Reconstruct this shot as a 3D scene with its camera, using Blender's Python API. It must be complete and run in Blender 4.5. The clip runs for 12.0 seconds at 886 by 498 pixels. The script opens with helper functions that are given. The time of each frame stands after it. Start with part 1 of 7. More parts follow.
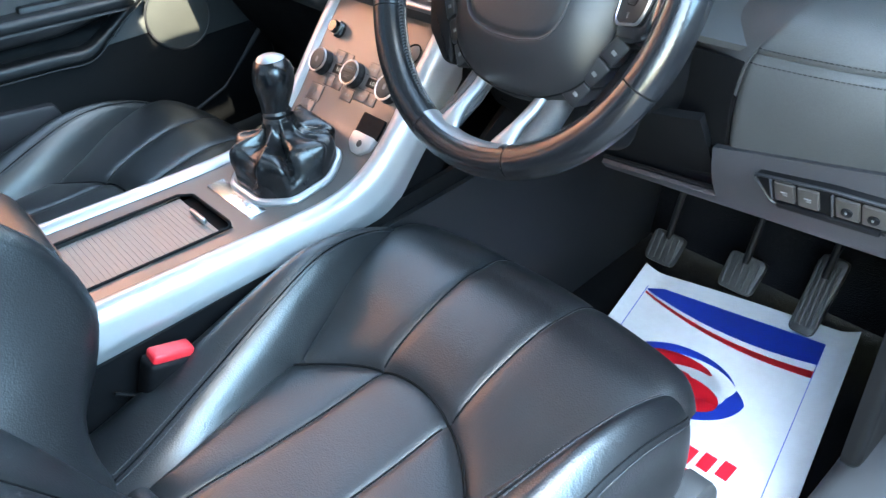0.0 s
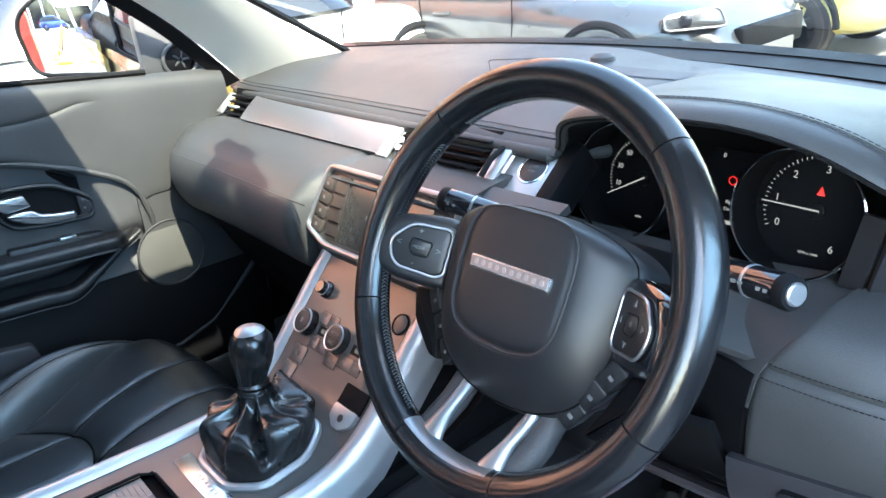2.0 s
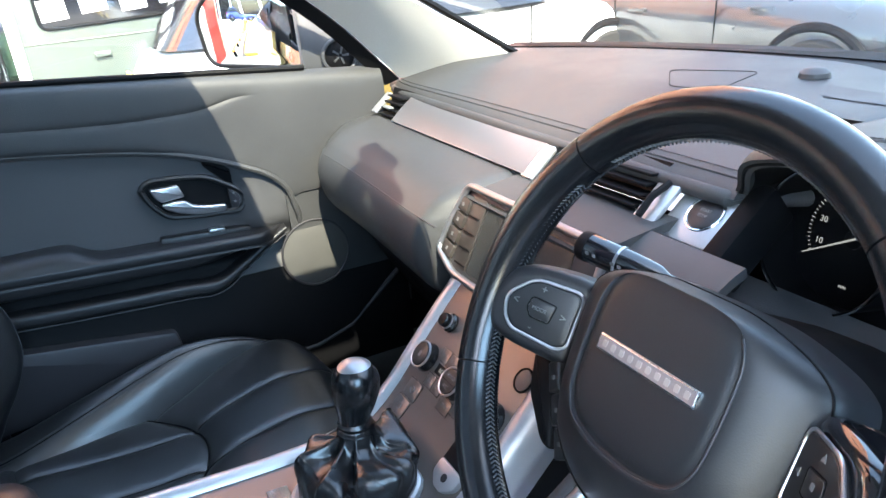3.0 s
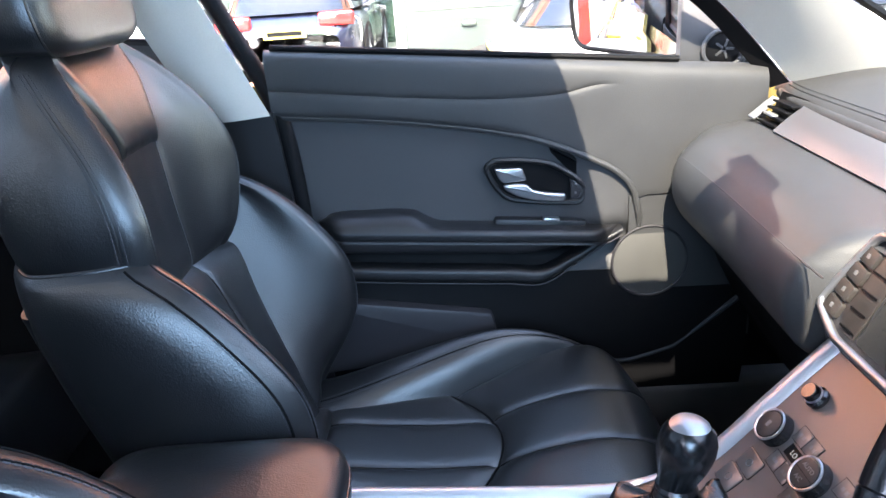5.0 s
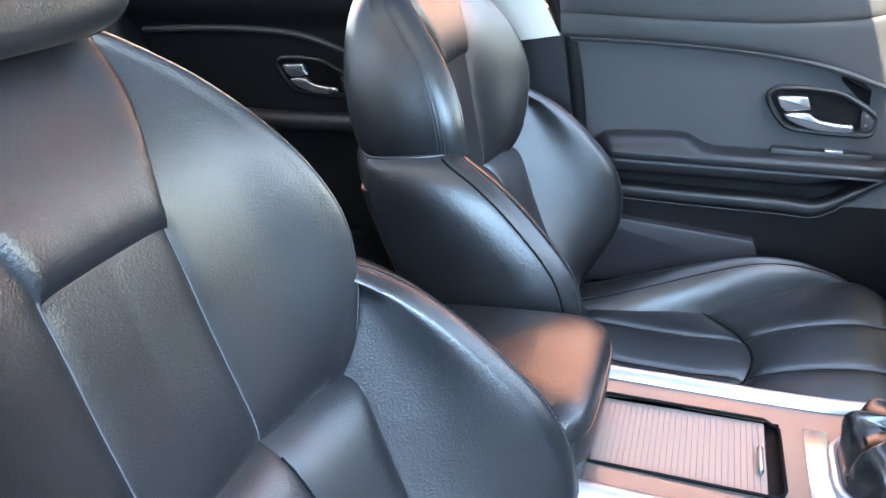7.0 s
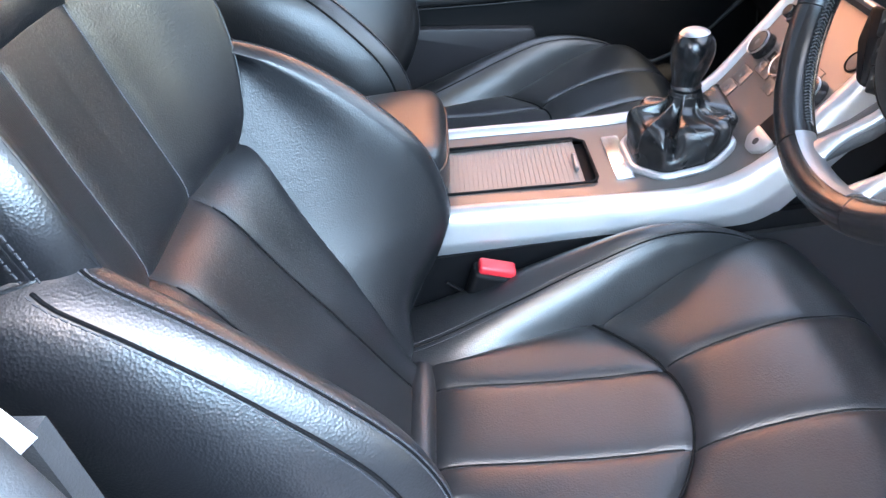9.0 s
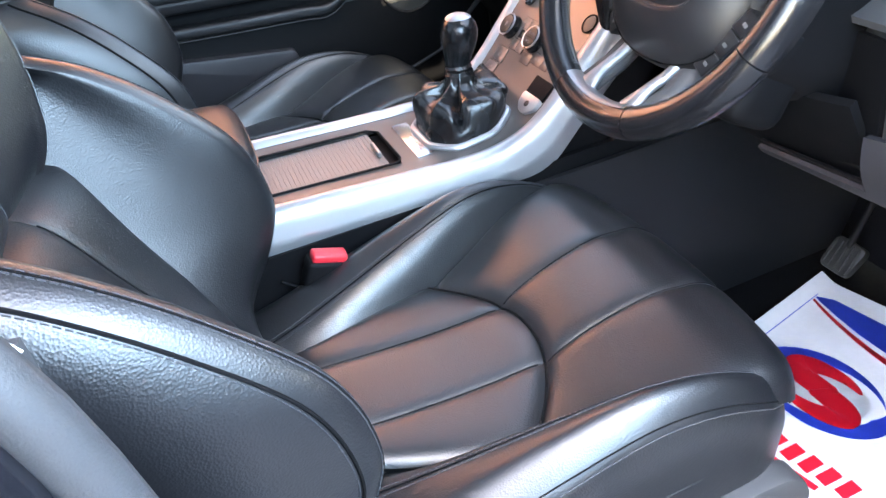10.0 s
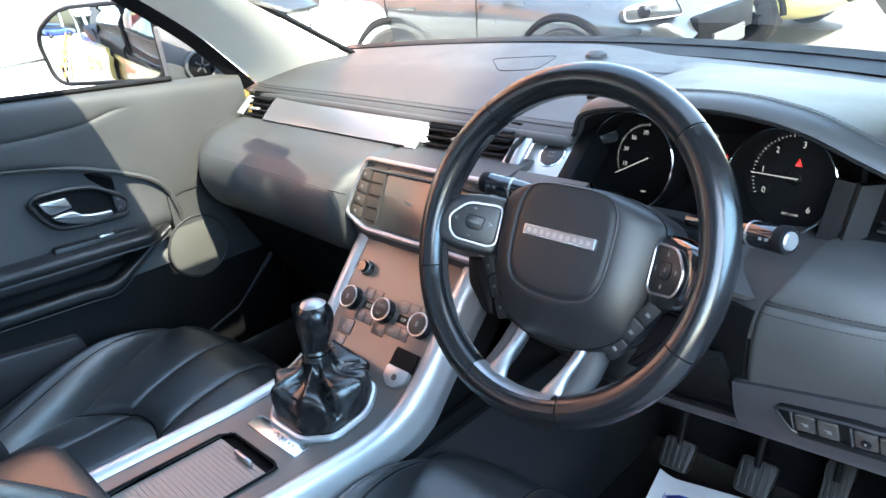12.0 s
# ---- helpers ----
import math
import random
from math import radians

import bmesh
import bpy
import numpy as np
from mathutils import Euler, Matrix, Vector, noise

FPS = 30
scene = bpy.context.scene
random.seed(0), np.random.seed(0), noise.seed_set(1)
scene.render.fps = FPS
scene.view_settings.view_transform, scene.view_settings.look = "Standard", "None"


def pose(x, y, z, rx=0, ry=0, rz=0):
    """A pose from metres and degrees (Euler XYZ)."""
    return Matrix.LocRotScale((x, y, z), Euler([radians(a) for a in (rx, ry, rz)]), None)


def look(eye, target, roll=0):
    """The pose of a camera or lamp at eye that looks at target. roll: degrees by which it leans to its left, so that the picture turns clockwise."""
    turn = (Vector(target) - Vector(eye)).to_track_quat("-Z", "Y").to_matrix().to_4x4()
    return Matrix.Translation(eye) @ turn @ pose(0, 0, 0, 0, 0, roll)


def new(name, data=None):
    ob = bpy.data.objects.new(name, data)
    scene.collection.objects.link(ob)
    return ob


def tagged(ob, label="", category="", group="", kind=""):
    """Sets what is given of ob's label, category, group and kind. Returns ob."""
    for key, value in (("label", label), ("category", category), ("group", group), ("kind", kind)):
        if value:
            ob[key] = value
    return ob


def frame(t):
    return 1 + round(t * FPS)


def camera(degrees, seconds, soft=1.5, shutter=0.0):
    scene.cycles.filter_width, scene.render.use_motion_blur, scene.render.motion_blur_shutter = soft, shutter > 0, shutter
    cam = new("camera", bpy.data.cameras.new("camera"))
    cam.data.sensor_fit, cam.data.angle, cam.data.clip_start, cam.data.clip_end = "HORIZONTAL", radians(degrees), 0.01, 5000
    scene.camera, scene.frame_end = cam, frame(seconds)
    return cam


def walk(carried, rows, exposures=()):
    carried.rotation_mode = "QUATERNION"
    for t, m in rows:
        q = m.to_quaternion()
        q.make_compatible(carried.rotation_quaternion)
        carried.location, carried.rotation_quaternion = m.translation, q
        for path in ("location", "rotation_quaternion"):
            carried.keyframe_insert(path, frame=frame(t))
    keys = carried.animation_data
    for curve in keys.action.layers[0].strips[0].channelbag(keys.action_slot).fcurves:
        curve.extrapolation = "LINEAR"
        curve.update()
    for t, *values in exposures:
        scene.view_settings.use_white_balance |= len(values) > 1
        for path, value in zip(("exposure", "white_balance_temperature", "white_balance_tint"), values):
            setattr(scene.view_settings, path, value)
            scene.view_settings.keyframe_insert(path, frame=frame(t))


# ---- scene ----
cam = camera(62.6, 12.0)
PATH = [
    (0, (0.842, -0.027, 1.268), (-0.299, 0.845, 0.183), -7.34),
    (0.5, (0.835, -0.001, 1.299), (-0.278, 1.071, 0.376), -4.87),
    (1, (0.825, 0.036, 1.323), (-0.291, 1.197, 0.52), -4.25),
    (1.5, (0.81, 0.044, 1.331), (-0.349, 1.205, 0.591), -4.89),
    (2, (0.772, 0.069, 1.336), (-0.515, 1.114, 0.635), -6.03),
    (2.5, (0.738, 0.158, 1.338), (-0.7, 1.0, 0.657), -6.7),
    (2.7, (0.721, 0.187, 1.332), (-0.757, 0.961, 0.656), -6.57),
    (4.3, (0.523, 0.196, 1.323), (-1.122, 0.49, 0.655), -3.71),
    (4.5, (0.537, 0.191, 1.33), (-1.126, 0.383, 0.668), -3.81),
    (5, (0.567, 0.175, 1.331), (-1.11, 0.138, 0.679), -4.21),
    (5.5, (0.592, 0.148, 1.337), (-1.07, -0.088, 0.687), -4.73),
    (6, (0.614, 0.152, 1.339), (-1.009, -0.241, 0.665), -4.8),
    (6.5, (0.661, 0.149, 1.341), (-0.912, -0.375, 0.639), -4.91),
    (6.7, (0.678, 0.147, 1.342), (-0.871, -0.424, 0.624), -5.01),
    (8.3, (0.821, 0.178, 1.318), (-0.574, -0.513, 0.415), -13.12),
    (8.5, (0.845, 0.16, 1.307), (-0.577, -0.388, 0.35), -13.05),
    (9, (0.906, 0.101, 1.29), (-0.549, -0.048, 0.241), -11.32),
    (9.5, (0.969, 0.058, 1.272), (-0.481, 0.194, 0.214), -11.12),
    (10, (0.975, 0.009, 1.261), (-0.432, 0.421, 0.217), -10.26),
    (10.5, (0.874, -0.07, 1.31), (-0.494, 0.61, 0.359), -8.66),
    (11, (0.804, -0.08, 1.347), (-0.537, 0.772, 0.501), -8.72),
    (11.5, (0.793, -0.092, 1.371), (-0.497, 0.9, 0.601), -8.07),
    (12, (0.806, -0.097, 1.382), (-0.413, 1.01, 0.656), -7.18),
]
walk(cam, [(t, look(eye, target, roll)) for t, eye, target, roll in PATH], exposures=[(0.0, 5.48, 7500, 0), (1.0, 5.22, 6800, 0), (2.5, 4.82, 7250, 6), (4.5, 4.87, 7300, 11), (5.5, 5.3, 7400, 17), (6.5, 5.8, 7700, 14), (8.5, 5.72, 8500, 13), (9.8, 5.42, 8500, 15), (11.0, 5.42, 8150, 5), (12.0, 5.0, 7150, 4)])
SUN_TO = Vector((0.9, -0.13, 1.0)).normalized()

# ---- world, sun ----
world = bpy.data.worlds.new("sky")
scene.world = world
world.use_nodes = True
wn = world.node_tree.nodes
sky = wn.new("ShaderNodeTexSky")
sky.sky_type = "NISHITA"
sky.sun_disc = False
sky.sun_elevation = math.asin(SUN_TO.z)
sky.sun_rotation = math.atan2(SUN_TO.x, SUN_TO.y)
world.node_tree.links.new(sky.outputs[0], wn["Background"].inputs[0])
wn["Background"].inputs[1].default_value = 0.15
sun = new("sun", bpy.data.lights.new("sun", "SUN"))
sun.data.energy = 1.65
sun.data.angle = radians(0.5)
sun.data.color = (1.0, 0.95, 0.87)
sun.matrix_world = look(SUN_TO * 20, (0, 0, 0))

# sky light in the open driver's doorway
door_light = new("door_light", bpy.data.lights.new("door_light", "AREA"))
door_light.data.shape = "RECTANGLE"
door_light.data.size, door_light.data.size_y = 1.3, 0.8
door_light.data.energy = 3.0
door_light.data.color = (0.32, 0.6, 1.0)
door_light.matrix_world = look((1.38, 0.42, 1.54), (0.22, -0.12, 0.85))


# ---- materials ----
def mat(name, color, rough=0.5, metal=0.0, vary=0.12, grain=300.0, bump=0.0, blotch=9.0, coat=0.0, spec=0.5, rvary=0.1, random_piece=0.0):
    m = bpy.data.materials.new(name)
    m.use_nodes = True
    t = m.node_tree
    n, l = t.nodes, t.links
    p = n["Principled BSDF"]
    p.inputs["Metallic"].default_value = metal
    p.inputs["Coat Weight"].default_value = coat
    p.inputs["Coat Roughness"].default_value = 0.06
    p.inputs["Specular IOR Level"].default_value = spec
    co = n.new("ShaderNodeTexCoord")
    fine = n.new("ShaderNodeTexNoise")
    fine.inputs["Scale"].default_value = grain
    fine.inputs["Detail"].default_value = 3
    big = n.new("ShaderNodeTexNoise")
    big.inputs["Scale"].default_value = blotch
    big.inputs["Detail"].default_value = 5
    for k in (fine, big):
        l.new(co.outputs["Object"], k.inputs["Vector"])
    add = n.new("ShaderNodeMath")
    add.operation = "ADD"
    l.new(fine.outputs[0], add.inputs[0])
    l.new(big.outputs[0], add.inputs[1])
    ramp = n.new("ShaderNodeMapRange")
    ramp.inputs[1].default_value = 0.7
    ramp.inputs[2].default_value = 1.3
    ramp.inputs[3].default_value = 1 - vary
    ramp.inputs[4].default_value = 1 + vary
    l.new(add.outputs[0], ramp.inputs[0])
    mul = n.new("ShaderNodeVectorMath")
    mul.operation = "SCALE"
    mul.inputs[0].default_value = color
    l.new(ramp.outputs[0], mul.inputs["Scale"])
    if random_piece:
        info = n.new("ShaderNodeObjectInfo")
        r2 = n.new("ShaderNodeMapRange")
        r2.inputs[3].default_value = 1 - random_piece
        r2.inputs[4].default_value = 1 + random_piece
        l.new(info.outputs["Random"], r2.inputs[0])
        m2 = n.new("ShaderNodeVectorMath")
        m2.operation = "SCALE"
        l.new(mul.outputs[0], m2.inputs[0])
        l.new(r2.outputs[0], m2.inputs["Scale"])
        mul = m2
    l.new(mul.outputs[0], p.inputs["Base Color"])
    rr = n.new("ShaderNodeMapRange")
    rr.inputs[1].default_value = 0.3
    rr.inputs[2].default_value = 0.7
    rr.inputs[3].default_value = max(0.02, rough - rvary * rough)
    rr.inputs[4].default_value = min(1.0, rough + rvary * rough)
    l.new(big.outputs[0], rr.inputs[0])
    l.new(rr.outputs[0], p.inputs["Roughness"])
    if bump:
        b = n.new("ShaderNodeBump")
        b.inputs["Strength"].default_value = 1.0
        b.inputs["Distance"].default_value = bump
        l.new(fine.outputs[0], b.inputs["Height"])
        l.new(b.outputs[0], p.inputs["Normal"])
    return m


def leather(name, color, rough, scale=420.0, depth=0.00035, wrinkle=0.0004, spec=0.7):
    m = mat(name, color, rough, spec=spec, vary=0.14, grain=scale, blotch=14, rvary=0.08)
    t = m.node_tree
    n, l = t.nodes, t.links
    vor = n.new("ShaderNodeTexVoronoi")
    vor.inputs["Scale"].default_value = scale
    wr = n.new("ShaderNodeTexNoise")
    wr.inputs["Scale"].default_value = 34
    wr.inputs["Detail"].default_value = 4
    wr.inputs["Distortion"].default_value = 1.2
    co = n["Texture Coordinate"]
    l.new(co.outputs["Object"], vor.inputs["Vector"])
    l.new(co.outputs["Object"], wr.inputs["Vector"])
    b1 = n.new("ShaderNodeBump")
    b1.inputs["Distance"].default_value = depth
    b1.inputs["Strength"].default_value = 0.8
    l.new(vor.outputs["Distance"], b1.inputs["Height"])
    b2 = n.new("ShaderNodeBump")
    b2.inputs["Distance"].default_value = wrinkle
    b2.inputs["Strength"].default_value = 0.6
    l.new(wr.outputs[0], b2.inputs["Height"])
    l.new(b1.outputs[0], b2.inputs["Normal"])
    l.new(b2.outputs[0], n["Principled BSDF"].inputs["Normal"])
    return m


def glass(name, tint=(1, 1, 1), clear=0.9):
    m = bpy.data.materials.new(name)
    m.use_nodes = True
    n, l = m.node_tree.nodes, m.node_tree.links
    n.remove(n["Principled BSDF"])
    tr = n.new("ShaderNodeBsdfTransparent")
    tr.inputs[0].default_value = (*[c * clear for c in tint], 1)
    gl = n.new("ShaderNodeBsdfGlossy")
    gl.inputs["Roughness"].default_value = 0.02
    lw = n.new("ShaderNodeLayerWeight")
    pw = n.new("ShaderNodeMath")
    pw.operation = "POWER"
    pw.inputs[1].default_value = 5.0
    fr = n.new("ShaderNodeMapRange")
    fr.inputs[3].default_value = 0.06
    fr.inputs[4].default_value = 0.9
    l.new(lw.outputs["Facing"], pw.inputs[0])
    l.new(pw.outputs[0], fr.inputs[0])
    mx = n.new("ShaderNodeMixShader")
    l.new(fr.outputs[0], mx.inputs[0])
    l.new(tr.outputs[0], mx.inputs[1])
    l.new(gl.outputs[0], mx.inputs[2])
    l.new(mx.outputs[0], n["Material Output"].inputs[0])
    return m


def glow(name, color, strength):
    m = bpy.data.materials.new(name)
    m.use_nodes = True
    p = m.node_tree.nodes["Principled BSDF"]
    p.inputs["Base Color"].default_value = (0.02, 0.02, 0.02, 1)
    p.inputs["Emission Color"].default_value = (*color, 1)
    p.inputs["Emission Strength"].default_value = strength
    return m


LEATHER = leather("black leather", (0.0072, 0.0076, 0.009), 0.36, 520, 0.00024, 0.0004, 0.75)
LEATHER_RIM = leather("smooth worn black leather", (0.0055, 0.0055, 0.0065), 0.22, 620, 0.00008, 0.00002, 0.5)
LEATHER_DASH = leather("soft black grained dashboard skin", (0.0355, 0.0358, 0.037), 0.5, 760, 0.00022, 0.00005, 0.3)
BOOT = leather("shiny gaiter leather", (0.005, 0.005, 0.006), 0.27, 480, 0.0002, 0.0005)
# black trim whose colour is lowered to carry the dimness of the rear cabin
REAR_DIM_TRIM = mat("black rear trim darkened for dim cabin", (0.006, 0.006, 0.007), 0.6, spec=0.2, grain=600, bump=0.0002)
SEAM = mat("black seam thread", (0.003, 0.003, 0.0035), 0.8, spec=0.1, grain=900)
STITCH = mat("grey thread", (0.042, 0.043, 0.049), 0.7, grain=900)
SOFT = mat("soft black plastic", (0.034, 0.034, 0.036), 0.55, grain=700, bump=0.0003)
# black plastic taken below its real tone; doubles as shade in door recesses
DARK = mat("matt black plastic and shade fill", (0.0035, 0.0035, 0.0042), 0.6, spec=0.1, grain=600, bump=0.0002)
COVER = mat("smooth black airbag skin", (0.0095, 0.0095, 0.011), 0.45, grain=900, bump=0.0001, spec=0.4)
SWITCHPAD = mat("black switch pad", (0.01, 0.01, 0.011), 0.38, grain=900, spec=0.4)
SATIN = mat("pale satin metal", (0.42, 0.42, 0.43), 0.3, metal=0.9, vary=0.04, grain=900, bump=0.00003)
DULLMETAL = mat("dull satin metal", (0.3, 0.3, 0.31), 0.36, metal=0.85, vary=0.06, grain=900)
MESH = mat("fine speaker mesh", (0.05, 0.049, 0.046), 0.7, grain=1500, bump=0.0006, vary=0.3)
DIALBLACK = mat("flat black dial print", (0.003, 0.003, 0.0035), 0.5, spec=0.1, vary=0.05)
CLADDING = mat("dark grey cladding", (0.06, 0.062, 0.065), 0.8, grain=30, blotch=0.6, vary=0.15)
GLOSSBLACK = mat("gloss black plastic", (0.008, 0.008, 0.01), 0.12, coat=0.5)
LILAC = mat("grey lower trim plastic", (0.016, 0.0148, 0.0178), 0.55, grain=700, bump=0.0003)
FABRIC = mat("dark woven carpet", (0.0036, 0.0036, 0.0042), 0.95, spec=0.05, grain=500, bump=0.002, vary=0.35)
SILVER = mat("satin silver trim", (0.42, 0.42, 0.43), 0.38, metal=0.7, vary=0.04, grain=900, bump=0.00003)
ALU = mat("brushed aluminium", (0.75, 0.75, 0.76), 0.22, metal=1.0, vary=0.05, grain=900)
CHROME = mat("chrome", (0.8, 0.8, 0.82), 0.08, metal=1.0, vary=0.02)
CONSOLE = mat("bronze grey console finish", (0.10, 0.088, 0.082), 0.33, metal=0.25, vary=0.06, grain=900, coat=0.15)
SHUTTER = mat("ribbed console shutter", (0.2, 0.165, 0.148), 0.42, metal=0.2, vary=0.06, grain=900)
SCREENKEY = mat("dark brown key plastic", (0.03, 0.026, 0.024), 0.45, grain=800, spec=0.3)
BUTTON = mat("grey-brown switch plastic", (0.07, 0.061, 0.057), 0.4, grain=800)
PILLAR = mat("light stone pillar trim", (0.5, 0.48, 0.44), 0.65, grain=500, bump=0.0003, vary=0.05)
HEADLINER = mat("light headliner cloth", (0.72, 0.7, 0.66), 0.95, grain=700, bump=0.0008, vary=0.06)
REDPLASTIC = mat("red buckle plastic", (0.6, 0.02, 0.03), 0.35)
REDGLOW = glow("red warning lamp", (1, 0.03, 0.03), 0.05)
WHITEGLOW = glow("white dial print", (0.8, 0.85, 0.9), 0.02)
PRINT = mat("white switch print", (0.11, 0.11, 0.11), 0.5)
PAPER = mat("white glossy mat paper", (0.55, 0.55, 0.56), 0.35, vary=0.04, grain=60, bump=0.001)
BLUEINK = mat("blue ink", (0.012, 0.05, 0.42), 0.35, vary=0.05)
REDINK = mat("red ink", (0.62, 0.01, 0.025), 0.35, vary=0.05)
RUBBER = mat("black pedal rubber", (0.012, 0.012, 0.012), 0.55, grain=600, bump=0.0003)
SCREENMAT = mat("grey display glass", (0.035, 0.035, 0.033), 0.15, coat=0.4)
GLASS = glass("clear car glass", (0.96, 1.0, 0.97), 0.92)
SCREENGLASS = glass("tinted windscreen glass", (0.95, 1.0, 0.98), 0.56)
ROOFGLASS = glass("dark tinted roof glass", (0.9, 1.0, 0.95), 0.09)
GREYGLASS = glass("dark building glass", (0.5, 0.58, 0.55), 0.8)
MIRROR = mat("mirror silver", (0.62, 0.64, 0.63), 0.01, metal=1.0, vary=0.0, rvary=0)
GOLD = mat("olive gold car paint", (0.22, 0.17, 0.06), 0.25, metal=0.4, coat=1.0)
ASPHALT = mat("worn grey asphalt", (0.16, 0.16, 0.158), 0.9, grain=90, bump=0.004, blotch=0.7, vary=0.25)
CREAM = mat("white painted render", (0.8, 0.79, 0.76), 0.8, grain=40, blotch=0.8, vary=0.06)
BRICK = mat("red brick", (0.48, 0.19, 0.12), 0.85, grain=60, blotch=2, vary=0.2)
GREYPAINT = mat("grey metallic car paint", (0.06, 0.065, 0.07), 0.3, metal=0.5, coat=1.0, vary=0.03)
BLUEPAINT = mat("blue car paint", (0.05, 0.1, 0.5), 0.3, metal=0.2, coat=1.0, vary=0.03)
WHITEPAINT = mat("white car paint", (0.8, 0.8, 0.78), 0.3, coat=1.0, vary=0.03)
NAVYPAINT = mat("dark navy car paint", (0.01, 0.013, 0.03), 0.3, metal=0.2, coat=1.0, vary=0.03)
PALEPAINT = mat("pale silver green car paint", (0.046, 0.058, 0.052), 0.4, metal=0.2, coat=0.6, vary=0.04)
YELLOWPAINT = mat("yellow car paint", (0.75, 0.62, 0.2), 0.3, coat=1.0, vary=0.03)
REDPAINT = mat("red car paint", (0.55, 0.03, 0.02), 0.3, coat=1.0, vary=0.03)
TYRE = mat("tyre rubber", (0.015, 0.015, 0.015), 0.8, grain=200, bump=0.001)
YELLOWLINE = mat("worn yellow road paint", (0.75, 0.55, 0.1), 0.7, vary=0.2, grain=60)
REDLENS = mat("red lamp lens", (0.6, 0.02, 0.02), 0.12, coat=1.0)
LAMPGLASS = mat("bright headlamp reflector", (0.1, 0.105, 0.11), 0.15, metal=0.6)


# ---- mesh helpers ----
def finish(bm, sharp=40.0):
    bmesh.ops.recalc_face_normals(bm, faces=bm.faces)
    for f in bm.faces:
        f.smooth = True
    lim = radians(sharp)
    for e in bm.edges:
        if len(e.link_faces) == 2 and e.calc_face_angle(0) > lim:
            e.smooth = False
    return bm


def part(name, bm, material, parent=None, label="", sharp=40.0, m=None):
    if m is not None:
        bm.transform(m)
    finish(bm, sharp)
    me = bpy.data.meshes.new(name)
    bm.to_mesh(me)
    bm.free()
    me.materials.append(material)
    ob = new(name, me)
    if parent is not None:
        ob.parent = parent
        ob.matrix_parent_inverse = Matrix.Identity(4)
    if label:
        ob["label"] = label
    return ob


def thing(name, label, category, group="", kind="", at=(0, 0, 0)):
    ob = new(name)
    ob.empty_display_size = 0.05
    ob.location = at
    return tagged(ob, label, category, group, kind)


def smooth(t):
    t = max(0.0, min(1.0, t))
    return t * t * (3 - 2 * t)


def interp(x, xs, ys):
    """Smooth curve through few values."""
    if x <= xs[0]:
        return ys[0]
    for i in range(len(xs) - 1):
        if x <= xs[i + 1]:
            a, b = xs[i], xs[i + 1]
            m0 = (ys[i + 1] - ys[max(0, i - 1)]) / (xs[i + 1] - xs[max(0, i - 1)])
            j = min(len(xs) - 1, i + 2)
            m1 = (ys[j] - ys[i]) / (xs[j] - xs[i])
            h = b - a
            t = (x - a) / h
            return ((2 * t**3 - 3 * t**2 + 1) * ys[i] + (t**3 - 2 * t**2 + t) * h * m0
                    + (-2 * t**3 + 3 * t**2) * ys[i + 1] + (t**3 - t**2) * h * m1)
    return ys[-1]


def spline(points, n):
    """n points along a smooth line through few points."""
    pts = [Vector(p) for p in points]
    s = [0.0]
    for a, b in zip(pts, pts[1:]):
        s.append(s[-1] + max(1e-6, (b - a).length))
    return [Vector([interp(s[-1] * i / (n - 1), s, [p[k] for p in pts]) for k in range(3)]) for i in range(n)]


def knots(points, n):
    """n points along a smooth line, the given ones evenly counted."""
    pts = [Vector(p) for p in points]
    s = [0.0]
    for a, b in zip(pts, pts[1:]):
        s.append(s[-1] + max(1e-6, (b - a).length))
    out, m = [], len(pts) - 1
    for i in range(n):
        q = m * i / (n - 1)
        k = min(m - 1, int(q))
        at = s[k] + (q - k) * (s[k + 1] - s[k])
        out.append(Vector([interp(at, s, [p[c] for p in pts]) for c in range(3)]))
    return out


def grid(fn, nu, nv, thick=0.0, closed=False):
    """A sheet from fn(u, v), u and v from 0 to 1."""
    bm = bmesh.new()
    rows = [[bm.verts.new(fn(i / nu, j / nv)) for i in range(nu if closed else nu + 1)] for j in range(nv + 1)]
    k = len(rows[0])
    for j in range(nv):
        for i in range(nu):
            bm.faces.new((rows[j][i], rows[j][(i + 1) % k], rows[j + 1][(i + 1) % k], rows[j + 1][i]))
    if thick:
        bmesh.ops.recalc_face_normals(bm, faces=bm.faces)
        bmesh.ops.solidify(bm, geom=bm.faces[:], thickness=thick)
    return bm


def loft(rings, caps=True):
    """Closed rings of equal count joined into one skin."""
    bm = bmesh.new()
    vs = [[bm.verts.new(p) for p in r] for r in rings]
    n = len(vs[0])
    for a, b in zip(vs, vs[1:]):
        for i in range(n):
            bm.faces.new((a[i], a[(i + 1) % n], b[(i + 1) % n], b[i]))
    if caps:
        bm.faces.new(vs[0][::-1])
        bm.faces.new(vs[-1])
    return bm


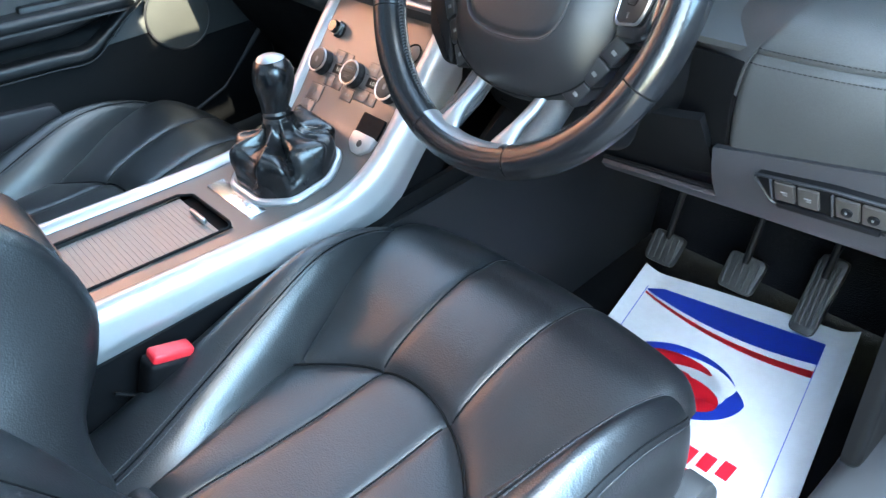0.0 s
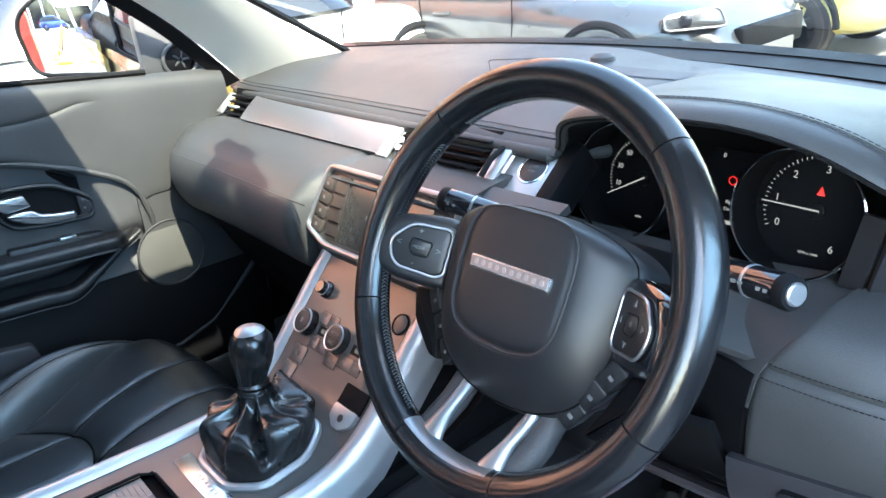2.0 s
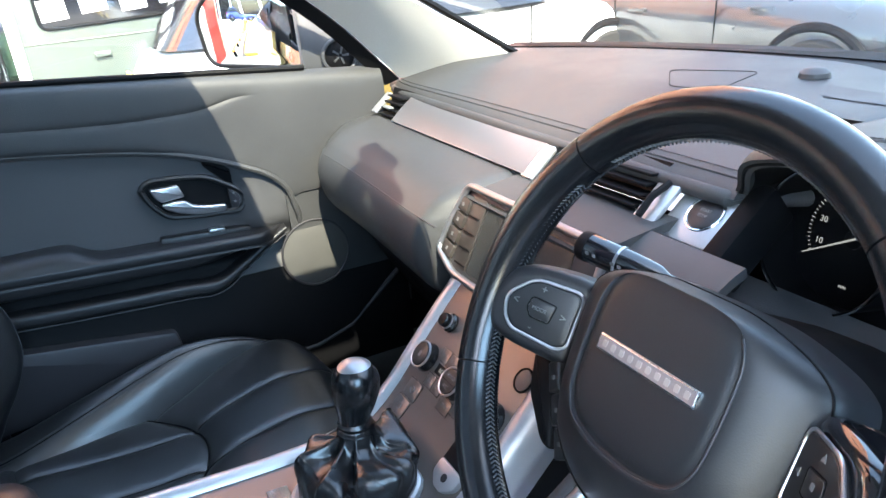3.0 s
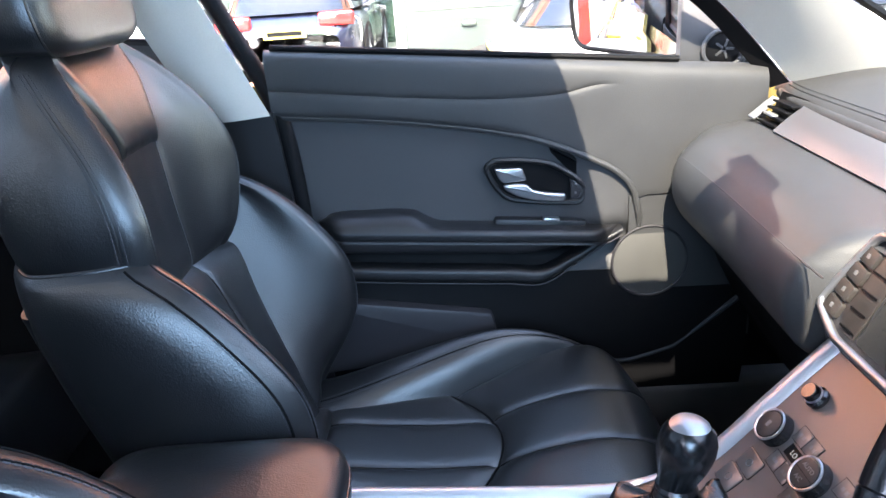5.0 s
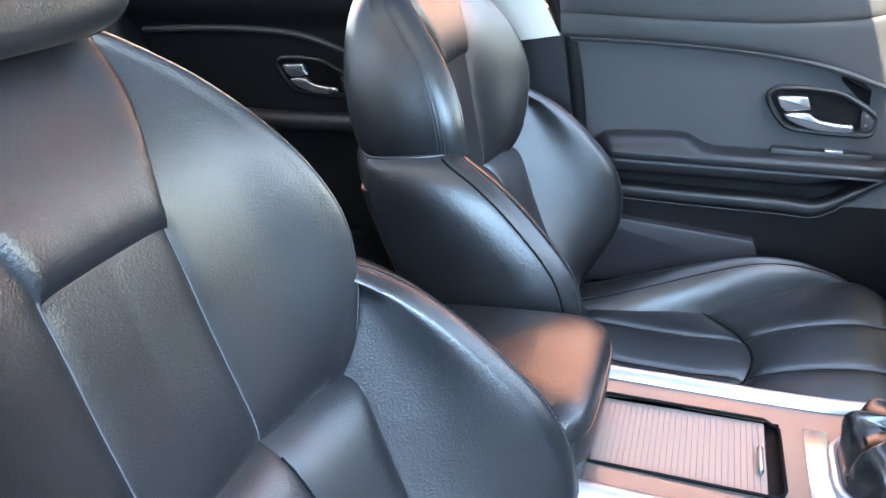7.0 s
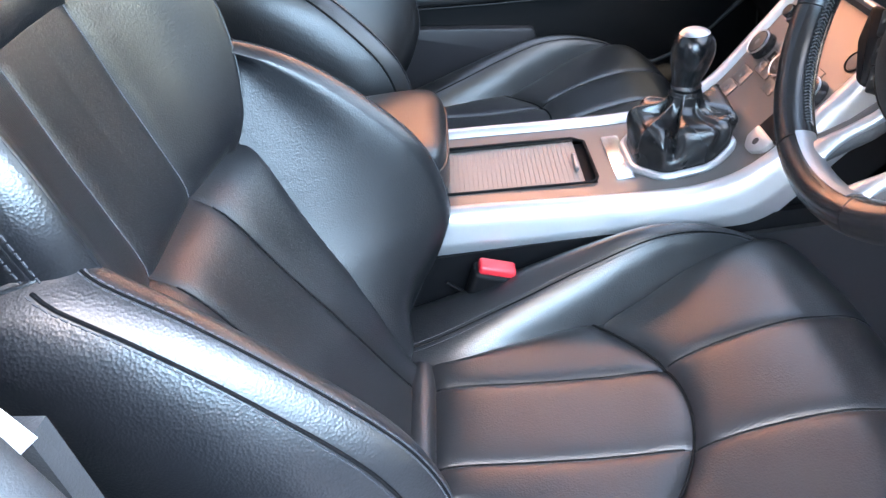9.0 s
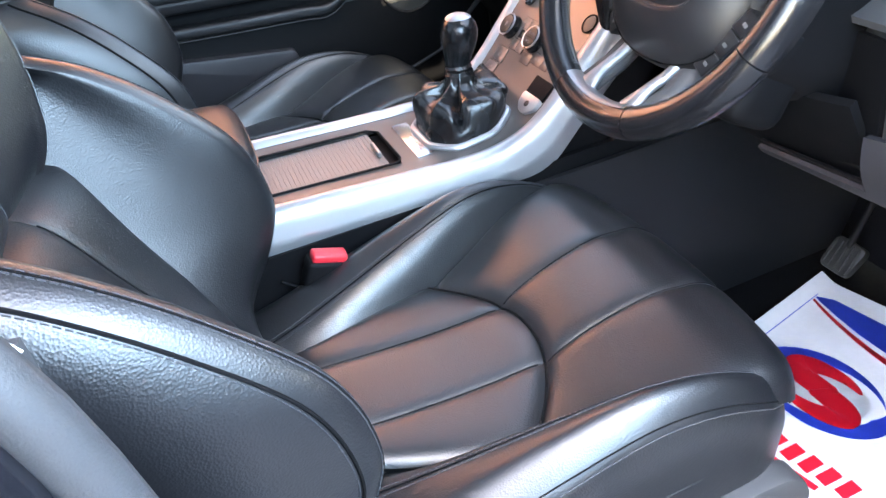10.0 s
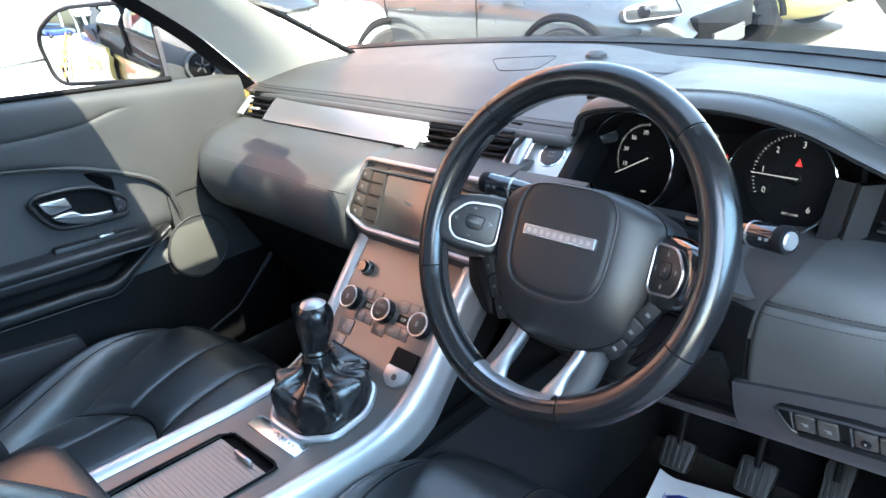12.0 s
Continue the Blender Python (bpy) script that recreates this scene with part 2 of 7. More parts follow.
def tube(points, r, n=8, closed=False, flat=1.0):
    """A round bar along points; r a number or a function of 0..1; flat squeezes it along the second axis."""
    pts = [Vector(p) for p in points]
    k = len(pts)
    rings, side = [], None
    for i, p in enumerate(pts):
        a, b = (pts[i - 1], pts[(i + 1) % k]) if closed else (pts[max(0, i - 1)], pts[min(k - 1, i + 1)])
        d = (b - a).normalized()
        if side is None:
            side = d.orthogonal().normalized()
        side = (side - d * side.dot(d)).normalized()
        up = d.cross(side)
        rr = r(i / max(1, k - 1)) if callable(r) else r
        rings.append([p + side * rr * math.cos(w) + up * rr * flat * math.sin(w) for w in (2 * math.pi * q / n for q in range(n))])
    if closed:
        rings.append(rings[0])
    bm = loft(rings, caps=not closed)
    if closed:
        bmesh.ops.remove_doubles(bm, verts=bm.verts, dist=1e-6)
    return bm


def box(w, d, h, bevel=0.003, seg=2, m=None):
    bm = bmesh.new()
    bmesh.ops.create_cube(bm, size=1)
    bm.transform(Matrix.Diagonal((w, d, h, 1)))
    if bevel:
        bmesh.ops.bevel(bm, geom=bm.edges[:], offset=min(bevel, 0.49 * min(w, d, h)), segments=seg, affect="EDGES", profile=0.5)
    if m is not None:
        bm.transform(m)
    return bm


def prism(pts, depth, bevel=0.002, seg=2, m=None):
    """A 2D outline pushed down from z = 0 to z = -depth, with its rim rounded."""
    bm = bmesh.new()
    f = bm.faces.new([bm.verts.new((p[0], p[1], 0)) for p in pts])
    if f.normal.z < 0:
        f.normal_flip()
    r = bmesh.ops.extrude_face_region(bm, geom=[f])
    for v in r["geom"]:
        if isinstance(v, bmesh.types.BMVert):
            v.co.z -= depth
    bm.normal_update()
    if bevel:
        top = [e for e in bm.edges if all(abs(v.co.z) < 1e-7 for v in e.verts)]
        bmesh.ops.bevel(bm, geom=top, offset=bevel, segments=seg, affect="EDGES", profile=0.5)
    if m is not None:
        bm.transform(m)
    return bm


def rounded(pts, r, n=4):
    """A 2D outline with rounded corners."""
    out = []
    k = len(pts)
    for i in range(k):
        p, a, b = Vector(pts[i]), Vector(pts[i - 1]), Vector(pts[(i + 1) % k])
        da, db = (a - p), (b - p)
        q = min(r, 0.45 * da.length, 0.45 * db.length)
        s, e = p + da.normalized() * q, p + db.normalized() * q
        for j in range(n + 1):
            t = j / n
            out.append((s * (1 - t) ** 2 + p * 2 * t * (1 - t) + e * t * t)[:])
    return out


def rect(w, h, r=0.004, n=3):
    return rounded([(-w / 2, -h / 2), (w / 2, -h / 2), (w / 2, h / 2), (-w / 2, h / 2)], r, n)


def disc(r, n=32):
    return [(r * math.cos(2 * math.pi * i / n), r * math.sin(2 * math.pi * i / n)) for i in range(n)]


def lathe(profile, n=32, m=None):
    """A turned body from (radius, height) pairs round z."""
    bm = loft([[(max(r, 1e-5) * math.cos(2 * math.pi * i / n), max(r, 1e-5) * math.sin(2 * math.pi * i / n), z) for i in range(n)] for r, z in profile])
    if m is not None:
        bm.transform(m)
    return bm


def plane_at(origin, right, up):
    """The matrix whose x and y are right and up, z out of the face."""
    x = Vector(right).normalized()
    z = x.cross(Vector(up)).normalized()
    y = z.cross(x)
    m = Matrix((x, y, z)).transposed().to_4x4()
    m.translation = origin
    return m


def text(name, body, size, m, material, parent, label=""):
    cu = bpy.data.curves.new(name, "FONT")
    cu.body, cu.size, cu.align_x, cu.align_y, cu.extrude = body, size, "CENTER", "CENTER", 0.0002
    ob = new(name, cu)
    me = bpy.data.meshes.new_from_object(ob)
    bpy.data.objects.remove(ob)
    me.transform(m)
    me.materials.append(material)
    ob = new(name, me)
    ob.parent = parent
    if label:
        ob["label"] = label
    return ob


def stitches(name, line, parent, gap=0.0062, length=0.0045, r=0.0007, material=None):
    """Single thread stitches along a line, in one piece."""
    pts = [Vector(p) for p in line]
    bm = bmesh.new()
    run = 0.0
    for a, b in zip(pts, pts[1:]):
        d = b - a
        steps = d.length
        if steps < 1e-6:
            continue
        while run < steps:
            p = a + d * (run / steps)
            q = p + d.normalized() * length
            side = d.orthogonal().normalized() * r
            up = d.cross(side).normalized() * r
            vs = [bm.verts.new(c) for c in (p + side, p + up, p - side, p - up, q + side, q + up, q - side, q - up)]
            for i in range(4):
                bm.faces.new((vs[i], vs[(i + 1) % 4], vs[4 + (i + 1) % 4], vs[4 + i]))
            run += gap
        run -= steps
    return tagged(part(name, bm, material or STITCH, parent), kind="stuff")


# ---- seats ----
def groove(d, width=0.006, depth=0.006):
    return -depth * math.exp(-((d / width) ** 2))


def cush_z(y):
    return interp(y, [-0.06, 0.0, 0.1, 0.2, 0.26, 0.34, 0.42, 0.47, 0.5], [0.672, 0.67, 0.658, 0.652, 0.658, 0.682, 0.696, 0.69, 0.678])


def insert_w(y):
    return interp(y, [-0.06, 0.0, 0.1, 0.2, 0.27], [0.092, 0.096, 0.122, 0.144, 0.15])


def insert_front(x):
    return 0.276 - 3.6 * x * x


def front_w(y):
    return interp(y, [0.18, 0.24, 0.3, 0.36, 0.42, 0.47, 0.54], [0.145, 0.168, 0.19, 0.212, 0.232, 0.228, 0.2])


def crease(d, depth=0.0045, width=0.007):
    return -depth * math.exp(-abs(d) / width)


def across(u, w, g):
    """x over three panels with the seams at -g and g."""
    k = min(2, int(u * 3))
    e = (-w, -g, g, w)
    return e[k] + (e[k + 1] - e[k]) * smooth(u * 3 - k)


def front_seat(recline=0.0, short=0.0):
    """A front seat about x = 0, with y and z as they stand on the floor."""
    seat = thing("front_seat", "black leather front seat with stitched panels and deep bolsters", "seat", "front seats")

    def insert(u, v):
        y0 = -0.004
        w = insert_w(y0 + v * 0.276)
        x = across(u, w, 0.055)
        y = y0 + v * (insert_front(x) - y0)
        edge = min(1 - abs(x) / w, 1 - v, v)
        z = cush_z(y) + 0.011 * (1 - math.exp(-edge / 0.06)) - 0.003
        z += crease(abs(x) - 0.055)
        return (x, y, z)
    part("seat_insert", grid(insert, 72, 40), LEATHER, seat, sharp=80)
    for k in (24, 48):
        part("seam", tube([Vector(insert(k / 72, v)) + Vector((0, 0, 0.0004)) for v in (i / 30 for i in range(30))], 0.0014, 6), SEAM, seat)
        stitches("stitching", [Vector(insert(k / 72, i / 30)) + Vector((0.0024, 0, 0.0012)) for i in range(30)], seat, r=0.0004)
    part("seam", tube([Vector(insert(i / 72, 1.0)) + Vector((0, 0.001, 0.0012)) for i in range(73)], 0.0016, 6), SEAM, seat)

    def roll(u, v):
        s = 2 * u - 1
        r = 0.019 * (1 - 0.25 * s ** 4)
        a = math.pi * (1.25 * v - 0.15)
        return (0.098 * s, -0.017 - r * math.cos(a), 0.667 + r * math.sin(a) - 0.006 * s * s)
    part("seat_roll", grid(roll, 30, 14), LEATHER, seat)

    def front(u, v):
        w = front_w(0.18 + 0.36 * v)
        g = 0.058 + 0.012 * v
        x = across(u, w, g)
        s = x / w
        tip = 0.462 - 0.55 * x * x
        if v < 0.66:
            k = v / 0.66
            y = insert_front(x) + k * (tip - insert_front(x))
            z = cush_z(y) + 0.013 * (1 - math.exp(-k / 0.06)) - 0.005
        else:
            q = (v - 0.66) / 0.34 * math.pi / 2
            y = tip + 0.066 * math.sin(q)
            z = cush_z(tip) + 0.008 - 0.062 * (1 - math.cos(q))
        edge = 1 - abs(s)
        z -= 0.01 * math.exp(-edge / 0.04) + 0.028 * math.exp(-edge / 0.04) * smooth((y - 0.38) / 0.08)
        z += crease(abs(x) - g)
        return (x, y, z)
    part("seat_front", grid(front, 72, 48), LEATHER, seat, sharp=80)
    for k in (24, 48):
        part("seam", tube([Vector(front(k / 72, 0.02 + 0.9 * i / 30)) + Vector((0, 0.0002, 0.0004)) for i in range(31)], 0.0014, 6), SEAM, seat)
        stitches("stitching", [Vector(front(k / 72, 0.02 + 0.9 * i / 30)) + Vector((0.0024, 0.0003, 0.0012)) for i in range(31)], seat, r=0.0004)

    # cushion bolsters
    for sx in (-1, 1):
        rows = []
        for j in range(45):
            y = -0.07 + 0.575 * j / 44
            inner = interp(y, [-0.07, 0.0, 0.1, 0.2, 0.27, 0.34, 0.42, 0.475, 0.505], [0.092, 0.096, 0.122, 0.145, 0.168, 0.188, 0.2, 0.18, 0.15])
            low = cush_z(y) - 0.014 - 0.04 * smooth((y - 0.4) / 0.07)
            top = interp(y, [-0.07, 0.0, 0.1, 0.2, 0.28, 0.34, 0.39, 0.435, 0.475, 0.505], [0.66, 0.672, 0.7, 0.726, 0.74, 0.736, 0.722, 0.7, 0.668, 0.63])
            ox = interp(y, [0.3, 0.4, 0.44, 0.475, 0.505], [0.246, 0.245, 0.24, 0.222, 0.19])
            ax = min(interp(y, [-0.07, 0.1, 0.3, 0.435], [0.19, 0.196, 0.212, 0.216]), ox - 0.018)
            inner = min(inner, ax - 0.01)
            rows.append(knots([(inner, y, low), (inner + 0.36 * (ax - inner), y, low + 0.7 * (top - low)), (ax, y, top), (0.5 * (ax + ox), y, top - 0.008),
                               (ox, y, top - 0.034), (ox + 0.003, y, 0.5 * (top + 0.6) - 0.02), (ox + 0.002, y, 0.59), (ox - 0.002, y, 0.54)], 29))

        def bolster(u, v):
            p = rows[round(v * 44)][round(u * 28)]
            return (sx * p.x, p.y, p.z)
        part("seat_bolster", grid(bolster, 28, 44), LEATHER, seat, sharp=80)
        def along(k):
            """Lines running along the bolster: k counts points up from its inner edge."""
            out = []
            for j in range(1, 43):
                row = rows[j]
                c = interp(row[0].y, [-0.05, 0.1, 0.2, 0.3, 0.46], [4.2, 5.2, 6.0, 6.4, 6.6]) + k
                p = row[int(c)].lerp(row[int(c) + 1], c - int(c))
                n = Vector((-0.6, 0, 0.8))
                out.append(Vector((sx * (p.x + n.x * 0.0006), p.y, p.z + n.z * 0.0006)))
            return out
        part("seam", tube(along(0), 0.0011, 6), SEAM, seat)
        for k in (-0.42, 0.42):
            stitches("stitching", along(k), seat, 0.006, 0.0044, 0.0007)
        part("seam", tube([Vector(bolster(14 / 28, i / 44)) for i in range(1, 42)], 0.0009, 6), SEAM, seat)
        stitches("stitching", [Vector(bolster(15 / 28, i / 44)) + Vector((sx * 0.0006, 0, 0.0004)) for i in range(2, 42)], seat)
    skirt = spline([(-0.243, 0.0, 0), (-0.246, 0.2, 0), (-0.246, 0.36, 0), (-0.232, 0.44, 0), (-0.18, 0.505, 0), (-0.09, 0.528, 0), (0, 0.533, 0), (0.09, 0.528, 0), (0.18, 0.505, 0), (0.232, 0.44, 0), (0.246, 0.36, 0), (0.246, 0.2, 0), (0.243, 0.0, 0)], 49)
    skirt += [Vector((0.243 - 0.486 * i / 8, -0.02, 0)) for i in range(9)]
    part("seat_skirt", loft([[(p.x * k, 0.25 + (p.y - 0.25) * k, z) for p in skirt] for k, z in ((0.96, 0.648), (0.992, 0.638), (1.0, 0.62), (0.998, 0.58), (0.98, 0.545))]), LEATHER, seat)
    part("skirt_seam", tube([(p.x * 1.002, 0.25 + (p.y - 0.25) * 1.002, 0.628) for p in skirt[8:41]], 0.002, 6), LEATHER, seat)
    part("seat_base", loft([[(p.x * k, 0.25 + (p.y - 0.25) * k, z) for p in skirt] for k, z in ((0.97, 0.56), (0.965, 0.5), (0.9, 0.43))]), DARK, seat)
    for sx in (-1, 1):
        part("seat_rail", box(0.04, 0.52, 0.06, 0.005, 2, pose(sx * 0.18, 0.2, 0.4)), DARK, seat)
        part("side_trim", prism(rounded([(-0.1, 0.42), (0.46, 0.46), (0.5, 0.52), (0.47, 0.575), (-0.08, 0.6), (-0.16, 0.55)], 0.03), 0.03, 0.006, 2,
                                plane_at((sx * 0.262, 0, 0), (0, sx, 0), (0, 0, 1)) @ Matrix.Diagonal((sx, 1, 1, 1))), SOFT, seat)

    # ---- backrest ----
    def back_y(z):
        return interp(z, [0.66, 0.72, 0.8, 0.88, 0.96, 1.06, 1.15, 1.2, 1.25, 1.3], [-0.02, -0.056, -0.097, -0.133, -0.158, -0.173, -0.181, -0.192, -0.213, -0.25])

    def back_w(z):
        return interp(z, [0.9, 0.95, 1.0, 1.05, 1.1, 1.15, 1.2, 1.24, 1.27, 1.29, 1.302], [0.16, 0.17, 0.186, 0.198, 0.203, 0.195, 0.178, 0.157, 0.132, 0.108, 0.075])

    def back_rear(z):
        return interp(z, [0.62, 0.8, 1.0, 1.15, 1.25, 1.285, 1.302], [-0.16, -0.215, -0.276, -0.302, -0.3, -0.285, -0.255])

    def ridge(z):
        return interp(z, [0.9, 0.96, 1.0, 1.06, 1.12, 1.18, 1.24, 1.28, 1.302], [-0.15, -0.138, -0.124, -0.114, -0.116, -0.138, -0.18, -0.215, -0.235])

    rings = []
    for i in range(16):
        z = 0.6 + 0.42 * i / 15
        w, rear = 0.225, back_rear(z)
        f = back_y(z) - 0.02
        c, h = (f + rear) / 2, (f - rear) / 2
        ring = []
        for k in range(40):
            a = 2 * math.pi * k / 40
            ca, sa = math.cos(a), math.sin(a)
            ring.append((w * math.copysign(abs(ca) ** 0.45, ca), c + h * math.copysign(abs(sa) ** 0.5, sa), z))
        rings.append(ring)
    part("lower_shell", loft(rings), LEATHER, seat)

    def shoulder_half(z):
        """From the middle of the front, over the raised edge, to the middle of the rear."""
        w, f, r, q = back_w(z), back_y(z) - 0.004, back_rear(z), ridge(z)
        g = 0.061 - 0.02 * (z - 0.957)
        return knots([(0, f, z), (min(g, 0.45 * w), f + 0.06 * (q - f), z), (0.6 * w, f + 0.36 * (q - f), z), (w - 0.034, q - 0.008, z), (w - 0.018, q, z), (w - 0.004, q - 0.016, z),
                       (w, q - 0.045, z), (w + 0.002, 0.5 * (q + r), z), (w - 0.01, r + 0.03, z), (w - 0.045, r + 0.004, z), (0, r, z)], 121)

    def shape(p, z):
        x, y = p.x, p.y
        k = smooth((1.165 - z) / 0.02)
        sx = 0.061 - 0.02 * (z - 0.957)
        y += k * crease(abs(x) - sx, 0.004, 0.006)
        y -= 0.014 * math.exp(-(z - 0.953) / 0.012)
        return Vector((x, y, z))
    levels = [0.953 + 0.349 * (1 - (1 - i / 56) ** 1.5) for i in range(57)]
    halves = [shoulder_half(z) for z in levels]
    RI = 60
    def upper(u, v):
        j = round(v * 56)
        i = round((2 * u - 1) * RI)
        p = shape(halves[j][abs(i)], levels[j])
        return Vector((math.copysign(p.x, i), p.y, p.z))
    part("shoulder_panel", grid(upper, 2 * RI, 56), LEATHER, seat)

    def rearskin(u, v):
        j = round(v * 56)
        i = round((2 * u - 1) * (120 - RI))
        p = halves[j][120 - abs(i)]
        return Vector((math.copysign(p.x, -i) if i else 0, p.y, p.z))
    part("back_shell", grid(rearskin, 2 * (120 - RI), 56), LEATHER, seat)
    part("back_crown", loft([[(p.x * k, -0.24 + (p.y + 0.24) * k, 1.302 + e) for p in halves[56] + [Vector((-p.x, p.y, p.z)) for p in halves[56][119:0:-1]]] for k, e in ((1, -0.001), (0.8, 0.005), (0.3, 0.008))]), LEATHER, seat)

    def lumbar_w(z):
        return interp(z, [0.65, 0.75, 0.85, 0.965], [0.09, 0.118, 0.145, 0.172])

    def lumbar(u, v):
        z = 0.655 + 0.308 * v
        w, g = lumbar_w(z), 0.052 + 0.009 * v
        x = across(u, w, g)
        edge = min(1 - abs(x) / w, 1 - v)
        y = back_y(z) + 0.012 * (1 - math.exp(-edge / 0.06)) + 0.9 * x * x * smooth((z - 0.66) / 0.1)
        y -= 0.016 * math.exp(-(1 - v) / 0.045)
        y += crease(abs(x) - g)
        return (x, y, z)
    part("lumbar_panel", grid(lumbar, 72, 44), LEATHER, seat, sharp=80)
    for k in (24, 48):
        part("seam", tube([Vector(lumbar(k / 72, 0.03 + 0.92 * i / 24)) + Vector((0, 0.0004, 0)) for i in range(25)], 0.0014, 6), SEAM, seat)

    def surface_y(x, z):
        h = shoulder_half(z)
        for p, q in zip(h, h[1:56]):
            if p.x <= abs(x) <= q.x:
                return p.y + (q.y - p.y) * (abs(x) - p.x) / max(1e-6, q.x - p.x)
        return h[55].y

    def headpanel(u, v):
        s = 2 * u - 1
        z = 1.15 + 0.15 * v
        w = min(0.06 + 0.034 * smooth(v / 0.8), back_w(z) - 0.012)
        x = s * w
        e = min(1 - abs(s), v)
        return (x, surface_y(x, z) - 0.004 + 0.015 * (1 - math.exp(-e / 0.07)), z)
    part("head_panel", grid(headpanel, 30, 22), LEATHER, seat)
    for sx in (-1, 1):
        # side bolsters of the back
        lines = []
        for j in range(57):
            z = 0.655 + 0.413 * (1 - (1 - j / 56) ** 1.3)
            tip = interp(z, [0.655, 0.7, 0.76, 0.82, 0.9, 0.975, 1.03, 1.068], [-0.035, -0.01, 0.026, 0.045, 0.034, -0.016, -0.07, -0.128])
            inner = interp(z, [0.65, 0.75, 0.85, 0.965, 1.068], [0.09, 0.118, 0.145, 0.168, 0.182])
            lim = interp(z, [0.655, 0.88, 0.96, 1.02, 1.055, 1.068], [0.25, 0.25, 0.247, 0.24, 0.228, 0.213])
            yb = back_y(z) - 0.012 + 0.9 * inner * inner
            yb = min(yb, tip - 0.004)
            rear = back_rear(z)
            lines.append(knots([(inner - 0.004, yb, z), (inner + 0.3 * (lim - 0.03 - inner), yb + 0.4 * (tip - yb) + 0.004, z), (lim - 0.054, tip - 0.012, z), (lim - 0.034, tip, z),
                                 (lim - 0.014, tip - 0.022, z), (lim, tip - 0.075, z), (lim, (tip - 0.06 + rear) / 2, z), (lim - 0.012, rear + 0.035, z), (lim - 0.05, rear + 0.005, z)], 41))

        def wing(u, v):
            p = lines[round(v * 56)][round(u * 40)]
            return (sx * p.x, p.y, p.z)
        part("back_bolster", grid(wing, 40, 56), LEATHER, seat)
        def edge_line(c):
            out = []
            for row in lines[:55]:
                p, q = row[int(c)].lerp(row[int(c) + 1], c - int(c)), row[int(c) + 1] - row[int(c)]
                n = Vector((q.y, -q.x, 0)).normalized() * -0.0006
                out.append(Vector((sx * (p.x + n.x), p.y + n.y, p.z)))
            return out
        part("seam", tube(edge_line(15.5), 0.0011, 6), SEAM, seat)
        for c in (15.1, 15.9):
            stitches("stitching", edge_line(c), seat, 0.006, 0.0044, 0.0007)
        part("seam", tube(edge_line(20), 0.0016, 6), SEAM, seat)
        stitches("stitching", edge_line(20.35), seat, 0.006, 0.0044, 0.0006)
        part("seam", tube([Vector(wing(q / 40, 55 / 56)) for q in range(12, 38)], 0.0014, 6), LEATHER, seat)

        line = [shape(h[12], h[12].z) for h in halves if 0.962 < h[12].z < 1.17]
        part("seam", tube([Vector((sx * p.x, p.y + 0.0006, p.z)) for p in line], 0.0009, 6), STITCH, seat)
        # raised edge seam of the shoulder
        for off, dy, r in ((47, 0.0, 0.001), (66, 0.0, 0.0009)):
            part("shoulder_seam", tube([Vector((sx * h[off].x, h[off].y, h[off].z)) for h in halves[6:46]], r, 6), LEATHER, seat)
        for off in (64, 68):
            stitches("stitching", [Vector((sx * (h[off].x + 0.0008), h[off].y + 0.0004, h[off].z)) for h in halves[6:46]], seat, 0.0065, 0.0046, 0.0008)
        # posts of the headrest
        part("headrest_post", tube([(sx * 0.05, -0.262, 1.26), (sx * 0.05, -0.268, 1.36)], 0.007, 12), CHROME, seat)
        part("post_collar", lathe([(0.0, 0.0), (0.02, 0.0), (0.021, 0.008), (0.016, 0.014), (0.008, 0.015)], 24, pose(sx * 0.05, -0.262, 1.292)), SOFT, seat)

    def head(a, b):
        th, ph = 2 * math.pi * a, math.pi * (b - 0.5)
        ct, st = math.cos(th), math.sin(th)
        cp, sp = math.cos(ph), math.sin(ph)
        p = lambda q, k: math.copysign(abs(q) ** k, q)
        x = 0.135 * p(ct, 0.5) * p(cp, 0.45)
        y = 0.062 * p(st, 0.6) * p(cp, 0.45)
        z = 0.1 * p(sp, 0.55)
        return (x * (1 - 0.12 * sp), -0.262 + y - 0.02 * sp + 0.7 * x * x, 1.382 + z)
    part("headrest", grid(head, 48, 28, closed=True), LEATHER, seat)
    part("seam", tube([Vector(head(0.06, b)) for b in (i / 30 for i in range(1, 30))], 0.0018, 6), LEATHER, seat)
    part("seam", tube([Vector(head(0.44, b)) for b in (i / 30 for i in range(1, 30))], 0.0018, 6), LEATHER, seat)
    for ob in seat.children:
        for v in ob.data.vertices:
            v.co.y -= recline * max(0.0, v.co.z - 0.8)
            v.co.y -= short * smooth((v.co.y - 0.2) / 0.28)
    return seat


driver_seat = front_seat(0.095, 0.024)
driver_seat.location = (0.378, 0, 0.004)
passenger_seat = front_seat()
passenger_seat.location = (-0.38, -0.052, -0.022)
driver_seat["label"] = "creased black leather front seat behind the steering wheel"
passenger_seat["label"] = "black leather front seat beside the closed front door"


